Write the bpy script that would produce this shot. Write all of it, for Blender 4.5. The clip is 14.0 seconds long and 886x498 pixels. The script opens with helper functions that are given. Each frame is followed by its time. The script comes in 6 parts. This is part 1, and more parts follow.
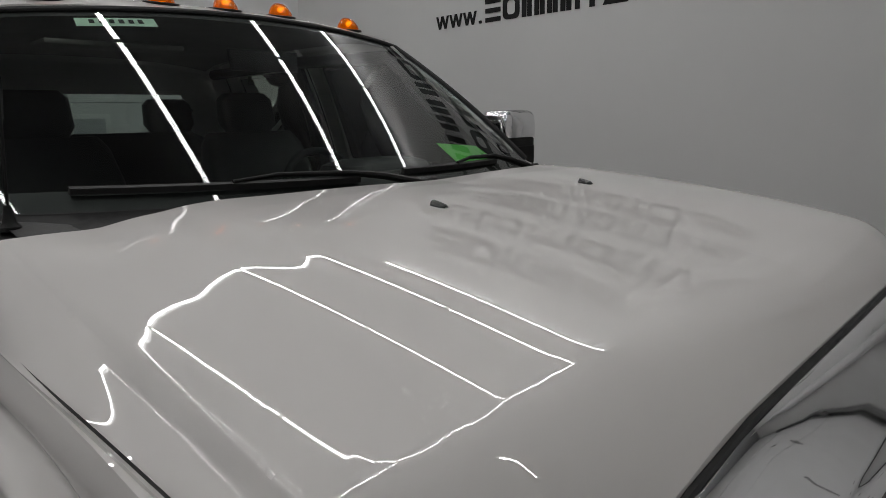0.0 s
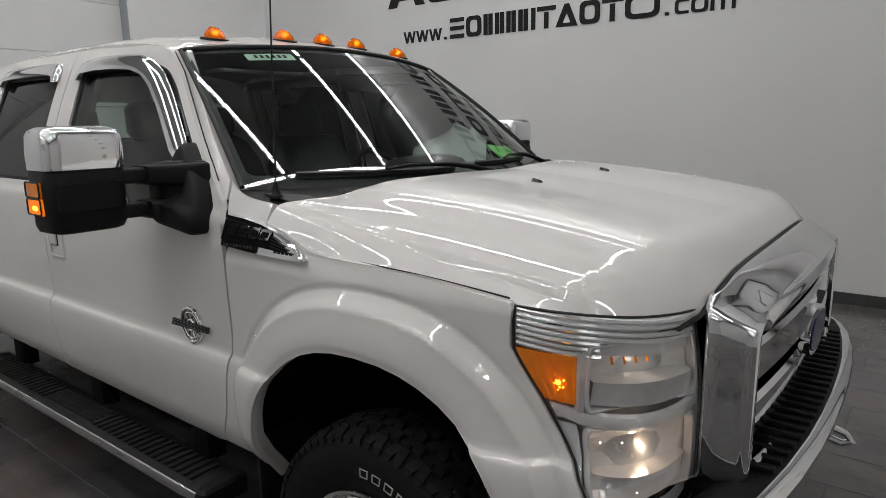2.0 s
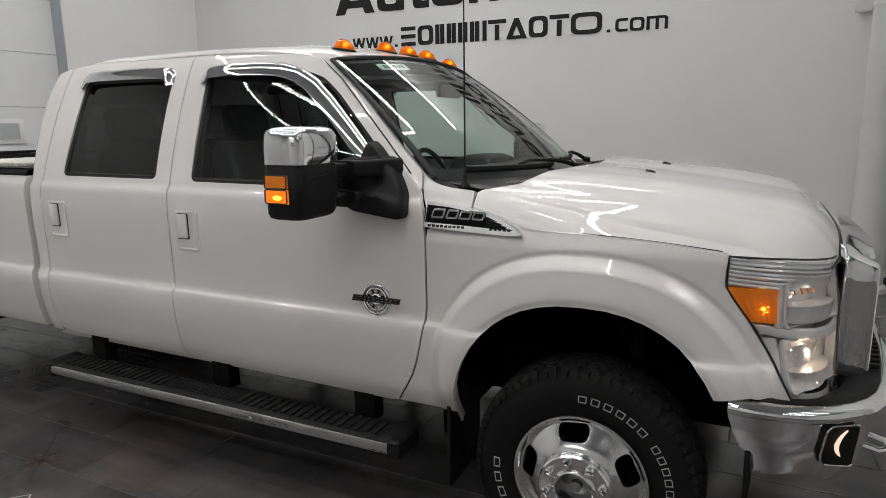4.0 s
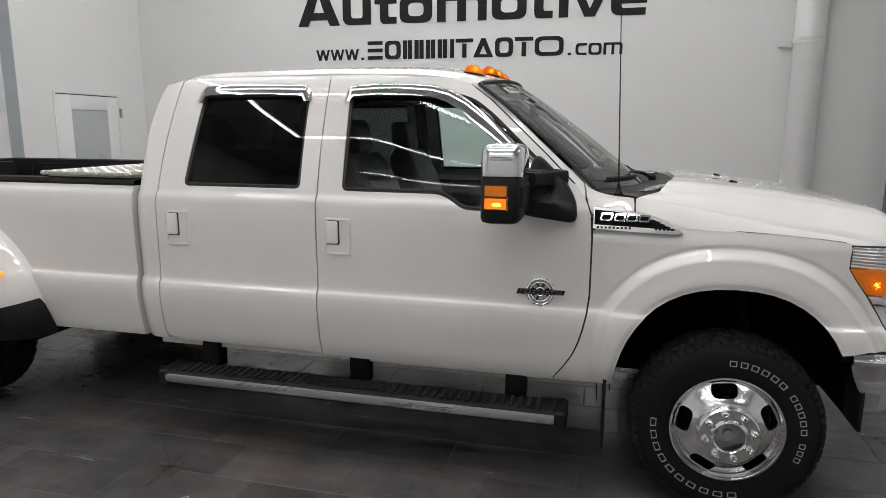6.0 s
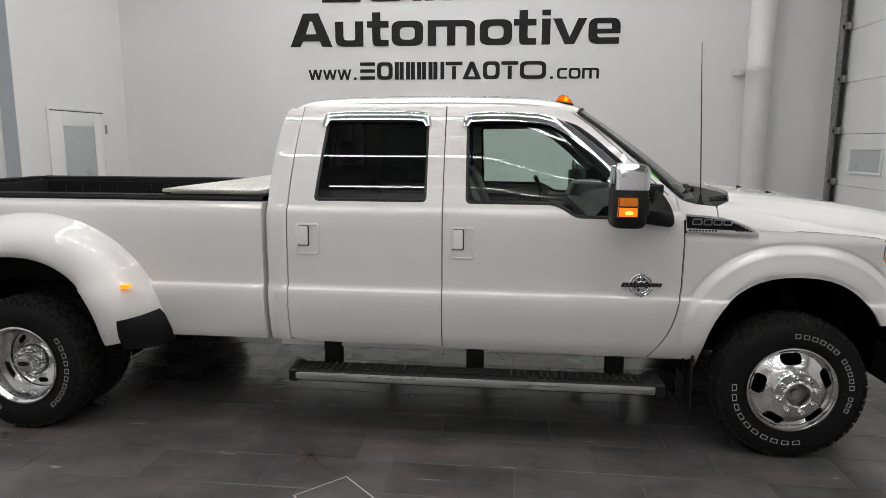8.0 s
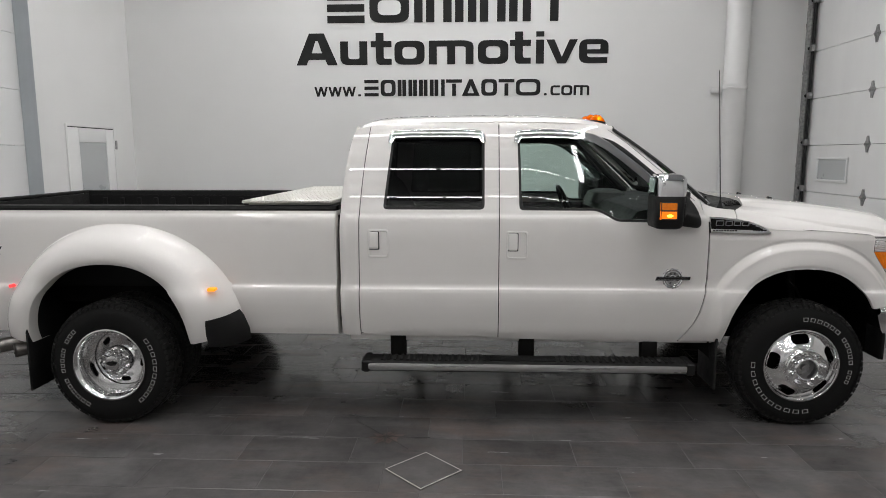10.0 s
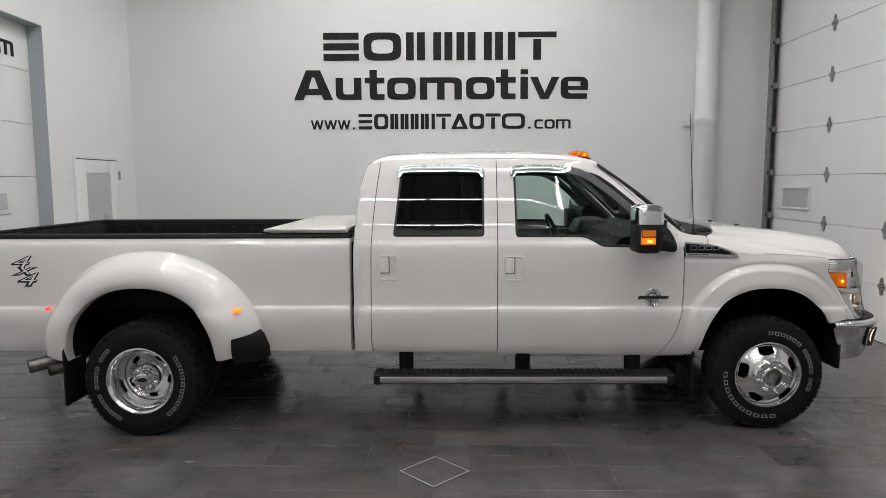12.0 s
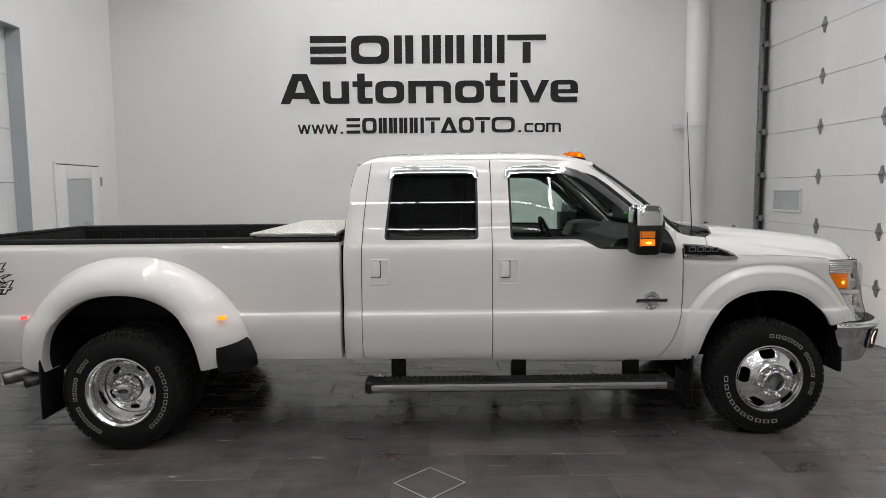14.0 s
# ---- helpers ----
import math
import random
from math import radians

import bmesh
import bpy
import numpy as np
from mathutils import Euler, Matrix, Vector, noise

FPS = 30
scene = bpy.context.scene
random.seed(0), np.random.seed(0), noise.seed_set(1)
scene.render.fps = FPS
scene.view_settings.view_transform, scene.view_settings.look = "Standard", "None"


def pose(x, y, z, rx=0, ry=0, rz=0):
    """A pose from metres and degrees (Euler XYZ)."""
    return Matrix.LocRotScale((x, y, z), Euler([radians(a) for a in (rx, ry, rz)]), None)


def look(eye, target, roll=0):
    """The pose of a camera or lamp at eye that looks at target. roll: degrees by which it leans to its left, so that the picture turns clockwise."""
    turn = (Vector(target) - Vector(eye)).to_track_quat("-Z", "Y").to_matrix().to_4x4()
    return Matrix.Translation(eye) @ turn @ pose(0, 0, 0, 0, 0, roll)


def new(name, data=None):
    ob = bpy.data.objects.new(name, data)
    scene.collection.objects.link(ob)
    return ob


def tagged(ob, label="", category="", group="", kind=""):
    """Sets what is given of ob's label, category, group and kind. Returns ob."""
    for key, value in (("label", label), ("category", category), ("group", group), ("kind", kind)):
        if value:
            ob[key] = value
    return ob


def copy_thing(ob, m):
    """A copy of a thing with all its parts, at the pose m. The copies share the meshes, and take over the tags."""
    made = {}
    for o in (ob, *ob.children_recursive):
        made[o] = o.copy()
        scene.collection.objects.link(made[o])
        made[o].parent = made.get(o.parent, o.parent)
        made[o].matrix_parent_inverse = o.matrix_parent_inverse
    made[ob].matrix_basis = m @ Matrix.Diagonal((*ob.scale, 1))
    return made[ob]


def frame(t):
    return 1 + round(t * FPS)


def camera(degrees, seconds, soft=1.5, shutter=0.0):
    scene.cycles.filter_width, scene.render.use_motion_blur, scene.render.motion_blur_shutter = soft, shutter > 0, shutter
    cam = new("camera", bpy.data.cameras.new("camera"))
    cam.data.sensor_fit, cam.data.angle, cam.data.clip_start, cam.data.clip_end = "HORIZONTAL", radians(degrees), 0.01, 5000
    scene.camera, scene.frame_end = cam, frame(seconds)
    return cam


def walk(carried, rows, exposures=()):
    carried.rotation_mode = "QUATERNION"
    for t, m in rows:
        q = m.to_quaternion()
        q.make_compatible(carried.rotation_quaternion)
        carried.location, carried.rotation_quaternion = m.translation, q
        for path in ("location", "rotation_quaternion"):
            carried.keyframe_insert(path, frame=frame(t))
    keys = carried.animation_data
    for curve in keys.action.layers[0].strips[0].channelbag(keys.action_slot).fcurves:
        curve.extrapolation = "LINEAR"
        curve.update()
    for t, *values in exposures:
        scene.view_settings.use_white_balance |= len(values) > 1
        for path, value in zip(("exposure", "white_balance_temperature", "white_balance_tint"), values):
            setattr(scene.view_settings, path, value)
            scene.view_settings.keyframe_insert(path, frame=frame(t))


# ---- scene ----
cam = camera(68.8, 14.0, soft=0.75)
PATH = [
    (0, (0.964, -1.182, 1.573), (-0.401, 0.225, 1.177), -1.2),
    (0.5, (0.986, -1.409, 1.576), (-0.357, 0.021, 1.189), -1.2),
    (1, (1.067, -1.641, 1.591), (-0.223, -0.162, 1.206), -1.0),
    (1.5, (1.123, -1.872, 1.595), (-0.131, -0.363, 1.206), -1.0),
    (2, (1.11, -2.147, 1.605), (-0.08, -0.587, 1.214), -0.9),
    (2.5, (0.986, -2.362, 1.589), (-0.126, -0.747, 1.197), -0.8),
    (3, (0.796, -2.529, 1.57), (-0.234, -0.86, 1.18), -0.8),
    (3.5, (0.64, -2.781, 1.586), (-0.291, -1.054, 1.197), -0.6),
    (4, (0.46, -3.073, 1.614), (-0.391, -1.305, 1.229), -0.6),
    (4.2, (0.403, -3.139, 1.603), (-0.434, -1.362, 1.228), -0.5),
    (6.3, (-0.719, -3.927, 1.671), (-1.146, -2.006, 1.314), 0.2),
    (6.5, (-0.816, -3.971, 1.681), (-1.216, -2.043, 1.328), 0.1),
    (7, (-1.057, -4.215, 1.69), (-1.393, -2.273, 1.35), 0.2),
    (7.5, (-1.264, -4.405, 1.706), (-1.533, -2.451, 1.372), 0.2),
    (8, (-1.523, -4.534, 1.694), (-1.734, -2.571, 1.373), 0.3),
    (8.2, (-1.578, -4.613, 1.69), (-1.782, -2.648, 1.376), 0.2),
    (10.3, (-2.127, -5.144, 1.723), (-2.2, -3.166, 1.437), -0.1),
    (10.5, (-2.141, -5.218, 1.744), (-2.209, -3.24, 1.455), -0.1),
    (11, (-2.182, -5.403, 1.76), (-2.236, -3.422, 1.486), -0.1),
    (11.5, (-2.21, -5.479, 1.763), (-2.25, -3.492, 1.541), -0.2),
    (12, (-2.244, -5.5, 1.755), (-2.265, -3.511, 1.549), -0.2),
    (12.5, (-2.262, -5.494, 1.736), (-2.27, -3.504, 1.538), -0.3),
    (13, (-2.264, -5.467, 1.736), (-2.26, -3.477, 1.543), -0.4),
    (13.5, (-2.258, -5.414, 1.73), (-2.246, -3.423, 1.542), -0.5),
    (14, (-2.283, -5.367, 1.715), (-2.265, -3.376, 1.531), -0.5),
]
walk(cam, [(t, look(eye, target, roll)) for t, eye, target, roll in PATH],
     exposures=[(0.0, -1.2), (0.5, -1.22), (1.0, -1.1), (1.5, -0.93), (2.0, -0.55), (3.0, -0.44), (4.0, -0.32), (6.5, -0.07), (10.5, -0.07), (14.0, -0.12)])

# ---- world, lamps, exposure ----
world = bpy.data.worlds.new("world")
scene.world = world
world.use_nodes = True
world.node_tree.nodes["Background"].inputs[0].default_value = (0.6, 0.65, 0.7, 1)
world.node_tree.nodes["Background"].inputs[1].default_value = 0.02

ROOM = dict(x0=-6.96, x1=2.42, y0=-8.9, y1=4.22, z1=5.4)
STRIP_WATTS = 19.0


# ---- materials ----
def shader(name, color=(0.8, 0.8, 0.8), rough=0.5, metal=0.0, **more):
    m = bpy.data.materials.new(name)
    m.use_nodes = True
    b = m.node_tree.nodes["Principled BSDF"]
    b.inputs["Base Color"].default_value = (*color, 1)
    b.inputs["Roughness"].default_value = rough
    b.inputs["Metallic"].default_value = metal
    for key, value in more.items():
        b.inputs[key.replace("_", " ")].default_value = value
    return m


def bsdf(m):
    return m.node_tree.nodes["Principled BSDF"]


def coords(m, scale=(1, 1, 1)):
    t = m.node_tree
    tc, mp = t.nodes.new("ShaderNodeTexCoord"), t.nodes.new("ShaderNodeMapping")
    mp.inputs["Scale"].default_value = scale
    t.links.new(tc.outputs["Object"], mp.inputs["Vector"])
    return mp.outputs["Vector"]


def noise_node(m, scale, detail=4.0, rough=0.6, stretch=(1, 1, 1)):
    t = m.node_tree
    n = t.nodes.new("ShaderNodeTexNoise")
    n.inputs["Scale"].default_value, n.inputs["Detail"].default_value, n.inputs["Roughness"].default_value = scale, detail, rough
    t.links.new(coords(m, stretch), n.inputs["Vector"])
    return n.outputs["Fac"]


def remap(m, fac, lo, hi, a=0.3, b=0.7):
    n = m.node_tree.nodes.new("ShaderNodeMapRange")
    n.inputs["From Min"].default_value, n.inputs["From Max"].default_value = a, b
    n.inputs["To Min"].default_value, n.inputs["To Max"].default_value = lo, hi
    m.node_tree.links.new(fac, n.inputs["Value"])
    return n.outputs["Result"]


def mix_color(m, fac, c1, c2):
    n = m.node_tree.nodes.new("ShaderNodeMix")
    n.data_type = "RGBA"
    t = m.node_tree
    t.links.new(fac, n.inputs["Factor"])
    for socket, c in ((n.inputs[6], c1), (n.inputs[7], c2)):
        if isinstance(c, tuple):
            socket.default_value = (*c, 1)
        else:
            t.links.new(c, socket)
    return n.outputs[2]


def vary(m, c1, c2, scale, stretch=(1, 1, 1), rough=None, bump=0.0, fine=120.0, detail=4.0):
    """Colour and roughness that wander at two scales, with a fine relief."""
    t, b = m.node_tree, bsdf(m)
    broad = noise_node(m, scale, detail, 0.6, stretch)
    t.links.new(mix_color(m, remap(m, broad, 0, 1), c1, c2), b.inputs["Base Color"])
    grain = noise_node(m, fine, 3.0, 0.6, stretch)
    if rough:
        t.links.new(remap(m, broad, rough[0], rough[1]), b.inputs["Roughness"])
    if bump:
        n = t.nodes.new("ShaderNodeBump")
        n.inputs["Strength"].default_value, n.inputs["Distance"].default_value = bump, 0.002
        t.links.new(grain, n.inputs["Height"])
        t.links.new(n.outputs["Normal"], b.inputs["Normal"])
    return m


def glowing(name, color, strength):
    return shader(name, color, 0.4, Emission_Color=(*color, 1), Emission_Strength=strength)


def make_glass(name, color, rough=0.0, ior=1.45):
    """Thin pane: clear to look through, with a gloss that grows at grazing angles."""
    m = bpy.data.materials.new(name)
    m.use_nodes = True
    t = m.node_tree
    t.nodes.clear()
    out, mixer = t.nodes.new("ShaderNodeOutputMaterial"), t.nodes.new("ShaderNodeMixShader")
    clear, gloss, fres = t.nodes.new("ShaderNodeBsdfTransparent"), t.nodes.new("ShaderNodeBsdfGlossy"), t.nodes.new("ShaderNodeFresnel")
    clear.inputs["Color"].default_value = (*color, 1)
    gloss.inputs["Roughness"].default_value = rough
    fres.inputs["IOR"].default_value = ior
    t.links.new(fres.outputs[0], mixer.inputs[0])
    t.links.new(clear.outputs[0], mixer.inputs[1])
    t.links.new(gloss.outputs[0], mixer.inputs[2])
    t.links.new(mixer.outputs[0], out.inputs["Surface"])
    return m


PAINT = vary(shader("pearl_paint", (0.74, 0.72, 0.69), 0.5, Coat_Weight=1.0, Coat_Roughness=0.004, Coat_IOR=1.58, Specular_IOR_Level=0.06),
             (0.755, 0.735, 0.712), (0.74, 0.72, 0.70), 3.0, rough=(0.4, 0.46))
CHROME = vary(shader("chrome", (0.82, 0.82, 0.83), 0.04, 1.0), (0.84, 0.84, 0.85), (0.78, 0.78, 0.79), 9.0, rough=(0.025, 0.06))
POLISHED = vary(shader("polished_aluminium", (0.8, 0.8, 0.8), 0.14, 1.0), (0.83, 0.83, 0.83), (0.72, 0.72, 0.72), 14.0, rough=(0.08, 0.2))
BRUSHED = vary(shader("brushed_aluminium", (0.6, 0.6, 0.6), 0.3, 1.0), (0.62, 0.62, 0.62), (0.5, 0.5, 0.5), 30.0, stretch=(0.05, 1, 1), rough=(0.22, 0.38))
BLACK_TRIM = vary(shader("black_plastic", (0.01, 0.01, 0.01), 0.55, Specular_IOR_Level=0.26), (0.005, 0.005, 0.005), (0.010, 0.010, 0.010), 20.0, rough=(0.45, 0.65), bump=0.25, fine=500)
GLOSS_BLACK = vary(shader("gloss_black", (0.01, 0.01, 0.01), 0.12), (0.008, 0.008, 0.008), (0.014, 0.014, 0.014), 12.0, rough=(0.08, 0.16))
# rubber black, also on strips and plates that stand in for shade
SEAL_SHADE = vary(shader("rubber_seal", (0.012, 0.012, 0.012), 0.6), (0.01, 0.01, 0.01), (0.018, 0.018, 0.018), 30.0, rough=(0.5, 0.7))
TYRE = vary(shader("tyre_rubber", (0.01, 0.01, 0.01), 0.7, Specular_IOR_Level=0.18), (0.005, 0.005, 0.005), (0.009, 0.0088, 0.0085), 9.0, rough=(0.55, 0.8), bump=0.4, fine=300)
TREAD = vary(shader("tread_rubber", (0.02, 0.02, 0.02), 0.75, Specular_IOR_Level=0.22), (0.008, 0.008, 0.0078), (0.018, 0.0175, 0.017), 14.0, rough=(0.65, 0.85), bump=0.3, fine=200)
MARKING = vary(shader("white_rubber", (0.45, 0.45, 0.44), 0.6), (0.5, 0.5, 0.48), (0.36, 0.36, 0.35), 40.0)
DARK = vary(shader("underbody", (0.004, 0.004, 0.004), 0.9, Specular_IOR_Level=0.1), (0.003, 0.003, 0.003), (0.007, 0.0065, 0.006), 6.0, rough=(0.8, 0.95))
LINER = vary(shader("bed_liner", (0.01, 0.01, 0.01), 0.7, Specular_IOR_Level=0.2), (0.005, 0.005, 0.005), (0.010, 0.010, 0.010), 15.0, rough=(0.55, 0.8), bump=0.5, fine=260)
CLOTH = vary(shader("seat_leather", (0.02, 0.02, 0.021), 0.5), (0.017, 0.017, 0.018), (0.030, 0.0295, 0.029), 14.0, rough=(0.42, 0.6), bump=0.3, fine=240)
HEADLINER = vary(shader("headliner", (0.28, 0.27, 0.25), 0.9), (0.26, 0.25, 0.23), (0.31, 0.3, 0.28), 8.0)
GLASS = make_glass("window_glass", (0.72, 0.82, 0.78))
TINT = make_glass("privacy_glass", (0.06, 0.068, 0.065), ior=1.5)
BACK_GLASS = make_glass("back_glass", (0.42, 0.46, 0.44), ior=1.5)
SCREEN = make_glass("windscreen_glass", (0.74, 0.83, 0.79), ior=1.55)
LENS = make_glass("lamp_lens", (0.95, 0.96, 0.97), ior=1.45)
AMBER = vary(shader("amber_lens", (0.75, 0.2, 0.01), 0.12, Emission_Color=(1.0, 0.28, 0.01, 1), Emission_Strength=0.12), (0.8, 0.24, 0.01), (0.68, 0.16, 0.008), 60.0)
AMBER_LIT = glowing("amber_lit", (1.0, 0.30, 0.01), 1.1)
INDICATOR_LIT = glowing("indicator_lit", (1.0, 0.21, 0.006), 0.85)
BULB = glowing("warm_bulb", (1.0, 0.66, 0.40), 42.0)
AMBER_BULB = glowing("amber_bulb", (1.0, 0.42, 0.03), 7.0)
ROOF_AMBER = vary(shader("roof_lamp_amber", (0.7, 0.17, 0.004), 0.08, Transmission_Weight=0.6, IOR=1.3, Emission_Color=(1.0, 0.22, 0.004, 1), Emission_Strength=0.16), (0.8, 0.22, 0.004), (0.6, 0.11, 0.003), 45.0)
SOOTY_STEEL = vary(shader("sooty_steel", (0.22, 0.21, 0.2), 0.35, 1.0), (0.26, 0.25, 0.24), (0.14, 0.13, 0.12), 16.0, rough=(0.28, 0.5))
FOG_GLEAM = glowing("fog_lit", (1.0, 0.72, 0.55), 1.1)
RED_LIT = glowing("red_lit", (1.0, 0.05, 0.05), 1.2)
SILVER = vary(shader("reflector_silver", (0.85, 0.85, 0.85), 0.08, 0.35), (0.9, 0.9, 0.9), (0.8, 0.8, 0.8), 30.0, rough=(0.14, 0.22))
CLEAR_TRIM = vary(shader("lamp_bezel", (0.7, 0.7, 0.7), 0.2, 0.25), (0.75, 0.75, 0.75), (0.6, 0.6, 0.6), 20.0, rough=(0.12, 0.28))
WALL = vary(shader("white_wall", (0.7, 0.702, 0.695), 0.6), (0.715, 0.717, 0.71), (0.685, 0.688, 0.68), 0.8, rough=(0.5, 0.7), bump=0.12, fine=180)
CEIL = vary(shader("ceiling_paint", (0.42, 0.43, 0.44), 0.8), (0.44, 0.45, 0.46), (0.40, 0.41, 0.42), 1.0, rough=(0.7, 0.9))
BASE = vary(shader("dark_base", (0.045, 0.048, 0.045), 0.6), (0.04, 0.042, 0.04), (0.06, 0.06, 0.058), 5.0)
DOORPANEL = vary(shader("door_panel", (0.6, 0.605, 0.6), 0.45), (0.73, 0.735, 0.73), (0.68, 0.685, 0.68), 1.5, stretch=(1, 1, 0.4), rough=(0.38, 0.55), bump=0.15, fine=220)
STEEL = vary(shader("galvanised_steel", (0.35, 0.35, 0.35), 0.4, 0.9), (0.4, 0.4, 0.4), (0.26, 0.26, 0.26), 25.0, rough=(0.3, 0.55))
INK = vary(shader("sign_black", (0.02, 0.02, 0.02), 0.7, Specular_IOR_Level=0.12), (0.016, 0.016, 0.016), (0.026, 0.026, 0.026), 3.0)
TUBE = glowing("lamp_tube", (1.0, 0.99, 0.985), 12.0)
TUBE.cycles.emission_sampling = "NONE"
HOUSING = vary(shader("lamp_housing", (0.7, 0.7, 0.7), 0.4), (0.74, 0.74, 0.74), (0.66, 0.66, 0.66), 4.0)
PIPE = vary(shader("white_pipe", (0.64, 0.64, 0.635), 0.4), (0.66, 0.66, 0.655), (0.61, 0.61, 0.605), 3.0, rough=(0.3, 0.5))
FROST = vary(shader("grey_pane", (0.42, 0.44, 0.445), 0.3), (0.415, 0.435, 0.44), (0.435, 0.455, 0.46), 2.0, rough=(0.26, 0.32))
STICKER = vary(shader("pale_green_sticker", (0.5, 0.68, 0.55), 0.6), (0.52, 0.7, 0.57), (0.46, 0.63, 0.5), 20.0)
GREEN_CARD = vary(shader("green_card", (0.12, 0.6, 0.08), 0.5), (0.14, 0.66, 0.09), (0.1, 0.52, 0.07), 10.0)
GROUT = vary(shader("grout", (0.08, 0.078, 0.076), 0.85, Specular_IOR_Level=0.2), (0.07, 0.068, 0.066), (0.10, 0.097, 0.094), 6.0)
SOOT = vary(shader("soot_mark", (0.02, 0.018, 0.017), 0.7), (0.014, 0.013, 0.012), (0.04, 0.036, 0.034), 40.0)


def make_tile():
    """Dark stone-look porcelain: each tile its own shade, clouded and streaked."""
    m = shader("floor_tile", (0.1, 0.1, 0.1), 0.35, Specular_IOR_Level=0.65)
    t, b = m.node_tree, bsdf(m)
    info = t.nodes.new("ShaderNodeObjectInfo")
    geo = t.nodes.new("ShaderNodeNewGeometry")

    def field(scale, detail, stretch):
        n, mp = t.nodes.new("ShaderNodeTexNoise"), t.nodes.new("ShaderNodeMapping")
        mp.inputs["Scale"].default_value = stretch
        n.inputs["Scale"].default_value, n.inputs["Detail"].default_value, n.inputs["Roughness"].default_value = scale, detail, 0.66
        t.links.new(geo.outputs["Position"], mp.inputs["Vector"])
        t.links.new(mp.outputs["Vector"], n.inputs["Vector"])
        return n.outputs["Fac"]
    cloud, rust = field(2.4, 7.0, (1, 1, 1)), field(1.7, 6.0, (0.7, 1.6, 1))
    smear, grit = field(5.0, 5.0, (0.35, 2.2, 1)), field(38.0, 4.0, (1, 1, 1))
    c = mix_color(m, remap(m, cloud, 0, 1, 0.34, 0.68), (0.062, 0.060, 0.060), (0.120, 0.114, 0.112))
    c = mix_color(m, remap(m, rust, 0, 0.75, 0.50, 0.72), c, (0.13, 0.098, 0.084))
    c = mix_color(m, remap(m, smear, 0, 0.45, 0.54, 0.75), c, (0.145, 0.14, 0.137))
    c = mix_color(m, remap(m, grit, 0.0, 0.35, 0.55, 0.8), c, (0.05, 0.048, 0.047))
    shade = t.nodes.new("ShaderNodeHueSaturation")
    t.links.new(remap(m, info.outputs["Random"], 0.84, 1.16, 0, 1), shade.inputs["Value"])
    t.links.new(c, shade.inputs["Color"])
    t.links.new(shade.outputs[0], b.inputs["Base Color"])
    t.links.new(remap(m, smear, 0.15, 0.28), b.inputs["Roughness"])
    n = t.nodes.new("ShaderNodeBump")
    n.inputs["Strength"].default_value, n.inputs["Distance"].default_value = 0.10, 0.002
    t.links.new(field(14.0, 5.0, (1, 1, 1)), n.inputs["Height"])
    t.links.new(n.outputs["Normal"], b.inputs["Normal"])
    return m


TILE = make_tile()


def make_plate():
    """Aluminium tread plate, dull and scuffed."""
    return vary(shader("tread_plate", (0.7, 0.68, 0.64), 0.32, 1.0), (0.74, 0.72, 0.68), (0.68, 0.66, 0.62), 6.0, rough=(0.30, 0.38))


PLATE = make_plate()


# ---- mesh tools ----
NORMALS = {}


def part(name, bm, material, parent, label="", smooth=True, sharp=38):
    me = bpy.data.meshes.new(name)
    bmesh.ops.recalc_face_normals(bm, faces=bm.faces[:])
    bm.to_mesh(me)
    bm.free()
    me.materials.append(material)
    if smooth:
        me.shade_smooth()
        me.set_sharp_from_angle(angle=radians(sharp))
    ob = new(name, me)
    if parent is not None:
        ob.parent = parent
    if label:
        ob["label"] = label
    return ob


def tiny(ob):
    """Marks too small to tell apart stay joined."""
    ob["kind"] = "stuff"
    return ob


def mirrored(ob, parent=None):
    """The same part on the other side of the vehicle, with what hangs on it."""
    me = ob.data.copy()
    n = len(me.vertices)
    co = np.empty(n * 3)
    me.vertices.foreach_get("co", co)
    co = co.reshape(-1, 3)
    co[:, 1] *= -1
    me.vertices.foreach_set("co", co.ravel())
    me.flip_normals()
    if ob.data.name in NORMALS:
        flipped = NORMALS[ob.data.name] * (1, -1, 1)
        me.normals_split_custom_set_from_vertices(flipped.tolist())
        NORMALS[me.name] = flipped
    me.update()
    twin = new(ob.name.split(".")[0], me)
    twin.parent = parent or ob.parent
    for key in ("label", "kind"):
        if key in ob:
            twin[key] = ob[key]
    for c in list(ob.children):
        if c.type == "MESH":
            mirrored(c, twin)
    return twin


def smooth_curve(xs, ys):
    """A monotone smooth curve through the given points."""
    xs, ys = np.array(xs, float), np.array(ys, float)
    h, d = np.diff(xs), np.diff(ys) / np.diff(xs)
    m = np.zeros(len(xs))
    m[0], m[-1] = d[0], d[-1]
    for i in range(1, len(xs) - 1):
        if d[i - 1] * d[i] > 0:
            w1, w2 = 2 * h[i] + h[i - 1], h[i] + 2 * h[i - 1]
            m[i] = (w1 + w2) / (w1 / d[i - 1] + w2 / d[i])

    def f(x):
        i = int(np.clip(np.searchsorted(xs, x) - 1, 0, len(xs) - 2))
        t = (x - xs[i]) / h[i]
        if t < 0:
            return ys[0] + m[0] * (x - xs[0])
        if t > 1:
            return ys[-1] + m[-1] * (x - xs[-1])
        return (ys[i] * (1 + 2 * t) * (1 - t) ** 2 + h[i] * m[i] * t * (1 - t) ** 2
                + ys[i + 1] * t * t * (3 - 2 * t) + h[i] * m[i + 1] * t * t * (t - 1))
    return f


def ramp(a, b, x):
    t = min(max((x - a) / (b - a), 0.0), 1.0)
    return t * t * (3 - 2 * t)


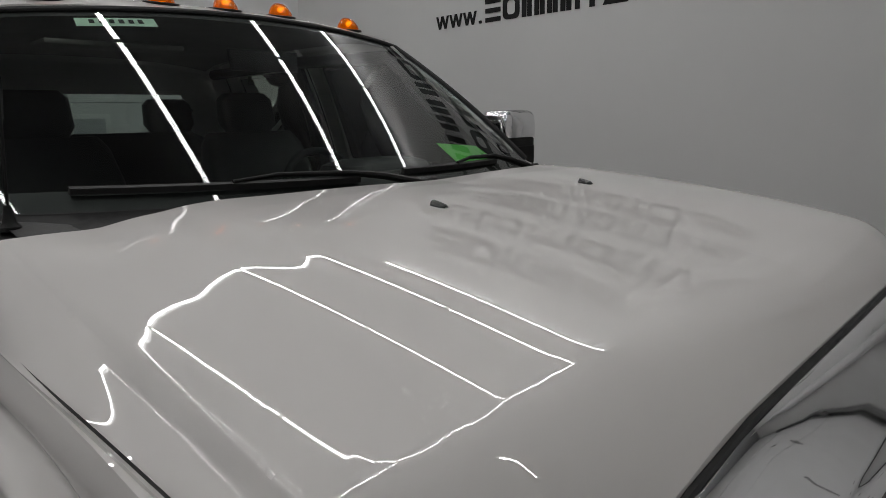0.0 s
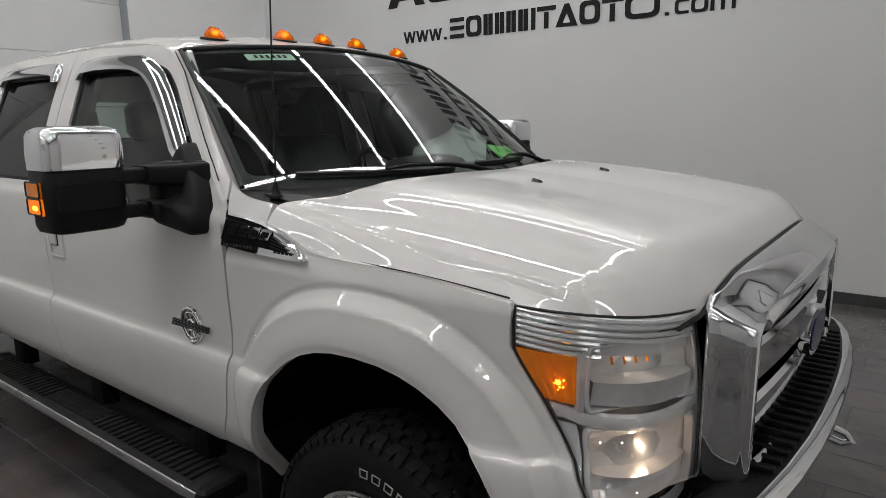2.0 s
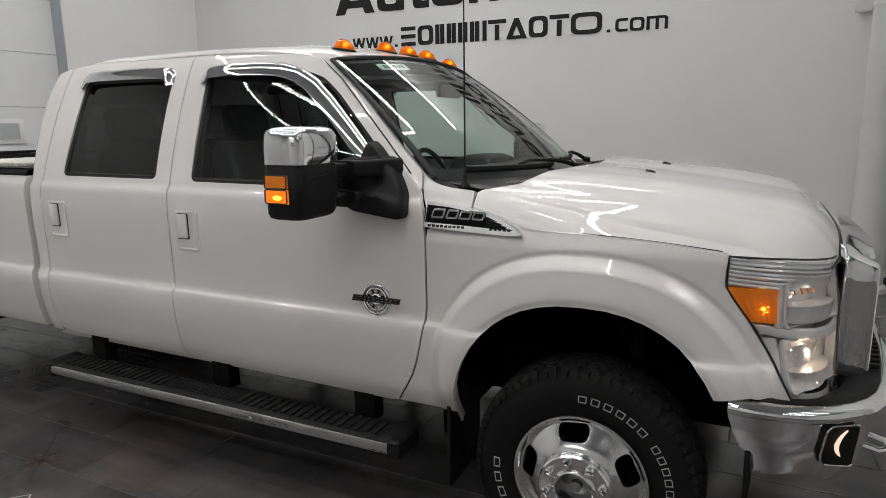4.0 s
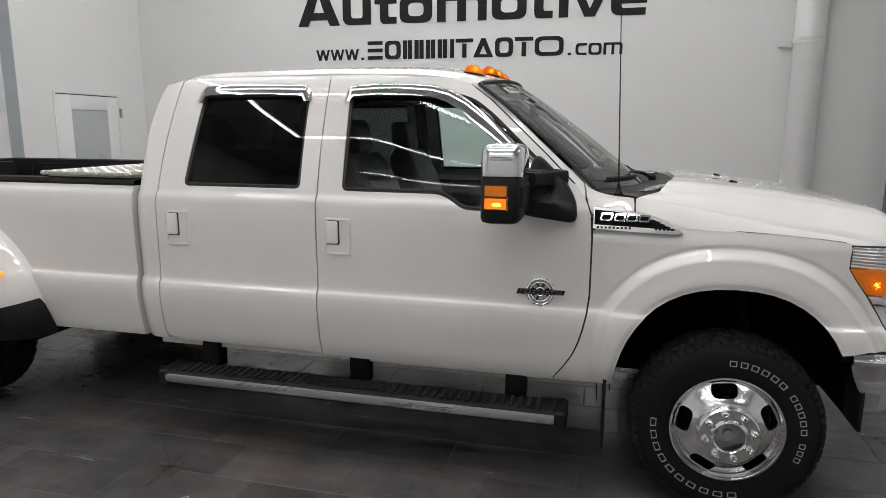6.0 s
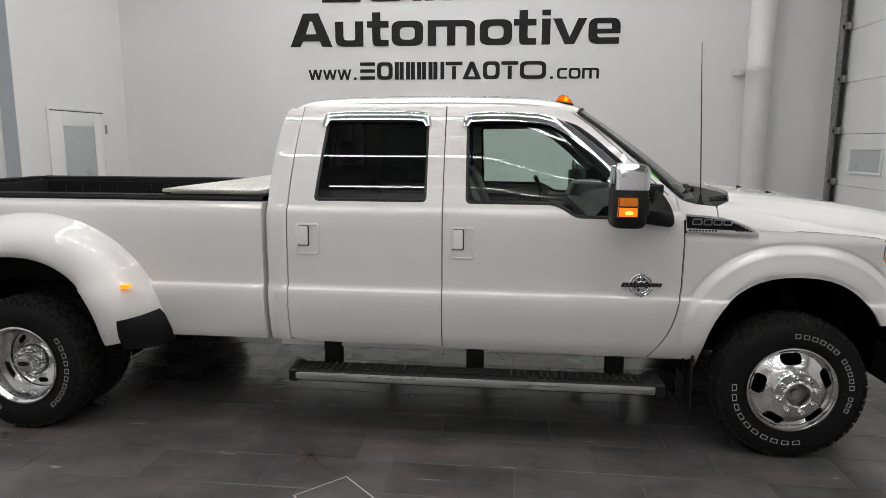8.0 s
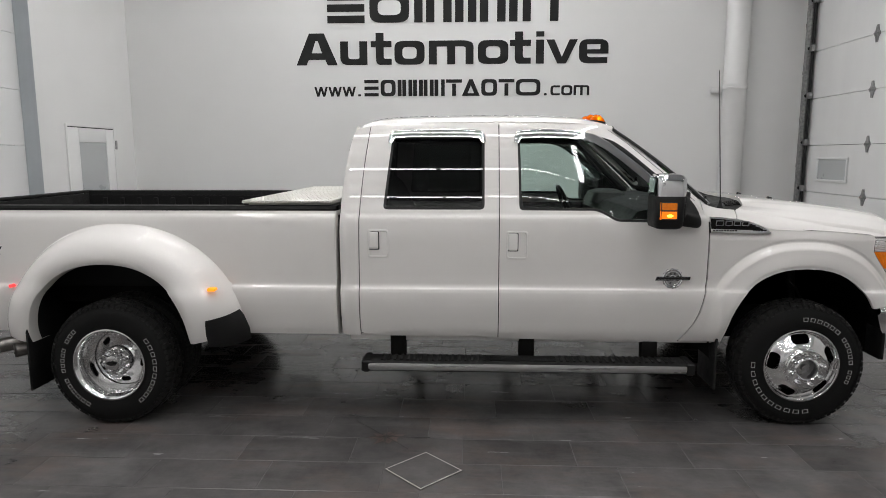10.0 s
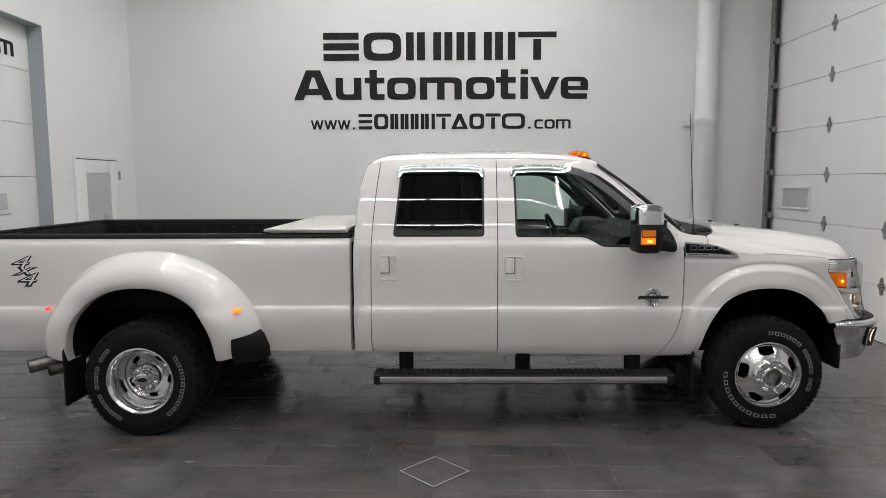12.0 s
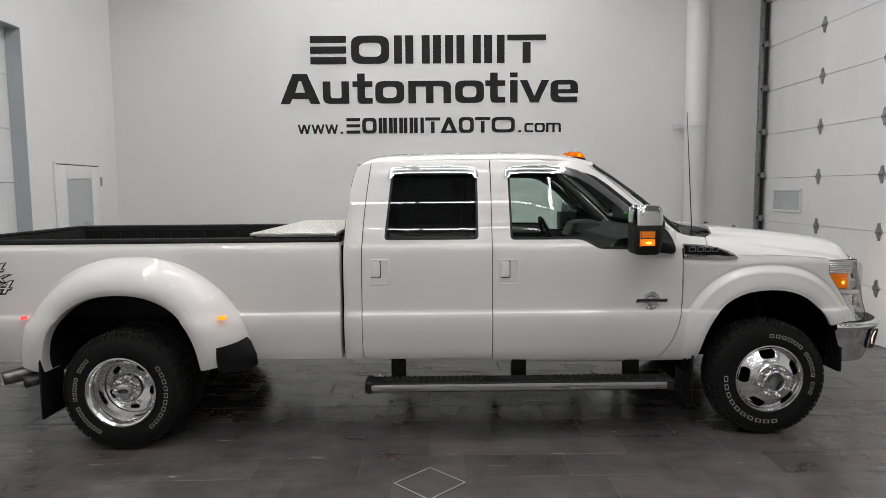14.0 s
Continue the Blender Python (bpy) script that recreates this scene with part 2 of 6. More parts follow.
def rounded(points, r, n=4):
    """A closed outline with its corners rounded by about r."""
    out = []
    k = len(points)
    for i in range(k):
        p, a, b = (Vector(points[j % k]).to_2d() for j in (i, i - 1, i + 1))
        ra, rb = min(r, (a - p).length * 0.45), min(r, (b - p).length * 0.45)
        s, e = p + (a - p).normalized() * ra, p + (b - p).normalized() * rb
        for j in range(n + 1):
            t = j / n
            out.append(tuple(s * (1 - t) ** 2 + p * 2 * t * (1 - t) + e * t * t))
    return out


def sheet(name, outer, lift, material, parent, holes=(), step=0.05, rim=None, label=""):
    """A panel: an outline in two coordinates with holes, cut to a grid and laid on the surface that lift(u, v) gives.
    rim: a vector by which the edges are turned in."""
    bm = bmesh.new()
    for ring in (outer, *holes):
        vs = [bm.verts.new((p[0], p[1], 0)) for p in ring]
        for i in range(len(vs)):
            bm.edges.new((vs[i - 1], vs[i]))
    bmesh.ops.triangle_fill(bm, use_beauty=True, use_dissolve=False, edges=bm.edges[:])
    lo = [min(p[i] for p in outer) for i in (0, 1)]
    hi = [max(p[i] for p in outer) for i in (0, 1)]
    steps = step if isinstance(step, tuple) else (step, step)
    for i in (0, 1):
        for c in np.arange(lo[i] + steps[i] * 0.53, hi[i], steps[i]):
            co, no = [0, 0, 0], [0, 0, 0]
            co[i], no[i] = c, 1
            bmesh.ops.bisect_plane(bm, geom=bm.verts[:] + bm.edges[:] + bm.faces[:], plane_co=co, plane_no=no, dist=1e-5)
    bmesh.ops.triangulate(bm, faces=bm.faces[:])
    uv = [(v.co.x, v.co.y) for v in bm.verts]
    e = 1e-3
    normals = []
    for v, (a, b) in zip(bm.verts, uv):
        v.co = lift(a, b)
        n = (Vector(lift(a + e, b)) - Vector(lift(a - e, b))).cross(Vector(lift(a, b + e)) - Vector(lift(a, b - e)))
        normals.append(n.normalized())
    bm.verts.index_update()
    bm.normal_update()
    f = max(bm.faces, key=lambda q: q.calc_area())
    if f.normal.dot(normals[f.verts[0].index]) < 0:
        bmesh.ops.reverse_faces(bm, faces=bm.faces[:])
    if rim is not None:
        back = Vector(rim)
        border = [ed for ed in bm.edges if ed.is_boundary]
        for ed in border:
            a, b = (v.co.copy() for v in ed.verts)
            loop = ed.link_loops[0]
            if loop.vert is not ed.verts[0]:
                a, b = b, a
            side = [bm.verts.new(c) for c in (b, a, a + back, b + back)]
            face = bm.faces.new(side)
            face.normal_update()
            normals += [face.normal.copy()] * 4
    me = bpy.data.meshes.new(name)
    bm.to_mesh(me)
    bm.free()
    me.materials.append(material)
    me.shade_smooth()
    # faces may face against the given normals: turn those to the faces' side
    arr = np.array([tuple(n) for n in normals])
    signs = np.zeros(len(arr))
    for p in me.polygons:
        for i in p.vertices:
            signs[i] += np.dot(arr[i], p.normal)
    arr[signs < 0] *= -1
    me.normals_split_custom_set_from_vertices(arr.tolist())
    NORMALS[me.name] = arr
    ob = new(name, me)
    ob.parent = parent
    if label:
        ob["label"] = label
    return ob


def box(bm, x0, x1, y0, y1, z0, z1, bevel=0.0, seg=2):
    m = Matrix.Translation(((x0 + x1) / 2, (y0 + y1) / 2, (z0 + z1) / 2)) @ Matrix.Diagonal((abs(x1 - x0), abs(y1 - y0), abs(z1 - z0), 1))
    made = bmesh.ops.create_cube(bm, size=1, matrix=m)
    if bevel:
        es = list({e for v in made["verts"] for e in v.link_edges})
        bmesh.ops.bevel(bm, geom=es, offset=bevel, segments=seg, affect="EDGES", profile=0.5)
    return bm


def boxed(*a, **k):
    return box(bmesh.new(), *a, **k)


def prism(points, lift0, lift1, bm=None):
    """A solid between the same outline laid at two depths."""
    bm = bm or bmesh.new()
    a, b = [bm.verts.new(lift0(*p)) for p in points], [bm.verts.new(lift1(*p)) for p in points]
    n = len(points)
    bm.faces.new(a), bm.faces.new(b[::-1])
    for i in range(n):
        bm.faces.new((a[i], b[i], b[(i + 1) % n], a[(i + 1) % n]))
    return bm


def lathe(profile, n=64, axis="y", centre=(0, 0, 0), bm=None):
    """Turns (radius, offset) points round an axis."""
    bm = bm or bmesh.new()
    rings = []
    for r, o in profile:
        ring = []
        for k in range(n):
            a = 2 * math.pi * k / n
            c, s = r * math.cos(a), r * math.sin(a)
            p = {"y": (c, o, s), "z": (c, s, o), "x": (o, c, s)}[axis]
            ring.append(bm.verts.new(Vector(p) + Vector(centre)))
        rings.append(ring)
    for p, q in zip(rings, rings[1:]):
        for k in range(n):
            bm.faces.new((p[k], p[(k + 1) % n], q[(k + 1) % n], q[k]))
    return bm


def capped(bm):
    bmesh.ops.holes_fill(bm, edges=[e for e in bm.edges if e.is_boundary], sides=0)
    return bm


def loft(rows, closed=False, bm=None):
    """A skin over rows of points."""
    bm = bm or bmesh.new()
    vs = [[bm.verts.new(p) for p in row] for row in rows]
    for a, b in zip(vs, vs[1:]):
        n = len(a)
        for k in range(n if closed else n - 1):
            bm.faces.new((a[k], a[(k + 1) % n], b[(k + 1) % n], b[k]))
    return bm


def thick(bm, d):
    bmesh.ops.recalc_face_normals(bm, faces=bm.faces[:])
    bmesh.ops.solidify(bm, geom=bm.faces[:], thickness=d)
    return bm


def tube(points, r, n=10, bm=None, closed=False):
    """A round bar along points."""
    pts = [Vector(p) for p in points]
    rows = []
    side = None
    for i, p in enumerate(pts):
        if closed:
            d = pts[(i + 1) % len(pts)] - pts[i - 1]
        else:
            d = pts[min(i + 1, len(pts) - 1)] - pts[max(i - 1, 0)]
        d.normalize()
        if side is None:
            side = d.cross(Vector((0, 0, 1)) if abs(d.z) < 0.9 else Vector((1, 0, 0))).normalized()
        side = (side - d * side.dot(d)).normalized()
        up = d.cross(side)
        rr = r[i] if isinstance(r, (list, tuple)) else r
        rows.append([p + (side * math.cos(a) + up * math.sin(a)) * rr for a in (2 * math.pi * k / n for k in range(n))])
    if closed:
        rows.append(rows[0])
    bm = loft(rows, True, bm)
    if closed:
        bmesh.ops.remove_doubles(bm, verts=bm.verts[:], dist=1e-6)
    else:
        capped(bm)
    return bm


def thing(name, label, category, at=(0, 0, 0), group="", kind=""):
    ob = new(name)
    ob.location = at
    return tagged(ob, label, category, group, kind)


# ---- the room ----
X0, X1, Y0, Y1, Z1 = (ROOM[k] for k in ("x0", "x1", "y0", "y1", "z1"))


def structure(name, bm, material, label):
    ob = part(name, bm, material, None, smooth=False)
    return tagged(ob, label, name.split("_")[0], kind="structure")


# far wall of an unseen bay, added so the chrome mirrors more floor
EAST = 6.2
floor = structure("floor", boxed(X0 - 0.4, EAST + 0.4, Y0 - 0.3, Y1 + 0.3, -0.2, -0.0016), GROUT, "dark stone-look porcelain tiles with narrow grout joints")
structure("ceiling", boxed(X0 - 0.4, EAST + 0.4, Y0 - 0.3, Y1 + 0.3, Z1, Z1 + 0.2), CEIL, "plain grey painted ceiling with rows of lamps")
structure("wall_north", boxed(X0 - 0.4, X1 + 0.4, Y1, Y1 + 0.25, -0.003, Z1), WALL, "plain white painted wall behind the truck")
structure("wall_south", boxed(X0 - 0.4, EAST + 0.4, Y0 - 0.25, Y0, -0.003, Z1), WALL, "plain white painted wall opposite the truck")

# west wall with a deep opening for an overhead door
OP0, OP1, OPZ = -2.2, 2.165, 3.57
bm = boxed(X0 - 0.3, X0, OP1, Y1, -0.003, Z1)
box(bm, X0 - 0.3, X0, Y0, OP0, -0.003, Z1)
box(bm, X0 - 0.3, X0, OP0, OP1, OPZ, Z1)
structure("wall_west", bm, WALL, "plain white painted wall with a deep door recess")
# thin plates over the recess sides, darker and bluer than the wall
bm = boxed(X0 - 0.178, X0 - 0.002, OP1 - 0.006, OP1 - 0.001, 0, OPZ - 0.006, 0.001)
box(bm, X0 - 0.178, X0 - 0.002, OP0, OP1, OPZ - 0.005, OPZ - 0.001, 0.001)
structure("trim_recess", bm, vary(shader("grey_steel_paint", (0.40, 0.43, 0.45), 0.5), (0.42, 0.45, 0.47), (0.37, 0.40, 0.42), 2.0), "blue-grey lining of the door recess, darker than the walls")
# east wall, with the opening that the sectional door closes
bm = boxed(X1, X1 + 0.3, 4.02, Y1, -0.003, Z1)
box(bm, X1, X1 + 0.3, -0.3, 0.2, -0.003, Z1)
# walls of the added bay, out of view
box(bm, X1 + 0.301, EAST + 0.3, -0.3, 0.0, -0.003, Z1)
box(bm, EAST, EAST + 0.3, Y0, -0.301, -0.003, Z1)
box(bm, X1, X1 + 0.3, 0.2, 4.02, 4.27, Z1)
structure("wall_east", bm, WALL, "plain white painted wall round a sectional door, with an added unseen bay")

bm = boxed(X0 + 0.014, X1 - 0.002, Y1 - 0.014, Y1 - 0.001, 0, 0.1, 0.003)
box(bm, X0 + 0.001, X0 + 0.014, 3.86, Y1 - 0.015, 0, 0.1, 0.003)
box(bm, X0 + 0.001, X0 + 0.014, OP1 + 0.002, 2.5, 0, 0.1, 0.003)
structure("baseboard", bm, BASE, "low dark vinyl base along the walls")


# ---- overhead doors ----
def overhead_door(name, x, y0, y1, z1, face, label, hinges=()):
    """A sectional door in the plane x, whose inner side looks along face."""
    door = thing(name, label, "garage door", (x, (y0 + y1) / 2, 0), kind="structure")
    w = (y1 - y0) / 2
    z = 0.004
    while z < z1 - 0.05:
        top = min(z + 0.606, z1)
        bm = bmesh.new()
        box(bm, -0.05 * face, 0, -w, w, z, top, 0.003, 1)
        part("door_section", bm, DOORPANEL, door)
        z += 0.61
    mid = (y0 + y1) / 2
    for hy in hinges:
        k = 0.61
        while k < z1 - 0.2:
            pts = [(-0.06, 0), (-0.028, 0.04), (-0.014, 0.095), (0.014, 0.095), (0.028, 0.04), (0.06, 0), (0.028, -0.04), (0.014, -0.095), (-0.014, -0.095), (-0.028, -0.04)]
            hinge = prism(pts, lambda a, b: (0.002 * face, hy + a - mid, k + b), lambda a, b: (0.014 * face, hy + a - mid, k + b))
            lathe([(0.001, -0.035), (0.011, -0.035), (0.011, 0.035), (0.001, 0.035)], 10, "y", (0.02 * face, hy - mid, k), hinge)
            part("hinge", hinge, STEEL, door)
            k += 0.61
    return door


east = overhead_door("door_east", X1 + 0.02, 0.2, 4.02, 4.27, -1, "white insulated sectional door with steel hinges", (2.63, 1.48, 0.6))
# vent in the lower section
vent = thing("door_vent", "white louvred vent let into the sectional door", "vent", (X1 + 0.018, 3.33, 1.525))
bm = boxed(-0.018, 0, -0.35, 0.35, -0.155, -0.125, 0.004)
box(bm, -0.018, 0, -0.35, 0.35, 0.125, 0.155, 0.004)
box(bm, -0.018, 0, -0.35, -0.32, -0.125, 0.125, 0.004)
box(bm, -0.018, 0, 0.32, 0.35, -0.125, 0.125, 0.004)
part("vent_frame", bm, DOORPANEL, vent)
part("vent_pane", boxed(-0.006, -0.001, -0.32, 0.32, -0.125, 0.125), FROST, vent, "grey translucent pane")
# steel track at the door's side, with rollers and brackets
track = thing("door_track", "galvanised steel door track with rollers and brackets", "door track", (X1 - 0.004, 4.0, 0))
part("rail", boxed(-0.085, -0.07, -0.035, 0.03, 0.02, 4.5, 0.003), STEEL, track)
part("rail_flange", boxed(-0.07, -0.03, -0.035, -0.025, 0.02, 4.5, 0.003), STEEL, track)
part("wall_angle", boxed(-0.03, -0.002, 0.015, 0.085, 0.02, 4.5, 0.003), STEEL, track)
# black strip put in for the shaded gap between the rails
part("weather_strip", boxed(-0.029, -0.006, -0.075, -0.03, 0.02, 4.5, 0.003), SEAL_SHADE, track, "black strip for the dark gap by the rails")
for k in range(14):
    z = 0.35 + k * 0.305
    if k % 2:
        bm = lathe([(0.001, -0.02), (0.024, -0.02), (0.024, 0.0), (0.009, 0.0), (0.009, 0.05), (0.001, 0.05)], 12, "y", (-0.052, -0.02, z))
        part("roller", bm, BLACK_TRIM, track)
        part("roller_hinge", boxed(-0.06, -0.012, -0.12, -0.045, z - 0.04, z + 0.04, 0.006), STEEL, track)
    else:
        part("bracket", boxed(-0.082, -0.002, 0.0, 0.045, z - 0.025, z + 0.025, 0.004), BLACK_TRIM, track)

west = overhead_door("door_west", X0 - 0.18, OP0, OP1, OPZ, 1, "white sectional door set deep in the wall")
bm = boxed(0.004, 0.016, 1.2, 1.66, 1.42, 1.7, 0.004)
v = part("vent_frame", bm, DOORPANEL, west)
v.location = (0, -(OP0 + OP1) / 2, 0)
part("vent_pane", boxed(0.017, 0.02, 1.26, 1.6, 1.47, 1.65), FROST, v)

# plain service door in the west wall
sd = thing("door_service", "white panelled service door with a grey glass pane, closed", "door", (X0, 3.16, 0), kind="structure")
bm = boxed(0.001, 0.02, -0.5, -0.285, 0.01, 2.06, 0.004)
box(bm, 0.001, 0.02, 0.315, 0.5, 0.01, 2.06, 0.004)
box(bm, 0.001, 0.02, -0.284, 0.314, 1.885, 2.06, 0.004)
box(bm, 0.001, 0.02, -0.284, 0.314, 0.01, 0.25, 0.004)
part("door_leaf", bm, DOORPANEL, sd)
part("door_pane", boxed(0.001, 0.012, -0.283, 0.313, 0.251, 1.884), FROST, sd, "grey translucent glass pane")
bm = boxed(0.001, 0.021, -0.535, -0.505, 0, 2.10, 0.003)
box(bm, 0.001, 0.021, 0.505, 0.535, 0, 2.10, 0.003)
box(bm, 0.001, 0.021, -0.504, 0.504, 2.072, 2.10, 0.003)
part("door_frame", bm, WALL, sd)
# black strip drawn for the shadow line above the leaf
part("shadow_gap", boxed(0.002, 0.020, -0.5, 0.5, 2.061, 2.071), SEAL_SHADE, sd)
for z in (0.3, 1.1, 1.86):
    part("hinge", boxed(0.021, 0.036, 0.52, 0.56, z - 0.06, z + 0.06, 0.004), STEEL, sd)

# downpipe in the corner
pipe = thing("downpipe", "thick white painted pipe standing by the wall", "pipe", (1.46, Y1 - 0.17, 0))
part("pipe_run", lathe([(0.152, 0.0), (0.152, 2.62), (0.156, 2.63), (0.156, 2.66), (0.152, 2.67), (0.152, Z1)], 40, "z"), PIPE, pipe)
bm = lathe([(0.158, 2.58), (0.162, 2.585), (0.162, 2.61), (0.158, 2.615)], 40, "z")
box(bm, -0.28, -0.15, 0.09, 0.12, 2.56, 2.63, 0.005)
part("pipe_clamp", bm, PIPE, pipe)
part("foot", capped(lathe([(0.2, 0.0), (0.2, 0.05), (0.165, 0.08), (0.165, 0.2), (0.153, 0.21)], 40, "z")), PIPE, pipe)


# ---- wall sign: black raised shapes in three rows ----
def cell_shapes(kind, s):
    """Plain shapes in a unit cell; s is the stroke as a part of the height, a of the width."""
    h, a = s
    if kind == "bars":
        return [[(0, 1 - h), (1, 1 - h), (1, 1), (0, 1)], [(0, 0.5 - h / 2), (1, 0.5 - h / 2), (1, 0.5 + h / 2), (0, 0.5 + h / 2)], [(0, 0), (1, 0), (1, h), (0, h)]], []
    if kind == "ring":
        return [], [(rounded([(0, 0), (1, 0), (1, 1), (0, 1)], 0.3, 5), rounded([(a, h), (1 - a, h), (1 - a, 1 - h), (a, 1 - h)], 0.18, 5))]
    if kind == "ringbar":
        return [[(a, 0.5 - h / 2), (1 - a, 0.5 - h / 2), (1 - a, 0.5 + h / 2), (a, 0.5 + h / 2)]], cell_shapes("ring", s)[1]
    if kind == "slant":
        return [[(o, 0), (o + a, 0), (o + a + k, 1), (o + k, 1)] for o, k in ((0, 0), (0.24, 0.0), (0.76 - a, 0.0), (1 - a, 0))], []
    if kind == "post":
        return [[(0, 0), (1, 0), (1, 1), (0, 1)]], []
    if kind == "cross":
        return [[(0, 0.8), (1, 0.8), (1, 1), (0, 1)], [(0.5 - a / 2, 0), (0.5 + a / 2, 0), (0.5 + a / 2, 0.74), (0.5 - a / 2, 0.74)]], []
    if kind == "peak":
        return [], [([(0, 0), (1, 0), (0.6, 1), (0.4, 1)], [(0.32, 0.16), (0.68, 0.16), (0.5, 0.62)])]
    if kind == "dip":
        return [], [([(0.4, 0), (0.6, 0), (1, 1), (0, 1)], [(0.5, 0.34), (0.72, 0.86), (0.28, 0.86)])]
    return [rounded([(0, 0), (1, 0), (1, 1), (0, 1)], 0.3)], []


def bent(points, n=4):
    """An outline whose corners with a third number are rounded by it."""
    out, k = [], len(points)
    for i, p in enumerate(points):
        if len(p) == 2:
            out.append(p)
            continue
        q, a, b = Vector(p[:2]), Vector(points[i - 1][:2]), Vector(points[(i + 1) % k][:2])
        u, v = q + (a - q).normalized() * p[2], q + (b - q).normalized() * p[2]
        out += [tuple(u * (1 - t) ** 2 + q * 2 * t * (1 - t) + v * t * t) for t in (j / n for j in range(n + 1))]
    return out


def letter(c, h, a):
    """Outlines of a broad letter in a unit cell: solid pieces, and pieces with a hole."""
    if c == "u":
        return [bent([(0, 1), (0, 0, 0.3), (1, 0), (1, 1), (1 - a, 1), (1 - a, h, 0.1), (a, h, 0.14), (a, 1)])], []
    if c == "m":
        return [bent([(0, 0), (0, 1), (1, 1, 0.24), (1, 0), (1 - a, 0), (1 - a, 1 - h, 0.08), (0.5 + a / 2, 1 - h), (0.5 + a / 2, 0), (0.5 - a / 2, 0), (0.5 - a / 2, 1 - h), (a, 1 - h), (a, 0)])], []
    if c == "t":
        p, x = 0.24, 0.744
        return [bent([(0, x - h), (p, x - h), (p, 0, 0.2), (1, 0), (1, h), (p + a, h, 0.08), (p + a, x - h), (1, x - h), (1, x), (p + a, x), (p + a, 1), (p, 1), (p, x), (0, x)])], []
    if c == "i":
        return [[(0, 0), (1, 0), (1, 0.744), (0, 0.744)], [(0, 0.84), (1, 0.84), (1, 1), (0, 1)]], []
    if c == "v":
        return [[(0, 1), (0.36, 0), (0.64, 0), (1, 1), (0.74, 1), (0.5, 0.28), (0.26, 1)]], []
    if c == "A":
        return [], [([(0, 0), (0.32, 1), (0.68, 1), (1, 0), (0.76, 0), (0.70, 0.17), (0.30, 0.17), (0.24, 0)], [(0.375, 0.38), (0.625, 0.38), (0.53, 0.76), (0.47, 0.76)])]
    if c == "e":
        return [], [(bent([(1, 0.40), (1, 1, 0.3), (0, 1, 0.3), (0, 0, 0.3), (0.97, 0), (0.97, h), (a, h, 0.12), (a, 0.40)]), [(a, 0.58), (1 - a, 0.58), (1 - a, 0.79), (a, 0.79)])]
    if c == "w":
        return [[(0, 1), (0.2, 0), (0.36, 0), (0.5, 0.62), (0.64, 0), (0.8, 0), (1, 1), (0.85, 1), (0.72, 0.38), (0.58, 1), (0.42, 1), (0.28, 0.38), (0.15, 1)]], []
    if c == "c":
        return [bent([(1, 1), (0, 1, 0.34), (0, 0, 0.34), (1, 0), (1, h), (a, h, 0.16), (a, 1 - h, 0.16), (1, 1 - h)])], []
    return cell_shapes("ring", (h, a))


def sign_piece(solid, rings, at, side, sign):
    """One raised black shape; at(depth) places its outline, side points out of the wall."""
    bm = bmesh.new()
    for poly in solid:
        prism(poly, at(0.0015), at(0.008), bm)
    for out, inner in rings:
        vs = [bm.verts.new(at(0.008)(*p)) for p in out]
        ws = [bm.verts.new(at(0.008)(*p)) for p in inner]
        for ring in (vs, ws):
            for i in range(len(ring)):
                bm.edges.new((ring[i - 1], ring[i]))
        filled = bmesh.ops.triangle_fill(bm, use_beauty=True, edges=[e for e in bm.edges if e.is_wire])
        faces = [f for f in filled["geom"] if isinstance(f, bmesh.types.BMFace)]
        ext = bmesh.ops.extrude_face_region(bm, geom=faces)
        bmesh.ops.translate(bm, vec=Vector(side) * -0.0065, verts=[v for v in ext["geom"] if isinstance(v, bmesh.types.BMVert)])
    part("sign_shape", bm, INK, sign, smooth=False)


def wall_sign(y, face):
    """face -1: on the wall behind the truck; 1: the same sign on the wall opposite."""
    sign = thing("wall_sign", "black raised company sign in three rows on the white wall", "sign", (-2.375, y, 2.53))
    rows = [
        (3.53, 0.4, 0.25, [("bars", -4.09, -3.57), ("ring", -3.50, -2.95), ("slant", -2.88, -2.20), ("slant", -2.14, -1.46), ("post", -1.39, -1.28), ("cross", -1.24, -0.68)]),
        (2.965, 0.43, 0.19, [("A", -4.54, -3.96), ("t", -3.49, -3.20), ("t", -1.56, -1.27), ("i", -1.20, -1.09)]),
        (2.965, 0.32, 0.25, [("u", -3.92, -3.54), ("o", -3.16, -2.74), ("m", -2.68, -2.06), ("o", -2.00, -1.58), ("v", -1.06, -0.63), ("e", -0.61, -0.21)]),
        (2.535, 0.135, 0.2, [("w", -4.30, -4.11), ("w", -4.10, -3.91), ("w", -3.90, -3.71), ("c", -0.99, -0.86), ("o", -0.84, -0.69), ("m", -0.67, -0.455)]),
        (2.535, 0.03, 0.5, [("dot", -3.68, -3.64), ("dot", -1.08, -1.04)]),
        (2.535, 0.225, 0.2, [("bars", -3.59, -3.39), ("ring", -3.36, -3.15), ("slant", -3.12, -2.85), ("slant", -2.82, -2.55), ("post", -2.51, -2.46), ("cross", -2.44, -2.22),
                             ("peak", -2.22, -1.97), ("ring", -1.95, -1.73), ("cross", -1.71, -1.49), ("ring", -1.47, -1.13)]),
    ]
    for z, tall, h, cells in rows:
        for kind, a, b in cells:
            wide = b - a
            stroke = min(0.48, 0.27 * (0.43 if tall > 0.3 else 0.2) / wide)
            solid, rings = letter(kind, h, stroke * (0.62 if tall < 0.2 else 0.95)) if len(kind) == 1 else cell_shapes(kind, (h, stroke))

            def at(depth):
                def put(u, v):
                    x = a + u * wide + 2.375
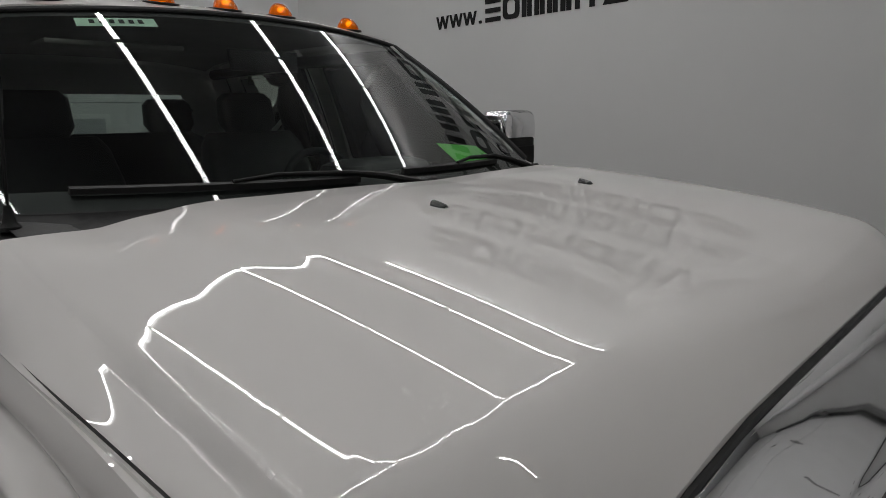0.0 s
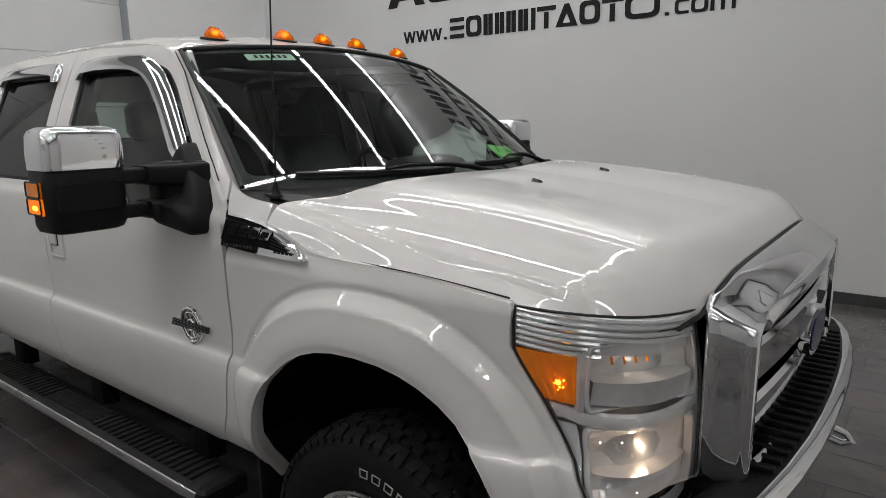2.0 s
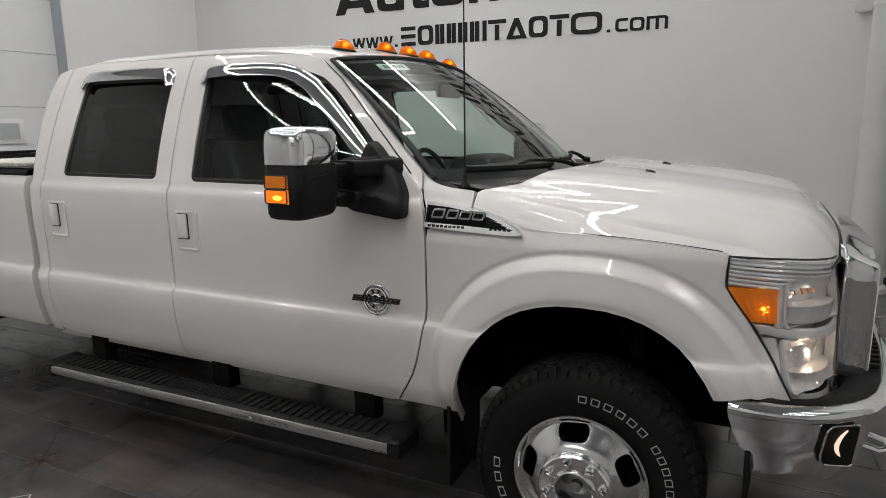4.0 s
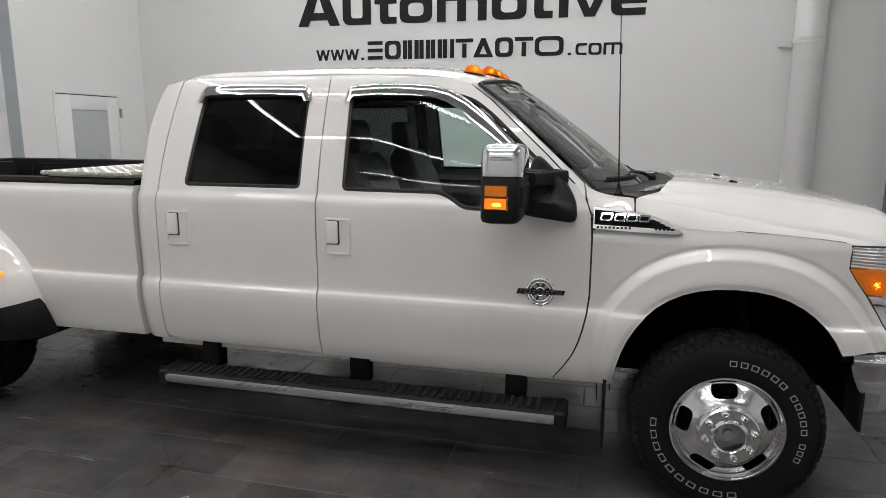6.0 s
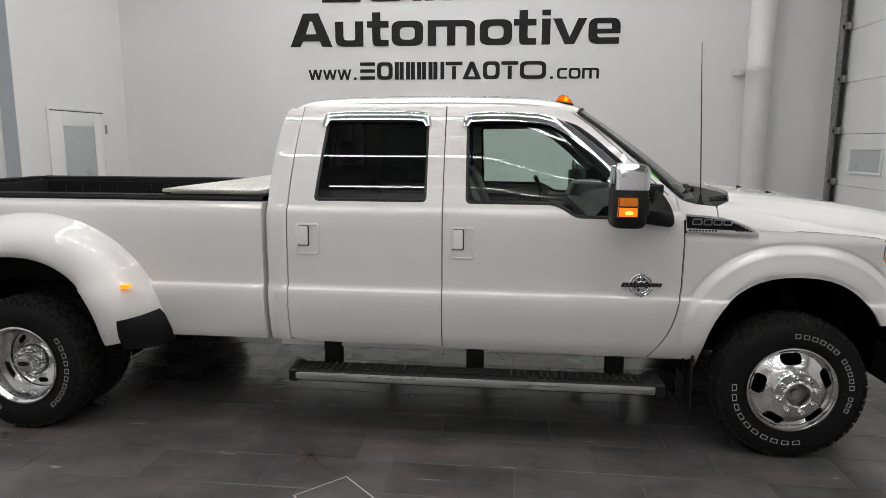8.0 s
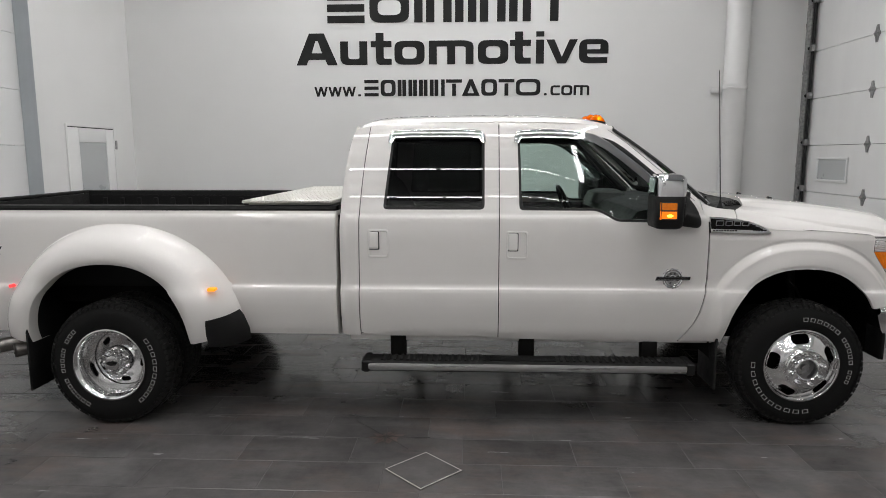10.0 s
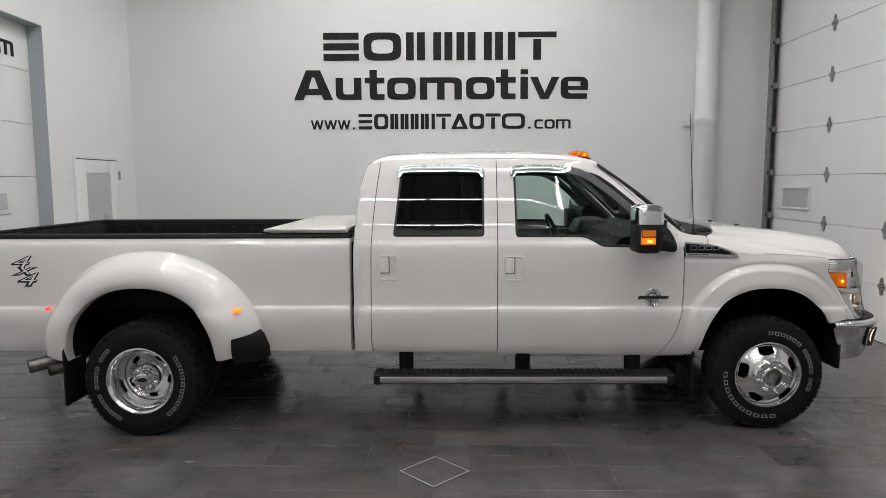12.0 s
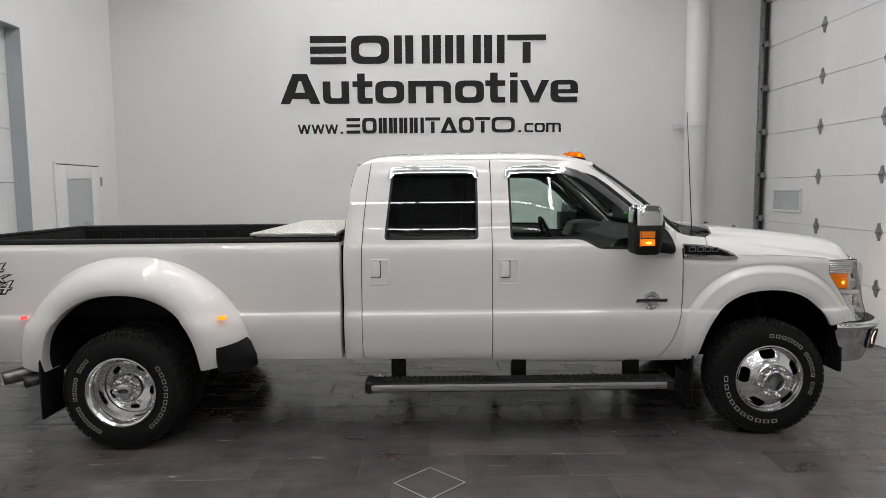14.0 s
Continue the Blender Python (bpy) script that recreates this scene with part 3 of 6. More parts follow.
                    return ((x if face < 0 else -x), face * depth, z + v * tall - 2.53)
                return put
            sign_piece(solid, rings, at, (0, face, 0), sign)
    return sign


wall_sign(Y1, -1)
wall_sign(Y0, 1)
# the end of a sign on the recessed door
ds = thing("door_sign", "black sign letters on the recessed white door", "sign", (X0 - 0.18, 1.3, 3.17))
for kind, a, b in (("o", 0.10, 0.28), ("m", 0.34, 0.60)):
    def at(depth):
        return lambda u, v: (depth, a + u * (b - a), v * 0.16)
    sign_piece(*letter(kind, 0.2, 0.17), at, (1, 0, 0), ds)


# ---- ceiling lamps: long tubes end to end ----
def lamp_tube(length):
    lamp = thing("ceiling_lamp", "long white tube lamp fixed under the ceiling, lit", "ceiling lamp", group="tube lamps on the ceiling")
    part("housing", boxed(-length / 2, length / 2, -0.045, 0.045, -0.03, 0, 0.006), HOUSING, lamp)
    h = length / 2 - 0.03
    cover = [(0.028 * math.cos(a), -0.031 - 0.03 * math.sin(a)) for a in np.linspace(0, math.pi, 9)]
    part("tube", capped(loft([[(x, y, z) for y, z in cover] for x in (-h, h)], True)), TUBE, lamp, "lit white tube")
    for s in (-1, 1):
        part("end_cap", boxed(s * (length / 2 - 0.028), s * (length / 2), -0.033, 0.033, -0.066, -0.03, 0.004), HOUSING, lamp)
    light = bpy.data.lights.new("strip", "AREA")
    light.shape, light.size, light.size_y = "RECTANGLE", 2 * h, 0.056
    light.energy, light.color = STRIP_WATTS * length / 2.43, (1.0, 0.99, 0.985)
    glow = new("strip_light", light)
    glow.parent, glow.location = lamp, (0, 0, -0.064)
    return lamp


LINES = [2.47, 0.43, -1.61, -3.65, -5.69]
first = lamp_tube(2.43)
first.matrix_basis = pose(-3.82, LINES[0], Z1)
spots = [(x, y, 0) for y in LINES for x in (-3.82, -1.38)] + [(x, y, 0) for y in (4.07, -8.5) for x in (-3.82, -1.38)]
# three unseen lamps over the added east bay, to brighten the truck's front
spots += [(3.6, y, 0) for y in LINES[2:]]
spots += [(x, y0 - 1.02, 90) for x in (-5.07, -0.13) for y0 in LINES[:-1]]
short = lamp_tube(2.03)
short.matrix_basis = pose(spots[-1][0], spots[-1][1], Z1, 0, 0, 90)
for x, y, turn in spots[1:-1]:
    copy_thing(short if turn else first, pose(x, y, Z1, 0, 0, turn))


# ---- the truck: x ahead from the front axle, y across, z up ----
truck = thing("pickup_truck", "pearl white crew-cab dually pickup with chrome trim, parked on the tiles", "pickup truck")

_low = smooth_curve([0.46, 0.50, 0.54, 0.60, 0.66, 0.72, 0.77, 0.81, 0.84, 0.858, 0.868, 0.875, 0.882, 0.90, 0.94, 1.0, 1.1, 1.22, 1.29, 1.318, 1.332, 1.344, 1.37],
                    [0.915, 0.942, 0.966, 0.990, 1.003, 1.0135, 1.0195, 1.0215, 1.0205, 1.0180, 1.0150, 1.0085, 1.0030, 1.0005, 1.0005, 1.002, 1.005, 1.007, 1.0045, 1.000, 0.993, 0.983, 0.976])
_high = smooth_curve([1.37, 1.5, 1.65, 1.8, 1.88, 1.92, 1.95], [0.976, 0.940, 0.890, 0.830, 0.792, 0.765, 0.735])


def side_y(x, z):
    """Half width of cab and box at a place on their sides."""
    y = _low(z) if z <= 1.37 else _high(z)
    y -= 0.045 * ramp(-1.75, -1.0, x) * ramp(1.38, 1.9, z)
    y -= 0.03 * ramp(-0.1, 0.75, x)
    return y


def arch(x, z, cx, cz, a, b, p):
    return ((abs(x - cx) / a) ** p + (max(z - cz, 0.0) / b) ** p) ** (1 / p)


def fender_y(x, z):
    """The front wing, with the swollen lip round the wheel."""
    r = arch(x, z, -0.02, 0.47, 0.475, 0.545, 2.3)
    lip = 0.040 * ramp(1.302, 1.212, r) - 0.004 * ramp(1.335, 1.305, r) * ramp(1.275, 1.305, r) + 0.013 * ramp(1.24, 1.05, r) - 0.005 * ramp(1.045, 1.0, r)
    base = side_y(x, z)
    lip *= 0.3 + 0.7 * ramp(0.50, 0.66, z)
    if z > 1.18:
        base -= 0.02 * ramp(1.18, 1.26, z)
    fade = 1 - ramp(-0.52, -0.60, x)
    return base + lip * fade


def on_side(f):
    return lambda x, z: (x, -f(x, z), z)


IN = (0, 0.022, 0)

# ---- front wing ----
arch_pts = []
for k in range(25):
    a = math.pi * k / 24
    c, s = math.cos(a), math.sin(a)
    arch_pts.append((-0.02 + 0.475 * math.copysign(abs(c) ** (2 / 2.3), c), 0.47 + 0.545 * abs(s) ** (2 / 2.3)))
door_cut = smooth_curve([0.50, 0.56, 0.66, 0.78, 0.94, 1.30, 1.40], [-0.775, -0.735, -0.672, -0.632, -0.607, -0.607, -0.612])
wing_line = [(door_cut(z) + 0.004, z) for z in (0.53, 0.56, 0.6, 0.66, 0.72, 0.78, 0.86, 0.94, 1.1, 1.235)]
hood_seam = smooth_curve([-0.62, -0.45, -0.36, -0.30, -0.25, -0.2, 0.14, 0.42], [1.330, 1.318, 1.300, 1.279, 1.258, 1.248, 1.238, 1.213])
wing_top = smooth_curve([-0.62, -0.2, 0.14, 0.42], [1.262, 1.252, 1.238, 1.213])
top_line = [(x, wing_top(x) - 0.003) for x in np.linspace(-0.603, 0.40, 18)]
lamp_edge = [(0.408, 1.20), (0.404, 1.16), (0.404, 1.115), (0.428, 1.075), (0.475, 1.01), (0.527, 0.93), (0.572, 0.85), (0.606, 0.785), (0.59, 0.775), (0.50, 0.79)]
outline = wing_line + top_line + lamp_edge + [p for p in arch_pts if p[1] < 0.80 and p[0] > 0][-1:] + [p for p in arch_pts if p[1] >= 0.80 or p[0] < 0] + [(-0.495, 0.530), (-0.62, 0.526)]
front_wing = sheet("front_wing", outline, on_side(fender_y), PAINT, truck, step=0.0075, rim=IN)
# inner lip of the wheel opening
rows = []
for k in range(25):
    x, z = arch_pts[k]
    if z < 0.79 and x > 0:
        continue
    y = fender_y(x, z)
    rows.append([(x, -y, z), (x + (x + 0.02) * 0.005, -y + 0.012, z + 0.001), (x * 1.015, -y + 0.05, z + 0.012)])
part("arch_lip", loft(rows), PAINT, front_wing)


# ---- bonnet ----
def cubic(xs, ys):
    """A natural cubic through the given points."""
    n, h = len(xs), np.diff(xs)
    a, r = np.eye(n), np.zeros(n)
    for k in range(1, n - 1):
        a[k, k - 1:k + 2] = h[k - 1], 2 * (h[k - 1] + h[k]), h[k]
        r[k] = 6 * ((ys[k + 1] - ys[k]) / h[k] - (ys[k] - ys[k - 1]) / h[k - 1])
    m = np.linalg.solve(a, r)

    def f(x):
        k = int(np.clip(np.searchsorted(xs, x) - 1, 0, n - 2))
        p, q, w = xs[k + 1] - x, x - xs[k], h[k]
        return m[k] * p ** 3 / (6 * w) + m[k + 1] * q ** 3 / (6 * w) + (ys[k] / w - m[k] * w / 6) * p + (ys[k + 1] / w - m[k + 1] * w / 6) * q
    return f


hood_mid = cubic([-0.6, -0.35, -0.1, 0.15, 0.4, 0.6, 0.75, 0.88], [1.398, 1.402, 1.396, 1.380, 1.356, 1.3285, 1.298, 1.259])
half_front = [(0.40, 1.115), (0.48, 1.035), (0.56, 0.955), (0.64, 0.86), (0.695, 0.775), (0.722, 0.70), (0.730, 0.60), (0.734, 0.45), (0.736, 0.25), (0.737, 0.0)]
lip_x = smooth_curve([q for p, q in reversed(half_front)], [p for p, q in reversed(half_front)])
lip_drop = smooth_curve([0.0, 0.45, 0.6, 0.7, 0.78, 0.86, 0.955, 1.05, 1.2], [0.050, 0.056, 0.072, 0.090, 0.086, 0.066, 0.034, 0.006, 0.0])


across = [0.0, 0.2, 0.35, 0.48, 0.56, 0.62, 0.67, 0.71, 0.75, 0.78, 0.82, 0.88]
hood_crown = cubic(across, [0.0029, 0.0040, 0.0018, -0.0006, -0.0021, -0.0061, -0.0107, -0.0075, -0.0043, -0.0017, 0.0023, 0.0030])
hood_fall = cubic(across, [-0.0111, -0.0114, -0.0098, -0.0071, -0.0059, -0.0045, -0.0041, -0.0041, -0.0038, -0.0035, -0.0030, -0.0020])


def hood_at(x, s):
    """A place on the bonnet: s runs across and down over its sides."""
    a = abs(s)
    crease = 0.66 + 0.015 * (x + 0.3)
    flat = min(a, crease)
    z = hood_mid(x + 0.1115 * (min(a, 0.95) / 0.7) ** 2) + 0.0746 * flat ** 2 - 0.0893 * flat ** 4
    o = a - crease
    z -= 0.0341 * ramp(-0.0375, 0.1873, o)
    if o > 0:
        flat_rear = 0.88 * min(max((0.25 - x) / 0.68, 0.0), 1.0) ** 1.7
        z -= (0.08 * o * o / (o + 0.03) + 0.85 * min(o, 0.26) ** 2) * (1 - flat_rear)
    q = a - 0.79
    z += 0.045 * (math.sqrt(q * q + 0.00012) + q) - (0.9 * q * q if q > 0 else 0.0)
    b = min(a, 0.88)
    z += hood_crown(b) + hood_fall(b) * min(max((x - 0.35) / 0.35, -1.4), 1.1)
    near = x - (lip_x(a) - 0.13)
    if near > 0:
        z -= lip_drop(a) * (near / 0.13) ** 2.2
    over = max(a - 0.90, 0.0)
    y = a
    if over > 0:
        t = min(over / 0.22, 1.0)
        end = fender_y(min(max(x, -0.5), 0.4), 1.235) - 0.003 - 0.014 * ramp(-0.22, -0.40, x)
        y = 0.90 + (end - 0.90) * math.sin(t * math.pi / 2)
        low = hood_seam(min(max(x, -0.6), 0.42)) + 0.004
        z = z + (low - z) * (1 - math.cos(t * math.pi / 2))
    return (x, math.copysign(y, s), z)


def rear_x(s):
    a = abs(s)
    return -0.205 - 0.118 * (a / 0.77) ** 2 if a < 0.77 else -0.323 - 0.107 * min((a - 0.77) / 0.17, 1.0)


rear_edge = [(rear_x(s), s) for s in np.linspace(-1.1, 1.1, 61)]
outline = rear_edge + [(x, s) for x, s in ((-0.30, 1.12), (-0.1, 1.12), (0.15, 1.12))] + half_front + [(x, -s) for x, s in reversed(half_front[:-1])] + [(0.15, -1.12), (-0.1, -1.12), (-0.30, -1.12)]
hood = sheet("bonnet", outline, hood_at, PAINT, truck, step=(0.025, 0.0125), rim=(0, 0, -0.022), label="pearl white bonnet with a raised centre")
part("bonnet_gap", loft([[(x, sgn * (fender_y(min(x, 0.4), 1.22) - 0.016), wing_top(x) - 0.03 + dz) for x in np.linspace(-0.2, 0.39, 12)] for sgn, dz in ((-1, 0.0), (-1, 0.034))]), SEAL_SHADE, hood)
for s in (-0.27, 0.27):
    x, y, z = hood_at(0.075, s)
    bm = loft([[(x + dx, y + w * math.cos(a), z - 0.002 + h * max(math.sin(a), 0)) for a in np.linspace(0, math.pi, 9)]
               for dx, w, h in ((0.016, 0.004, 0.003), (0.01, 0.012, 0.008), (-0.006, 0.013, 0.012), (-0.02, 0.011, 0.015), (-0.024, 0.006, 0.009))])
    part("washer_nozzle", capped(bm), GLOSS_BLACK, hood)

# ---- cab sides: doors, pillars, rear corner ----
ROOFZ = smooth_curve([-2.93, -2.88, -2.80, -2.70, -2.5, -1.9, -1.5, -1.30, -1.14, -0.9], [1.70, 1.80, 1.885, 1.912, 1.925, 1.932, 1.925, 1.905, 1.868, 1.74])
pillar = smooth_curve([1.36, 1.43, 1.55, 1.70, 1.80, 1.868, 1.89], [-0.598, -0.655, -0.79, -0.958, -1.072, -1.149, -1.172])


def roofline(x):
    return min(ROOFZ(x), 1.935)


REAR = -1.908
glass_rear = rounded([(-2.645, 1.372), (-2.0, 1.372), (-2.0, 1.83), (-2.595, 1.83)], 0.03)
glass_front = rounded([(-1.782, 1.368), (-1.30, 1.366), (-1.235, 1.335), (-1.18, 1.300), (-0.70, 1.292), (-0.72, 1.40), (-0.90, 1.575), (-1.08, 1.735), (-1.17, 1.80), (-1.26, 1.83), (-1.79, 1.83)], 0.03)


def door_skin(name, outline, hole, handle):
    return sheet(name, outline, on_side(side_y), PAINT, truck, holes=[hole, bowl_line(*handle)], step=(0.05, 0.011), rim=IN)


def bowl_line(cx, cz, s=1.0):
    return rounded([(cx - 0.057 * s, cz - 0.078 * s), (cx + 0.057 * s, cz - 0.078 * s), (cx + 0.057 * s, cz + 0.078 * s), (cx - 0.057 * s, cz + 0.078 * s)], 0.016, 4)


front_outline = ([(REAR + 0.003, z) for z in np.linspace(0.535, 1.925, 30)] + [(x, roofline(x) - 0.006) for x in np.linspace(-1.86, -1.30, 14)]
                 + [(-1.21, 1.875), (-1.10, 1.795), (-0.97, 1.68), (-0.83, 1.555), (-0.70, 1.43), (-0.645, 1.37), (-0.618, 1.30)]
                 + [(door_cut(z) - 0.004, z) for z in (1.2, 1.1, 0.94, 0.86, 0.78, 0.72, 0.66, 0.6, 0.56, 0.525)] + [(-0.80, 0.515)])
front_door = door_skin("front_door", front_outline, glass_front, (-1.795, 1.15))
rear_cut = smooth_curve([0.5, 0.6, 0.8, 1.3, 1.6, 1.95], [-2.79, -2.80, -2.80, -2.795, -2.775, -2.735])
rear_outline = ([(REAR - 0.003, z) for z in np.linspace(1.925, 0.535, 30)] + [(x, 0.548) for x in np.linspace(-2.0, -2.7, 8)]
                + [(rear_cut(z) + 0.003, z) for z in np.linspace(0.57, 1.90, 26)] + [(x, roofline(x) - 0.006) for x in np.linspace(-2.68, -1.95, 14)])
rear_door = door_skin("rear_door", rear_outline, glass_rear, (-2.675, 1.157))
back_edge = smooth_curve([0.5, 1.2, 1.36, 1.6, 1.8, 1.9, 1.95], [-2.925, -2.925, -2.918, -2.895, -2.86, -2.825, -2.80])
corner = ([(rear_cut(z) - 0.003, z) for z in np.linspace(1.905, 0.55, 26)] + [(back_edge(z), z) for z in np.linspace(0.55, 1.88, 24)])


def corner_at(x, z):
    y = side_y(x, z) - 0.03 * ramp(-2.86, -2.94, x) ** 1.5
    return (x, -y, z)


cab_corner = sheet("cab_corner", corner, corner_at, PAINT, truck, step=0.03, rim=(0, 0.06, 0))
# front pillar, between door and screen
front_pillar = sheet("front_pillar", [(-1.295, 1.893), (-1.205, 1.868), (-1.095, 1.788), (-0.965, 1.673), (-0.825, 1.548), (-0.695, 1.423), (-0.652, 1.374), (-0.644, 1.372), (-0.648, 1.40)] + [(pillar(z), z) for z in np.linspace(1.43, 1.868, 10)] + [(-1.17, 1.90), (-1.25, 1.908)],
                     on_side(lambda x, z: side_y(x, z) - 0.03 * ramp(-0.05, 0.06, x - pillar(max(z, 1.37)) + 0.05)), PAINT, truck, step=0.03, rim=IN)
# top of the wing, between badge, cowl and pillar
cowl_line = smooth_curve([-0.656, -0.635, -0.61, -0.57, -0.52, -0.44], [1.437, 1.415, 1.400, 1.387, 1.378, 1.371])


def wing_cap_at(x, z):
    f = min(max((z - 1.300) / (cowl_line(x) - 1.300), 0.0), 1.0)
    return (x, -(0.976 - 0.040 * f ** 1.6 - 0.012 * f * ramp(-0.56, -0.66, x)), z)


sheet("wing_cap", [(-0.437, 1.300), (-0.437, 1.345), (-0.441, 1.3705)] + [(x, cowl_line(x)) for x in np.linspace(-0.46, -0.652, 14)] + [(-0.643, 1.40), (-0.638, 1.37), (-0.627, 1.335), (-0.612, 1.300)],
      wing_cap_at, PAINT, front_wing, step=0.015, rim=(0, 0.06, -0.02))
part("cap_gap", loft([[(-0.4385 + dx, -y, z) for y, z in ((0.965, 1.29), (0.950, 1.335), (0.925, 1.355), (0.90, 1.357))] for dx in (-0.008, 0.012)]), SEAL_SHADE, front_wing)
part("cowl_tray", loft([[(x, -y, z) for y, z in ((0.955, 1.30), (0.945, 1.338), (0.90, 1.345), (0.80, 1.352))] for x in (-0.645, -0.50, -0.36)]), BLACK_TRIM, front_wing)

# door seams seen dark: strips set behind the gaps
door_seals = []
for cut in ([(REAR, z) for z in np.linspace(0.54, 1.86, 24)], [(rear_cut(z), z) for z in np.linspace(0.56, 1.90, 24)], [(door_cut(z), z) for z in np.linspace(0.52, 1.28, 20)],
            [(-0.70, 1.427), (-0.83, 1.552), (-0.97, 1.677), (-1.10, 1.792), (-1.21, 1.872), (-1.30, 1.90)]):
    door_seals.append(part("door_seal", loft([[(x + d, -side_y(x, z) + 0.014, z) for x, z in cut] for d in (-0.012, 0.012)]), SEAL_SHADE, truck))

# window glass, dark surrounds and run channels
for name, hole, glass, door in (("rear_window", glass_rear, TINT, rear_door), ("front_window", glass_front, GLASS, front_door)):
    cx, cz = np.mean([p[0] for p in hole]), np.mean([p[1] for p in hole])
    w = sheet(name, hole, lambda x, z: (x, -side_y(x, z) + 0.012, z), glass, door, step=0.06)
    w.visible_shadow = False
    ring = []
    bm = bmesh.new()
    n = len(hole)
    rows = []
    for k, (x, z) in enumerate(hole):
        ax, az = hole[k - 1]
        bx, bz = hole[(k + 1) % n]
        t = Vector((bx - ax, bz - az)).normalized()
        nx, nz = -t.y, t.x
        if nx * (cx - x) + nz * (cz - z) < 0:
            nx, nz = -nx, -nz
        y = side_y(x, z)
        rows.append([(x, -y + 0.001, z), (x + nx * 0.014, -y + 0.002, z + nz * 0.014), (x + nx * 0.017, -y + 0.011, z + nz * 0.017)])
    rows.append(rows[0])
    part("window_seal", loft(rows, bm=bm), SEAL_SHADE, door)
# sail panel behind the mirror, and division bar
sail = sheet("sail_panel", [(-0.93, 1.305), (-0.712, 1.300), (-0.735, 1.402), (-0.86, 1.525), (-0.885, 1.50), (-0.91, 1.42)], lambda x, z: (x, -side_y(x, z) + 0.004, z), BLACK_TRIM, front_door, step=0.05)


# door handles: raised bezel, grip, dished bowl
def plate(cx, cz, hw, hh, r, d0, d1, m, name, parent, inset=0.004):
    pts = rounded([(cx - hw, cz - hh), (cx + hw, cz - hh), (cx + hw, cz + hh), (cx - hw, cz + hh)], r)
    mid = [(cx + (x - cx) * (1 - inset / hw), cz + (z - cz) * (1 - inset / hh)) for x, z in pts]
    rows = [[(x, -side_y(x, z) - d0, z) for x, z in pts], [(x, -side_y(x, z) - d1 + 0.003, z) for x, z in pts], [(x, -side_y(x, z) - d1, z) for x, z in mid]]
    return part(name, capped(loft(rows, True)), m, parent)


def door_handle(cx, cz, door):
    rows = []
    for s, d in ((1.16, -0.001), (1.15, 0.004), (1.09, 0.006), (1.02, 0.005), (0.985, -0.004), (0.95, -0.016), (0.86, -0.040), (0.6, -0.052), (0.1, -0.055)):
        rows.append([(x, -side_y(x, z) - d, z) for x, z in bowl_line(cx, cz, s)])
    h = part("door_handle", capped(loft(rows, True)), PAINT, door)
    plate(cx - 0.0275, cz + 0.0215, 0.0300, 0.0545, 0.010, -0.03, 0.010, PAINT, "grip", h, 0.005)
    # black plate under the grip draws the shadow round it
    plate(cx - 0.0265, cz + 0.0205, 0.0355, 0.0600, 0.010, -0.040, 0.001, SEAL_SHADE, "grip_gap", h, 0.002)
    plate(cx + 0.002, cz - 0.066, 0.052, 0.014, 0.010, -0.034, -0.012, PAINT, "bowl_sill", h, 0.006)


door_handle(-2.675, 1.157, rear_door)
door_handle(-1.795, 1.15, front_door)


# chrome visors over the side windows
def visor(points, centre, name, door, wide):
    rows = []
    n = len(points)
    for i, (x, z) in enumerate(points):
        a, b = points[max(i - 1, 0)], points[min(i + 1, n - 1)]
        t = Vector((b[0] - a[0], b[1] - a[1])).normalized()
        nx, nz = t.y, -t.x
        if nx * (centre[0] - x) + nz * (centre[1] - z) < 0:
            nx, nz = -nx, -nz
        end = min(i, n - 1 - i)
        w = wide * (0.6, 0.85, 1.0)[min(end, 2)]
        row = []
        for k in range(7):
            f = k / 6
            px, pz = x + nx * w * f, z + nz * w * f
            row.append((px, -side_y(px, pz) - 0.003 - 0.022 * math.sin(f * math.pi * 0.55) ** 0.5, pz))
        rows.append(row + [(px * 1.0 + nx * 0.0, py + 0.004, pz) for px, py, pz in reversed(row)])
    return part(name, capped(loft(rows, True)), CHROME, door, "chrome rain visor")


visor([(-2.625, 1.795), (-2.622, 1.83), (-2.612, 1.858), (-2.59, 1.876), (-2.5, 1.882), (-2.35, 1.884), (-2.2, 1.884), (-2.08, 1.880), (-2.02, 1.872), (-2.0, 1.852), (-1.99, 1.825), (-1.988, 1.795)], (-2.3, 1.6), "window_visor", rear_door, 0.054)
visor([(-1.815, 1.795), (-1.812, 1.83), (-1.803, 1.858), (-1.78, 1.874), (-1.65, 1.882), (-1.5, 1.880), (-1.38, 1.870), (-1.29, 1.846), (-1.20, 1.797), (-1.10, 1.720), (-1.0, 1.634), (-0.92, 1.562), (-0.885, 1.53), (-0.862, 1.508)], (-1.4, 1.5), "window_visor", front_door, 0.058)

# round engine badge on the front door: toothed ring and a bar across
bx, bz = -0.822, 0.945
def badge_at(d):
    return lambda x, z: (x, -side_y(x, z) - d, z)
gear = []
for k in range(48):
    a = 2 * math.pi * k / 48
    r = 0.066 if k % 4 < 2 else 0.062
    gear.append((bx + r * math.cos(a), bz + r * math.sin(a)))
badge = part("engine_badge", prism(gear, badge_at(-0.002), badge_at(0.006)), CHROME, front_door, "round chrome badge")
ring = [(bx + 0.045 * math.cos(2 * math.pi * k / 32), bz + 0.045 * math.sin(2 * math.pi * k / 32)) for k in range(32)]
part("badge_field", prism(ring, badge_at(0.004), badge_at(0.0075)), GLOSS_BLACK, badge)
bm = bmesh.new()
for k in range(8):
    a = 2 * math.pi * k / 8
    c, s = math.cos(a), math.sin(a)
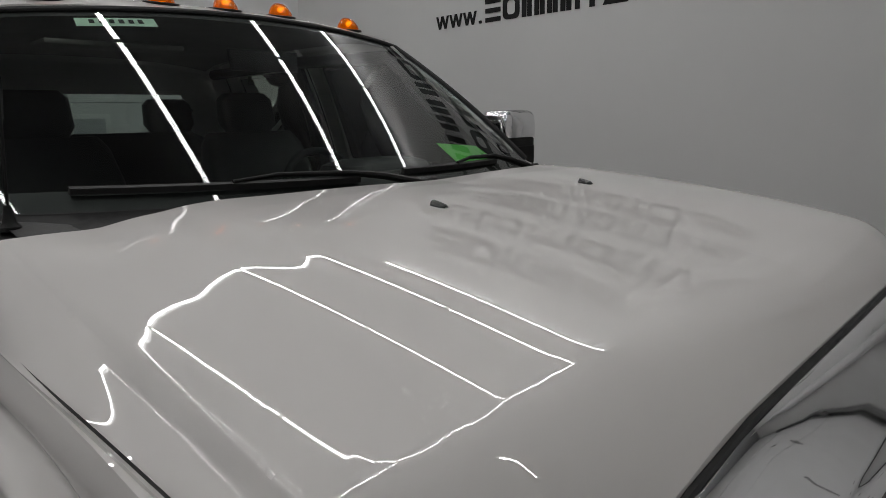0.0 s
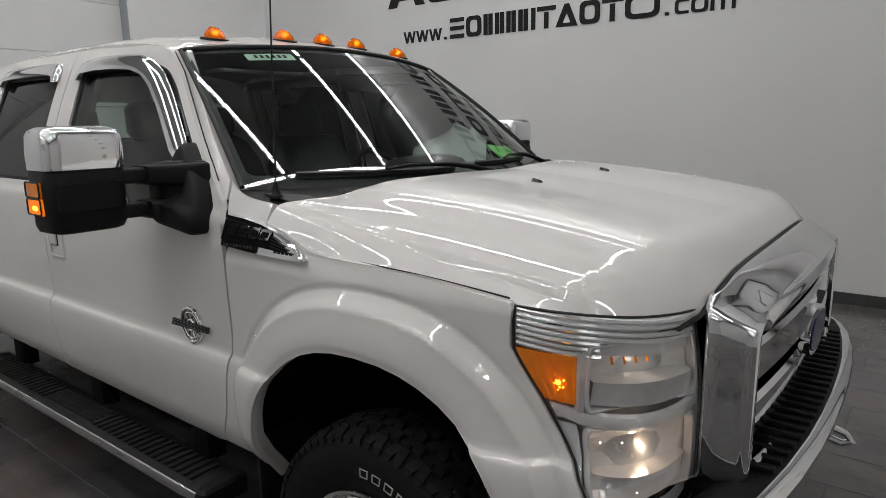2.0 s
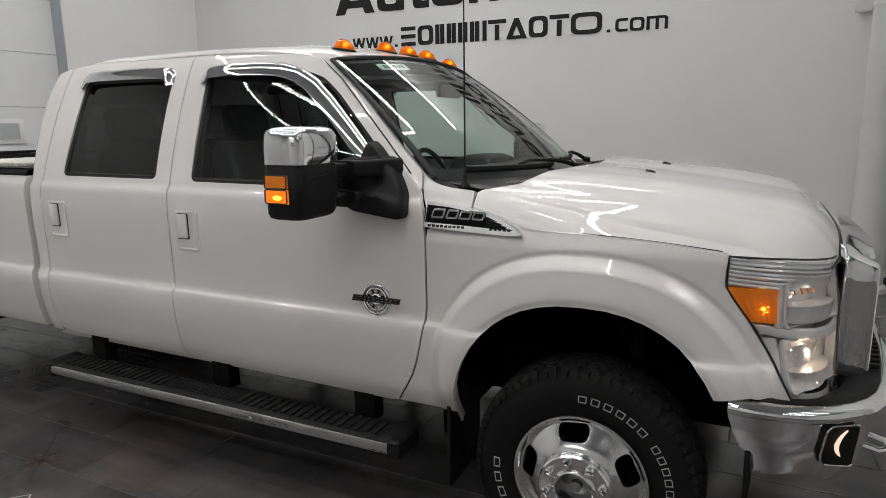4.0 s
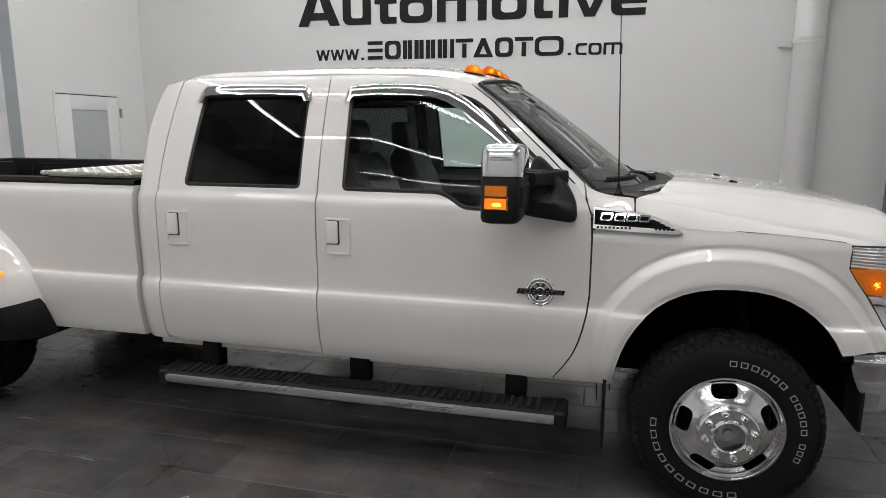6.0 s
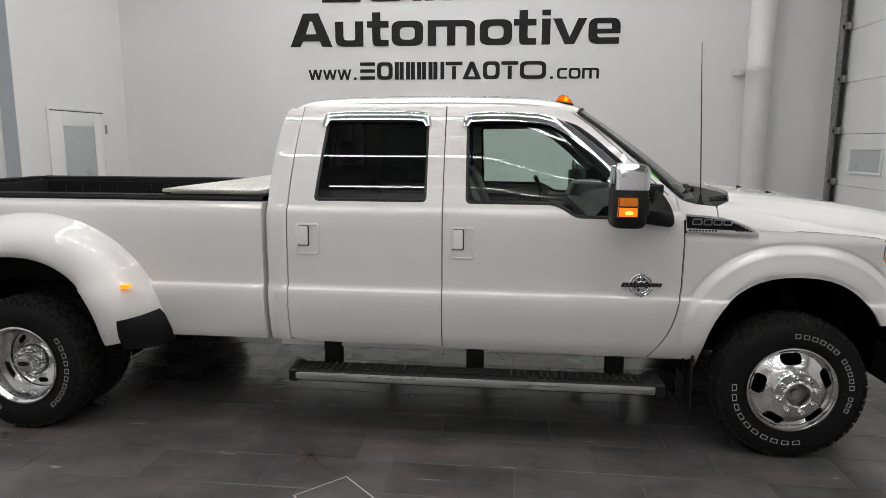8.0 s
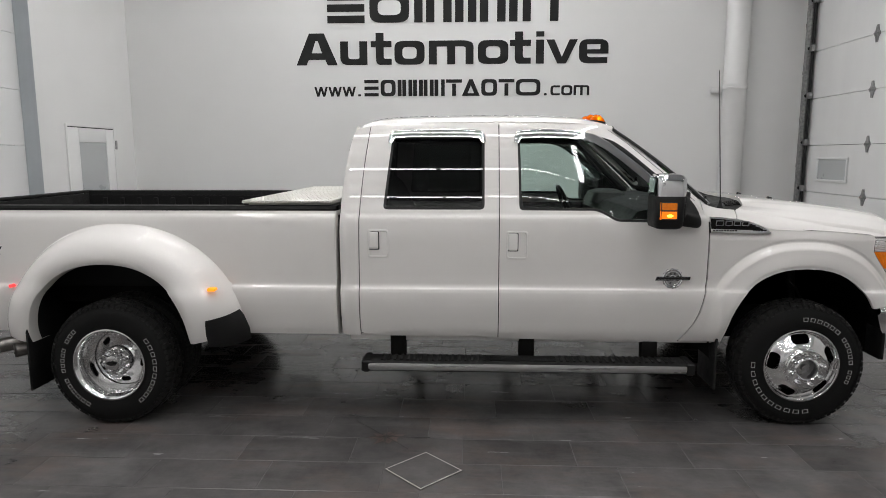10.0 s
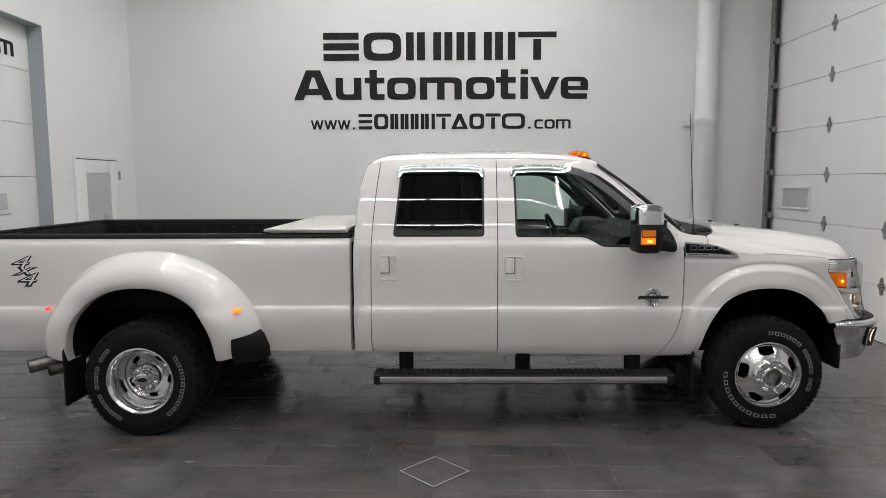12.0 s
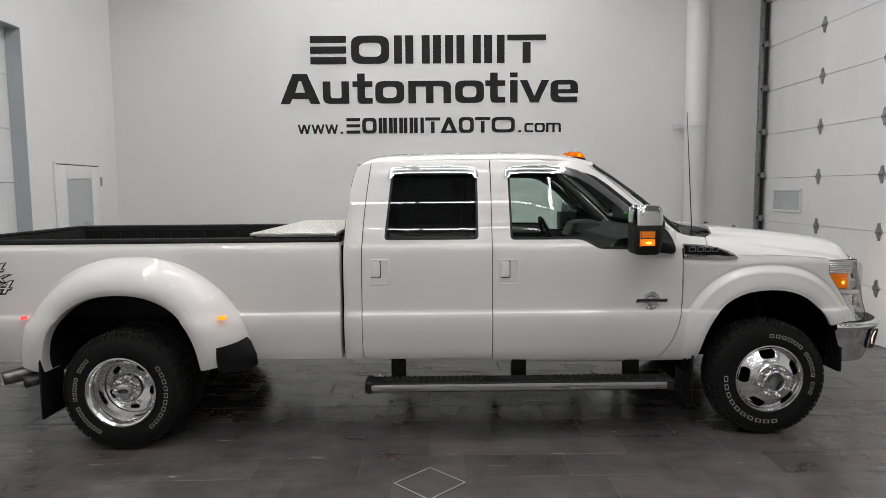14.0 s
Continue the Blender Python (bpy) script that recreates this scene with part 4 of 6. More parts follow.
    prism([(bx + r * c - w * s, bz + r * s + w * c) for r, w in ((0.018, 0.004), (0.018, -0.004), (0.041, -0.011), (0.041, 0.011))], badge_at(0.006), badge_at(0.0095), bm)
part("badge_spider", bm, CHROME, badge)
for r, w in ((0.058, 0.006), (0.044, 0.0035), (0.018, 0.006)):
    part("badge_ring", tube([badge_at(0.007)(bx + r * math.cos(2 * math.pi * k / 40), bz + r * math.sin(2 * math.pi * k / 40)) for k in range(40)], w, 8, closed=True), CHROME, badge)
part("badge_bar", prism([(bx - 0.108, bz - 0.013), (bx + 0.104, bz - 0.009), (bx + 0.110, bz + 0.012), (bx - 0.098, bz + 0.012)], badge_at(0.010), badge_at(0.017)), GLOSS_BLACK, badge)
bm = bmesh.new()
for k in range(10):
    x = bx - 0.092 + k * 0.0195
    prism([(x, bz - 0.006), (x + 0.010, bz - 0.006), (x + 0.012, bz - 0.003), (x + 0.001, bz - 0.003)], badge_at(0.016), badge_at(0.0185), bm)
    prism([(x + 0.002, bz + 0.005), (x + 0.012, bz + 0.005), (x + 0.013, bz + 0.008), (x + 0.003, bz + 0.008)], badge_at(0.016), badge_at(0.0185), bm)
tiny(part("badge_inscription", bm, CHROME, badge))

# wing badge: black fairing with a chrome edge and marks
fair = [(-0.605, 1.243), (-0.605, 1.332), (-0.52, 1.327), (-0.43, 1.316), (-0.36, 1.299), (-0.30, 1.277), (-0.262, 1.256), (-0.235, 1.233), (-0.30, 1.230), (-0.45, 1.234)]


def fair_at(d):
    return lambda x, z: (x, -(side_y(x, min(z, 1.26)) - 0.035 * ramp(1.25, 1.36, z)) - d, z)


fairing = part("wing_badge", prism(fair, fair_at(-0.03), fair_at(0.010)), CHROME, front_wing, "black and chrome model badge")
inner = [(-0.600, 1.262), (-0.600, 1.321), (-0.52, 1.316), (-0.435, 1.304), (-0.37, 1.288), (-0.315, 1.268), (-0.282, 1.250), (-0.32, 1.251), (-0.45, 1.257)]
part("badge_field", prism(inner, fair_at(0.0), fair_at(0.013)), DARK, fairing)
bm = bmesh.new()
for k, (a, w) in enumerate(((0, 0.05), (0.058, 0.045), (0.108, 0.045), (0.158, 0.045))):
    x = -0.578 + a
    ring = rounded([(x, 1.277), (x + w, 1.277), (x + w + 0.006, 1.311 - 0.03 * a), (x + 0.006, 1.311 - 0.03 * a)], 0.006, 2)
    prism(ring, fair_at(0.012), fair_at(0.016), bm)
tiny(part("badge_inscription", bm, CHROME, fairing))
bm = bmesh.new()
for k, (a, w) in enumerate(((0, 0.05), (0.058, 0.045), (0.108, 0.045), (0.158, 0.045))):
    x = -0.578 + a + 0.006
    prism(rounded([(x, 1.284), (x + w - 0.012, 1.284), (x + w - 0.008, 1.304 - 0.03 * a), (x + 0.006, 1.304 - 0.03 * a)], 0.004, 2), fair_at(0.012), fair_at(0.0168), bm)
tiny(part("badge_mark_fill", bm, DARK, fairing))
bm = bmesh.new()
for k in range(14):
    x = -0.59 + k * 0.0165 + (0.09 if k > 8 else 0)
    prism([(x, 1.245), (x + 0.010, 1.245), (x + 0.010, 1.2535), (x, 1.2535)], fair_at(0.008), fair_at(0.0115), bm)
tiny(part("small_inscription", bm, GLOSS_BLACK, fairing))
bm = bmesh.new()
for k in range(4):
    z = 1.288 - k * 0.009
    prism([(-0.365, z), (-0.33 + k * 0.02, z - 0.012), (-0.33 + k * 0.02, z - 0.009), (-0.365, z + 0.003)], fair_at(0.012), fair_at(0.0145), bm)
part("fairing_inlay", bm, BLACK_TRIM, fairing)

# ---- towing mirror ----
def shell(rows_spec, n=28):
    """A rounded box along z: rows of (z, x0, x1, y0, y1, r)."""
    rows = []
    for z, x0, x1, y0, y1, r in rows_spec:
        pts = rounded([(x0, y0), (x1, y0), (x1, y1), (x0, y1)], r, 6)
        rows.append([(p[0], p[1], z) for p in pts])
    return capped(loft(rows, True))


mirror = part("door_mirror", shell([(1.292, -1.02, -0.90, -1.345, -1.16, 0.04), (1.298, -1.035, -0.888, -1.362, -1.145, 0.05), (1.315, -1.04, -0.878, -1.368, -1.14, 0.05),
                                   (1.47, -1.04, -0.872, -1.370, -1.135, 0.05), (1.478, -1.036, -0.876, -1.366, -1.139, 0.05)]), BLACK_TRIM, front_door, "black towing mirror with a chrome cap")
part("mirror_cap", shell([(1.480, -1.038, -0.872, -1.370, -1.137, 0.04), (1.53, -1.038, -0.868, -1.372, -1.134, 0.045), (1.578, -1.036, -0.872, -1.368, -1.137, 0.045),
                          (1.592, -1.030, -0.880, -1.360, -1.144, 0.042), (1.601, -1.016, -0.895, -1.346, -1.158, 0.04), (1.605, -0.995, -0.915, -1.325, -1.18, 0.03)]), CHROME, mirror, "chrome mirror cap")
part("mirror_waist", shell([(1.36, -0.99, -0.867, -1.352, -1.15, 0.03), (1.44, -0.99, -0.865, -1.352, -1.15, 0.03)]), BLACK_TRIM, mirror)
# indicator at the front outer corner
for z0, z1, m in ((1.350, 1.398, INDICATOR_LIT), (1.402, 1.446, AMBER)):
    part("indicator", shell([(z0, -1.02, -0.925, -1.376, -1.30, 0.012), (z1, -1.02, -0.925, -1.377, -1.30, 0.012)]), m, mirror, "amber indicator lens")
bm = bmesh.new()
bmesh.ops.create_icosphere(bm, subdivisions=3, radius=1.0, matrix=Matrix.Translation((-0.968, -1.3755, 1.371)) @ Matrix.Diagonal((0.019, 0.004, 0.008, 1)))
part("indicator_bulb", bm, AMBER_BULB, mirror, "lit amber bulb")
for z0, z1 in ((1.352, 1.398), (1.402, 1.446)):
    part("lens_rim", tube([(x, -1.377, z) for x, z in rounded([(-1.018, z0), (-0.927, z0), (-0.927, z1), (-1.018, z1)], 0.008, 3)], 0.0025, 6, closed=True), SEAL_SHADE, mirror)
for z0, z1 in ((1.318, 1.362), (1.425, 1.472)):
    bm = bmesh.new()
    rows = []
    for y, xa, xb, zz in ((-1.20, -0.955, -0.885, 0.0), (-1.10, -0.945, -0.88, 0.0), (-1.06, -0.94, -0.87, 0.002)):
        rows.append([(p[0], y, p[1] + zz) for p in rounded([(xa, z0), (xb, z0), (xb, z1), (xa, z1)], 0.012)])
    part("mirror_arm", capped(loft(rows, True)), BLACK_TRIM, mirror)
    rows = []
    for y, xa, xb, g in ((-1.085, -0.95, -0.85, 0.006), (-1.02, -0.95, -0.80, 0.008), (-0.985, -0.94, -0.74, 0.012), (-0.955, -0.93, -0.72, 0.014)):
        rows.append([(p[0], y, p[1]) for p in rounded([(xa, z0 - g), (xb, z0 - g), (xb, z1 + g), (xa, z1 + g)], 0.014)])
    part("arm_socket", capped(loft(rows, True)), BLACK_TRIM, mirror)
rows = []
for y, xa, xb, za, zb in ((-1.045, -0.935, -0.86, 1.315, 1.475), (-1.03, -0.94, -0.83, 1.305, 1.485), (-0.985, -0.935, -0.77, 1.295, 1.49), (-0.945, -0.93, -0.73, 1.29, 1.49)):
    rows.append([(p[0], y, p[1]) for p in rounded([(xa, za), (xb, za), (xb - 0.02, zb), (xa, zb)], 0.02)])
part("mirror_foot", capped(loft(rows, True)), BLACK_TRIM, mirror)
base_line = rounded([(-0.875, 1.545), (-0.845, 1.545), (-0.722, 1.43), (-0.678, 1.35), (-0.672, 1.262), (-0.90, 1.290), (-0.935, 1.32)], 0.04, 6)
bx0, bz0 = -0.80, 1.37
rows = []
for s, d in ((1.0, 0.0), (1.0, 0.030), (0.98, 0.046), (0.93, 0.056), (0.82, 0.062), (0.55, 0.066), (0.2, 0.067)):
    rows.append([(bx0 + (x - bx0) * s, -side_y(x, z) - d, bz0 + (z - bz0) * s) for x, z in base_line])
part("mirror_base", capped(loft(rows, True)), BLACK_TRIM, mirror)

# ---- running board ----
board = part("running_board", loft([[(x, y, z) for y, z in ((-0.93, 0.375), (-0.93, 0.41), (-1.00, 0.418), (-1.085, 0.414), (-1.10, 0.405), (-1.10, 0.36), (-1.08, 0.345), (-0.95, 0.35))] for x in (-2.74, -0.73)], True), BLACK_TRIM, truck, "black running board with a bright edge strip")
part("edge_strip", loft([[(x, y, z) for y, z in ((-1.094, 0.405), (-1.105, 0.401), (-1.109, 0.385), (-1.105, 0.364), (-1.094, 0.354))] for x in (-2.735, -1.7, -0.735)]), BRUSHED, board, "brushed aluminium edge strip")
for x in (-2.77, -0.73):
    bm = shell([(0.343, x, x + 0.04, -1.10, -0.935, 0.02), (0.352, x - 0.012, x + 0.05, -1.108, -0.928, 0.025), (0.41, x - 0.012, x + 0.05, -1.108, -0.928, 0.025), (0.421, x, x + 0.04, -1.098, -0.936, 0.02)])
    part("board_end", bm, BLACK_TRIM, board)
for a, b in ((-2.66, -1.98), (-1.52, -0.79)):
    k = a
    while k < b:
        bm = boxed(k, k + 0.020, -1.078, -0.965, 0.4145, 0.4245, 0.003, 1)
        part("grip_rib", bm, TREAD, board)
        k += 0.041
for k in range(5):
    part("step_pad", boxed(-1.96, -1.54, -1.07 + 0.022 * k, -1.056 + 0.022 * k, 0.4145, 0.4215, 0.002, 1), LINER, board)
for x in (-2.56, -1.72, -0.93):
    bm = boxed(x - 0.05, x + 0.05, -0.955, -0.88, 0.40, 0.56, 0.006)
    box(bm, x - 0.05, x + 0.05, -0.94, -0.6, 0.50, 0.60, 0.006)
    part("board_bracket", bm, DARK, board)

# ---- roof, screen, cowl ----
def roof_at(x, s):
    edge = 0.765 - 0.03 * ramp(-1.6, -1.1, x) - 0.02 * ramp(-2.75, -2.9, x)
    y = s * edge
    zr = ROOFZ(x) + 0.012
    rise = 0.058 * (1 - abs(s) ** 2.6) - 0.016 * ramp(0.9, 1.0, abs(s))
    return (x, y, zr + rise)


front_edge = [(-1.172 + 0.081 * (1 - s * s), s) for s in np.linspace(-1, 1, 25)]
back = [(-2.845 - 0.03 * (1 - s * s), s) for s in np.linspace(1, -1, 25)]
roof = sheet("roof", front_edge + back, lambda x, s: roof_at(x, s), PAINT, truck, step=(0.05, 0.06), rim=(0, 0, -0.02))
# back wall of the cab
bm = loft([[(back_edge(z) - 0.01 - 0.02 * (1 - (s ** 2)), s * (side_y(-2.9, z) - 0.045), z) for s in np.linspace(-1, 1, 17)] for z in (0.56, 1.36)])
loft([[(back_edge(z) - 0.01 - 0.02 * (1 - s * s), s * (side_y(-2.9, z) - 0.045), z) for s in np.linspace(-1, 1, 17)] for z in (1.74, 1.8, 1.87, 1.9)], bm=bm)
for sg in (-1, 1):
    loft([[(back_edge(z) - 0.01 - 0.02 * (1 - (s / 0.9) ** 2) * 0.6, sg * s * (side_y(-2.9, z) - 0.045) / 0.9 * 0.9, z) for s in np.linspace(0.72, 1, 5)] for z in (1.36, 1.5, 1.65, 1.74)], bm=bm)
cab_back = part("cab_back", bm, PAINT, truck)
w = part("rear_screen", loft([[(back_edge(z) - 0.015, s * 0.68, z) for s in np.linspace(-1, 1, 9)] for z in (1.36, 1.55, 1.74)]), BACK_GLASS, cab_back)
w.visible_shadow = False


def screen_at(u, v, off=0.0):
    """The windscreen: u from side to side, v from the cowl up."""
    q = 1 - u * u
    lo = Vector((-0.615 + 0.227 * q, 0.915 * u, 1.418 - 0.016 * q))
    hi = Vector((-1.165 + 0.081 * q, 0.742 * u, 1.872 + 0.045 * q))
    p = lo.lerp(hi, v)
    n = Vector((0.56, 0.28 * u, 0.80)).normalized()
    return tuple(p + n * (0.016 * 4 * v * (1 - v) + off))


screen = sheet("windscreen", [(-1.0, -0.03), (1.0, -0.03), (1.0, 1.0), (-1.0, 1.0)], lambda u, v: screen_at(u, v), SCREEN, truck, step=(0.06, 0.06), label="slightly green curved windscreen")
screen.visible_shadow = False
band = sheet("screen_border", rounded([(-1.0, -0.03), (1.0, -0.03), (1.0, 1.0), (-1.0, 1.0)], 0.04), lambda u, v: screen_at(u, v, -0.004), SEAL_SHADE, screen,
             holes=[rounded([(-0.972, 0.05), (0.972, 0.05), (0.972, 0.965), (-0.972, 0.965)], 0.04)], step=(0.06, 0.06), label="black ceramic border")
part("screen_moulding", tube([screen_at(s * 1.005, v, 0.002) for s, v in [(-1, v) for v in np.linspace(-0.02, 1, 12)] + [(u, 1.005) for u in np.linspace(-0.95, 0.95, 15)] + [(1, v) for v in np.linspace(1, -0.02, 12)]], 0.009, 8), SEAL_SHADE, screen)
sticker = sheet("screen_sticker", [(-0.70, 0.885), (-0.42, 0.885), (-0.42, 0.945), (-0.70, 0.945)], lambda u, v: screen_at(u, v, -0.003), STICKER, screen, step=0.08, label="pale green stock sticker")
bm = bmesh.new()
for k in range(6):
    u = -0.655 + 0.034 * k
    prism([(u, 0.903), (u + 0.018, 0.903), (u + 0.018, 0.93), (u, 0.93)], lambda a, b: screen_at(a, b, -0.002), lambda a, b: screen_at(a, b, -0.001), bm)
part("sticker_inscription", bm, INK, sticker)
sheet("green_tag", [(0.42, 0.05), (0.70, 0.05), (0.66, 0.14), (0.40, 0.18)], lambda u, v: screen_at(u, v, -0.012), GREEN_CARD, screen, step=0.08, label="bright green paper tag")
part("rear_view_mirror", shell([(1.735, -0.99, -0.965, -0.12, 0.12, 0.01), (1.80, -1.0, -0.97, -0.125, 0.125, 0.012)]), BLACK_TRIM, screen)

# cowl between bonnet and screen
def cowl_at(u, v):
    a = Vector(screen_at(u, -0.02, 0.0)) + Vector((-0.012, 0.012 * u, -0.006))
    s = u * 0.935
    hx = rear_x(s)
    h = hood_at(hx, s)
    b = Vector((hx + 0.03, h[1], h[2] - 0.016))
    p = a.lerp(b, v)
    p.z -= 0.014 * math.sin(v * math.pi)
    return tuple(p)


cowl = sheet("cowl", [(-1, 0), (1, 0), (1, 1), (-1, 1)], cowl_at, BLACK_TRIM, truck, step=(0.06, 0.2), label="black plastic cowl")
for u0 in (-0.74, 0.5):
    for k in range(9):
        u = u0 + k * 0.026
        p, q = Vector(cowl_at(u, 0.45)), Vector(cowl_at(u + 0.006, 0.85))
        part("vent_slat", tube([p + Vector((0, 0, 0.003)), q + Vector((0, 0, 0.003))], 0.0035, 6), GLOSS_BLACK, cowl)


def wiper(u0, u1, v1):
    pivot = Vector(cowl_at(u0, 0.4)) + Vector((0, 0, 0.012))
    tip = Vector(screen_at(u1, v1, 0.014))
    knee = Vector(screen_at(u0 + (u1 - u0) * 0.25, 0.03, 0.022))
    arm = part("wiper", tube([pivot, pivot.lerp(knee, 0.6) + Vector((0, 0, 0.006)), knee, knee.lerp(tip, 0.3) + Vector((0, 0, 0.006)), Vector(screen_at(u0 + (u1 - u0) * 0.62, 0.030, 0.018))], [0.012, 0.010, 0.008, 0.006, 0.005], 8), BLACK_TRIM, truck, "black wiper arm and blade")
    part("pivot_cap", capped(lathe([(0.022, -0.012), (0.022, 0.012), (0.012, 0.02)], 14, "z", pivot)), BLACK_TRIM, arm)
    pts = [screen_at(u0 + (u1 - u0) * f, 0.012 + (v1 - 0.012) * f, 0.010) for f in np.linspace(0.22, 1.0, 14)]
    bm = loft([[Vector(p) + Vector((0.007, 0, 0.004)), Vector(p) + Vector((-0.004, 0, 0.009)), Vector(p) + Vector((-0.008, 0, -0.010)), Vector(p) + Vector((0.004, 0, -0.010))] for p in pts], True)
    part("blade", capped(bm), SEAL_SHADE, arm)


wiper(0.10, -0.82, 0.035)
wiper(0.80, 0.08, 0.035)

# aerial on the wing
ab = Vector((-0.505, -0.874, 1.376))
aerial = part("aerial", capped(lathe([(0.02, 0), (0.02, 0.008), (0.013, 0.016), (0.009, 0.035), (0.006, 0.05)], 14, "z", ab)), BLACK_TRIM, truck, "thin black whip aerial")
part("aerial_rod", tube([ab + Vector((0, 0, 0.04)), ab + Vector((-0.015, 0.03, 0.45)), ab + Vector((-0.03, 0.06, 0.86))], [0.0035, 0.003, 0.002], 6), BLACK_TRIM, aerial)

# cab clearance lamps
for y in (-0.55, -0.22, 0.0, 0.22, 0.55):
    x = -1.238 + 0.03 * (1 - (y / 0.6) ** 2)
    z = roof_at(x, y / 0.74)[2]
    lamp = part("clearance_lamp", capped(lathe([(0.056, 0), (0.056, 0.007), (0.052, 0.009)], 20, "z", (0, 0, 0))), BLACK_TRIM, roof)
    lens = bmesh.new()
    rows = []
    for dx, h in ((0.05, 0.004), (0.035, 0.024), (0.01, 0.041), (-0.02, 0.044), (-0.04, 0.03), (-0.05, 0.006)):
        w = 0.038 * math.sqrt(max(1 - (dx / 0.053) ** 2, 0.05))
        rows.append([(dx, w * math.cos(a), 0.008 + h * math.sin(a)) for a in np.linspace(0, math.pi, 11)])
    part("lamp_lens", capped(loft(rows)), ROOF_AMBER, lamp, "amber lens")
    bulb = bmesh.new()
    bmesh.ops.create_icosphere(bulb, subdivisions=2, radius=0.010, matrix=Matrix.Translation((0.004, 0, 0.024)))
    part("lamp_bulb", bulb, AMBER_BULB, lamp)
    lamp.location = (x, y, z - 0.006)
    lamp.rotation_euler = (0, 0.16, 0)

# ---- load box ----
BOX0, BOX1 = -5.70, -2.95
def bed_y(x, z):
    return side_y(min(x, -2.0), min(z, 1.36)) - 0.012 - 0.03 * ramp(-5.5, -5.75, x)


fx, fz = -4.375, 0.52
hole = []
for k in range(25):
    a = math.pi * k / 24
    c, s = math.cos(a), math.sin(a)
    hole.append((fx + (0.53 if c > 0 else 0.66) * math.copysign(abs(c) ** 0.9, c), fz + 0.56 * abs(s) ** 0.9))
bed_outline = ([(BOX1, z) for z in np.linspace(0.552, 1.362, 16)] + [(x, 1.362) for x in np.linspace(-3.1, BOX0 + 0.02, 40)]
               + [(BOX0, 1.2), (BOX0, 0.9), (BOX0 + 0.01, 0.70), (BOX0 + 0.06, 0.56), (BOX0 + 0.3, 0.552)] + [(-5.1, 0.552)] + [(hole[-1][0], 0.552)] + [p for p in reversed(hole) if p[1] > 0.56] + [(hole[0][0], 0.552)])
bed_side = sheet("bed_side", bed_outline, on_side(bed_y), PAINT, truck, step=(0.07, 0.011), rim=IN)
part("bed_front_edge", loft([[(BOX1 + dx, -bed_y(BOX1, z) + dy, z) for z in np.linspace(0.552, 1.362, 16)] for dx, dy in ((0, 0), (0.004, 0.03), (0.004, 0.3))]), PAINT, bed_side)
# dark gap behind the cab
part("cab_gap", boxed(BOX1 + 0.004, -2.925, -0.9, 0.9, 0.62, 1.33), DARK, truck)
# black rail cap
rail = part("rail_cap", loft([[(x, -y, z) for y, z in ((0.965, 1.355), (0.968, 1.374), (0.955, 1.392), (0.90, 1.396), (0.855, 1.388), (0.85, 1.35))] for x in np.linspace(BOX0, BOX1, 30)]), LINER, bed_side, "black plastic bed rail cap")


# swollen rear wing over the twin wheels
def fat(theta):
    """Outer and inner edge of the wing at an angle round the wheel."""
    c, s = math.cos(theta), max(math.sin(theta), 0.0)
    p = 2 / 2.25
    inner = (fx + 0.51 * math.copysign(abs(c) ** p, c), 0.525 + 0.515 * s ** p)
    wide = 0.81 if c > 0 else 0.785
    outer = (fx + 0.02 + wide * math.copysign(abs(c) ** 0.93, c) * (1 - 0.07 * s), 0.60 + 0.685 * s ** 0.98)
    return inner, outer


rows = []
prof = [(0.0, 0.0), (0.04, 0.006), (0.10, 0.042), (0.19, 0.098), (0.31, 0.150), (0.46, 0.190), (0.65, 0.212), (0.8, 0.219), (0.92, 0.214), (0.985, 0.203), (1.0, 0.19), (1.0, 0.12)]
for k in range(49):
    th = math.pi * k / 48
    (ix, iz), (ox, oz) = fat(th)
    low = 0.53
    row = []
    for f, d in prof:
        x, z = ox + (ix - ox) * f, oz + (iz - oz) * f
        z = max(z, low)
        row.append((x, -bed_y(x, min(z, 1.3)) + 0.004 - d, z))
    rows.append(row)
rear_wing = part("rear_wing", loft(rows), PAINT, truck, "swollen white rear wing")
# end plates that close the wing at the bottom
for k, th in ((0, 0.0), (-1, math.pi)):
    row = rows[k]
    bm = bmesh.new()
    vs = [bm.verts.new(p) for p in row] + [bm.verts.new((p[0], -0.98, p[2])) for p in (row[-1], row[0])]
    bm.faces.new(vs)
    part("wing_end", bm, PAINT, rear_wing)
# black stone guard at the foot of the wing
guard = []
for zz, xa, xb in ((0.515, -3.735, -3.535), (0.60, -3.735, -3.53), (0.67, -3.73, -3.56), (0.705, -3.725, -3.585)):
    row = []
    for f in np.linspace(0, 1, 9):
        x = xa + (xb - xa) * f
        dep = 0.213 * math.sqrt(max(1 - f ** 2.1, 0.0)) + 0.012
        row.append((x + 0.01 * (0.64 - zz) * (1 - f), -bed_y(x, zz) - dep, zz + 0.03 * (f - 0.3) * (1 if zz > 0.66 else 0.0)))
    guard.append(row)
part("stone_guard", thick(loft(guard), 0.006), BLACK_TRIM, rear_wing, "black plastic stone guard")
# side markers
def pill(x, z, m, w, name, depth):
    pts = rounded([(x - w, z - 0.0105), (x + w, z - 0.0105), (x + w, z + 0.0105), (x - w, z + 0.0105)], 0.010)
    part(name, prism(pts, lambda a, b: (a, -depth + 0.03, b), lambda a, b: (a, -depth - 0.006, b)), m, rear_wing, name.replace("_", " "))
pill(-3.70, 0.885, AMBER_LIT, 0.025, "amber_marker", 1.165)
pill(-5.085, 0.872, RED_LIT, 0.011, "red_marker", 1.033)
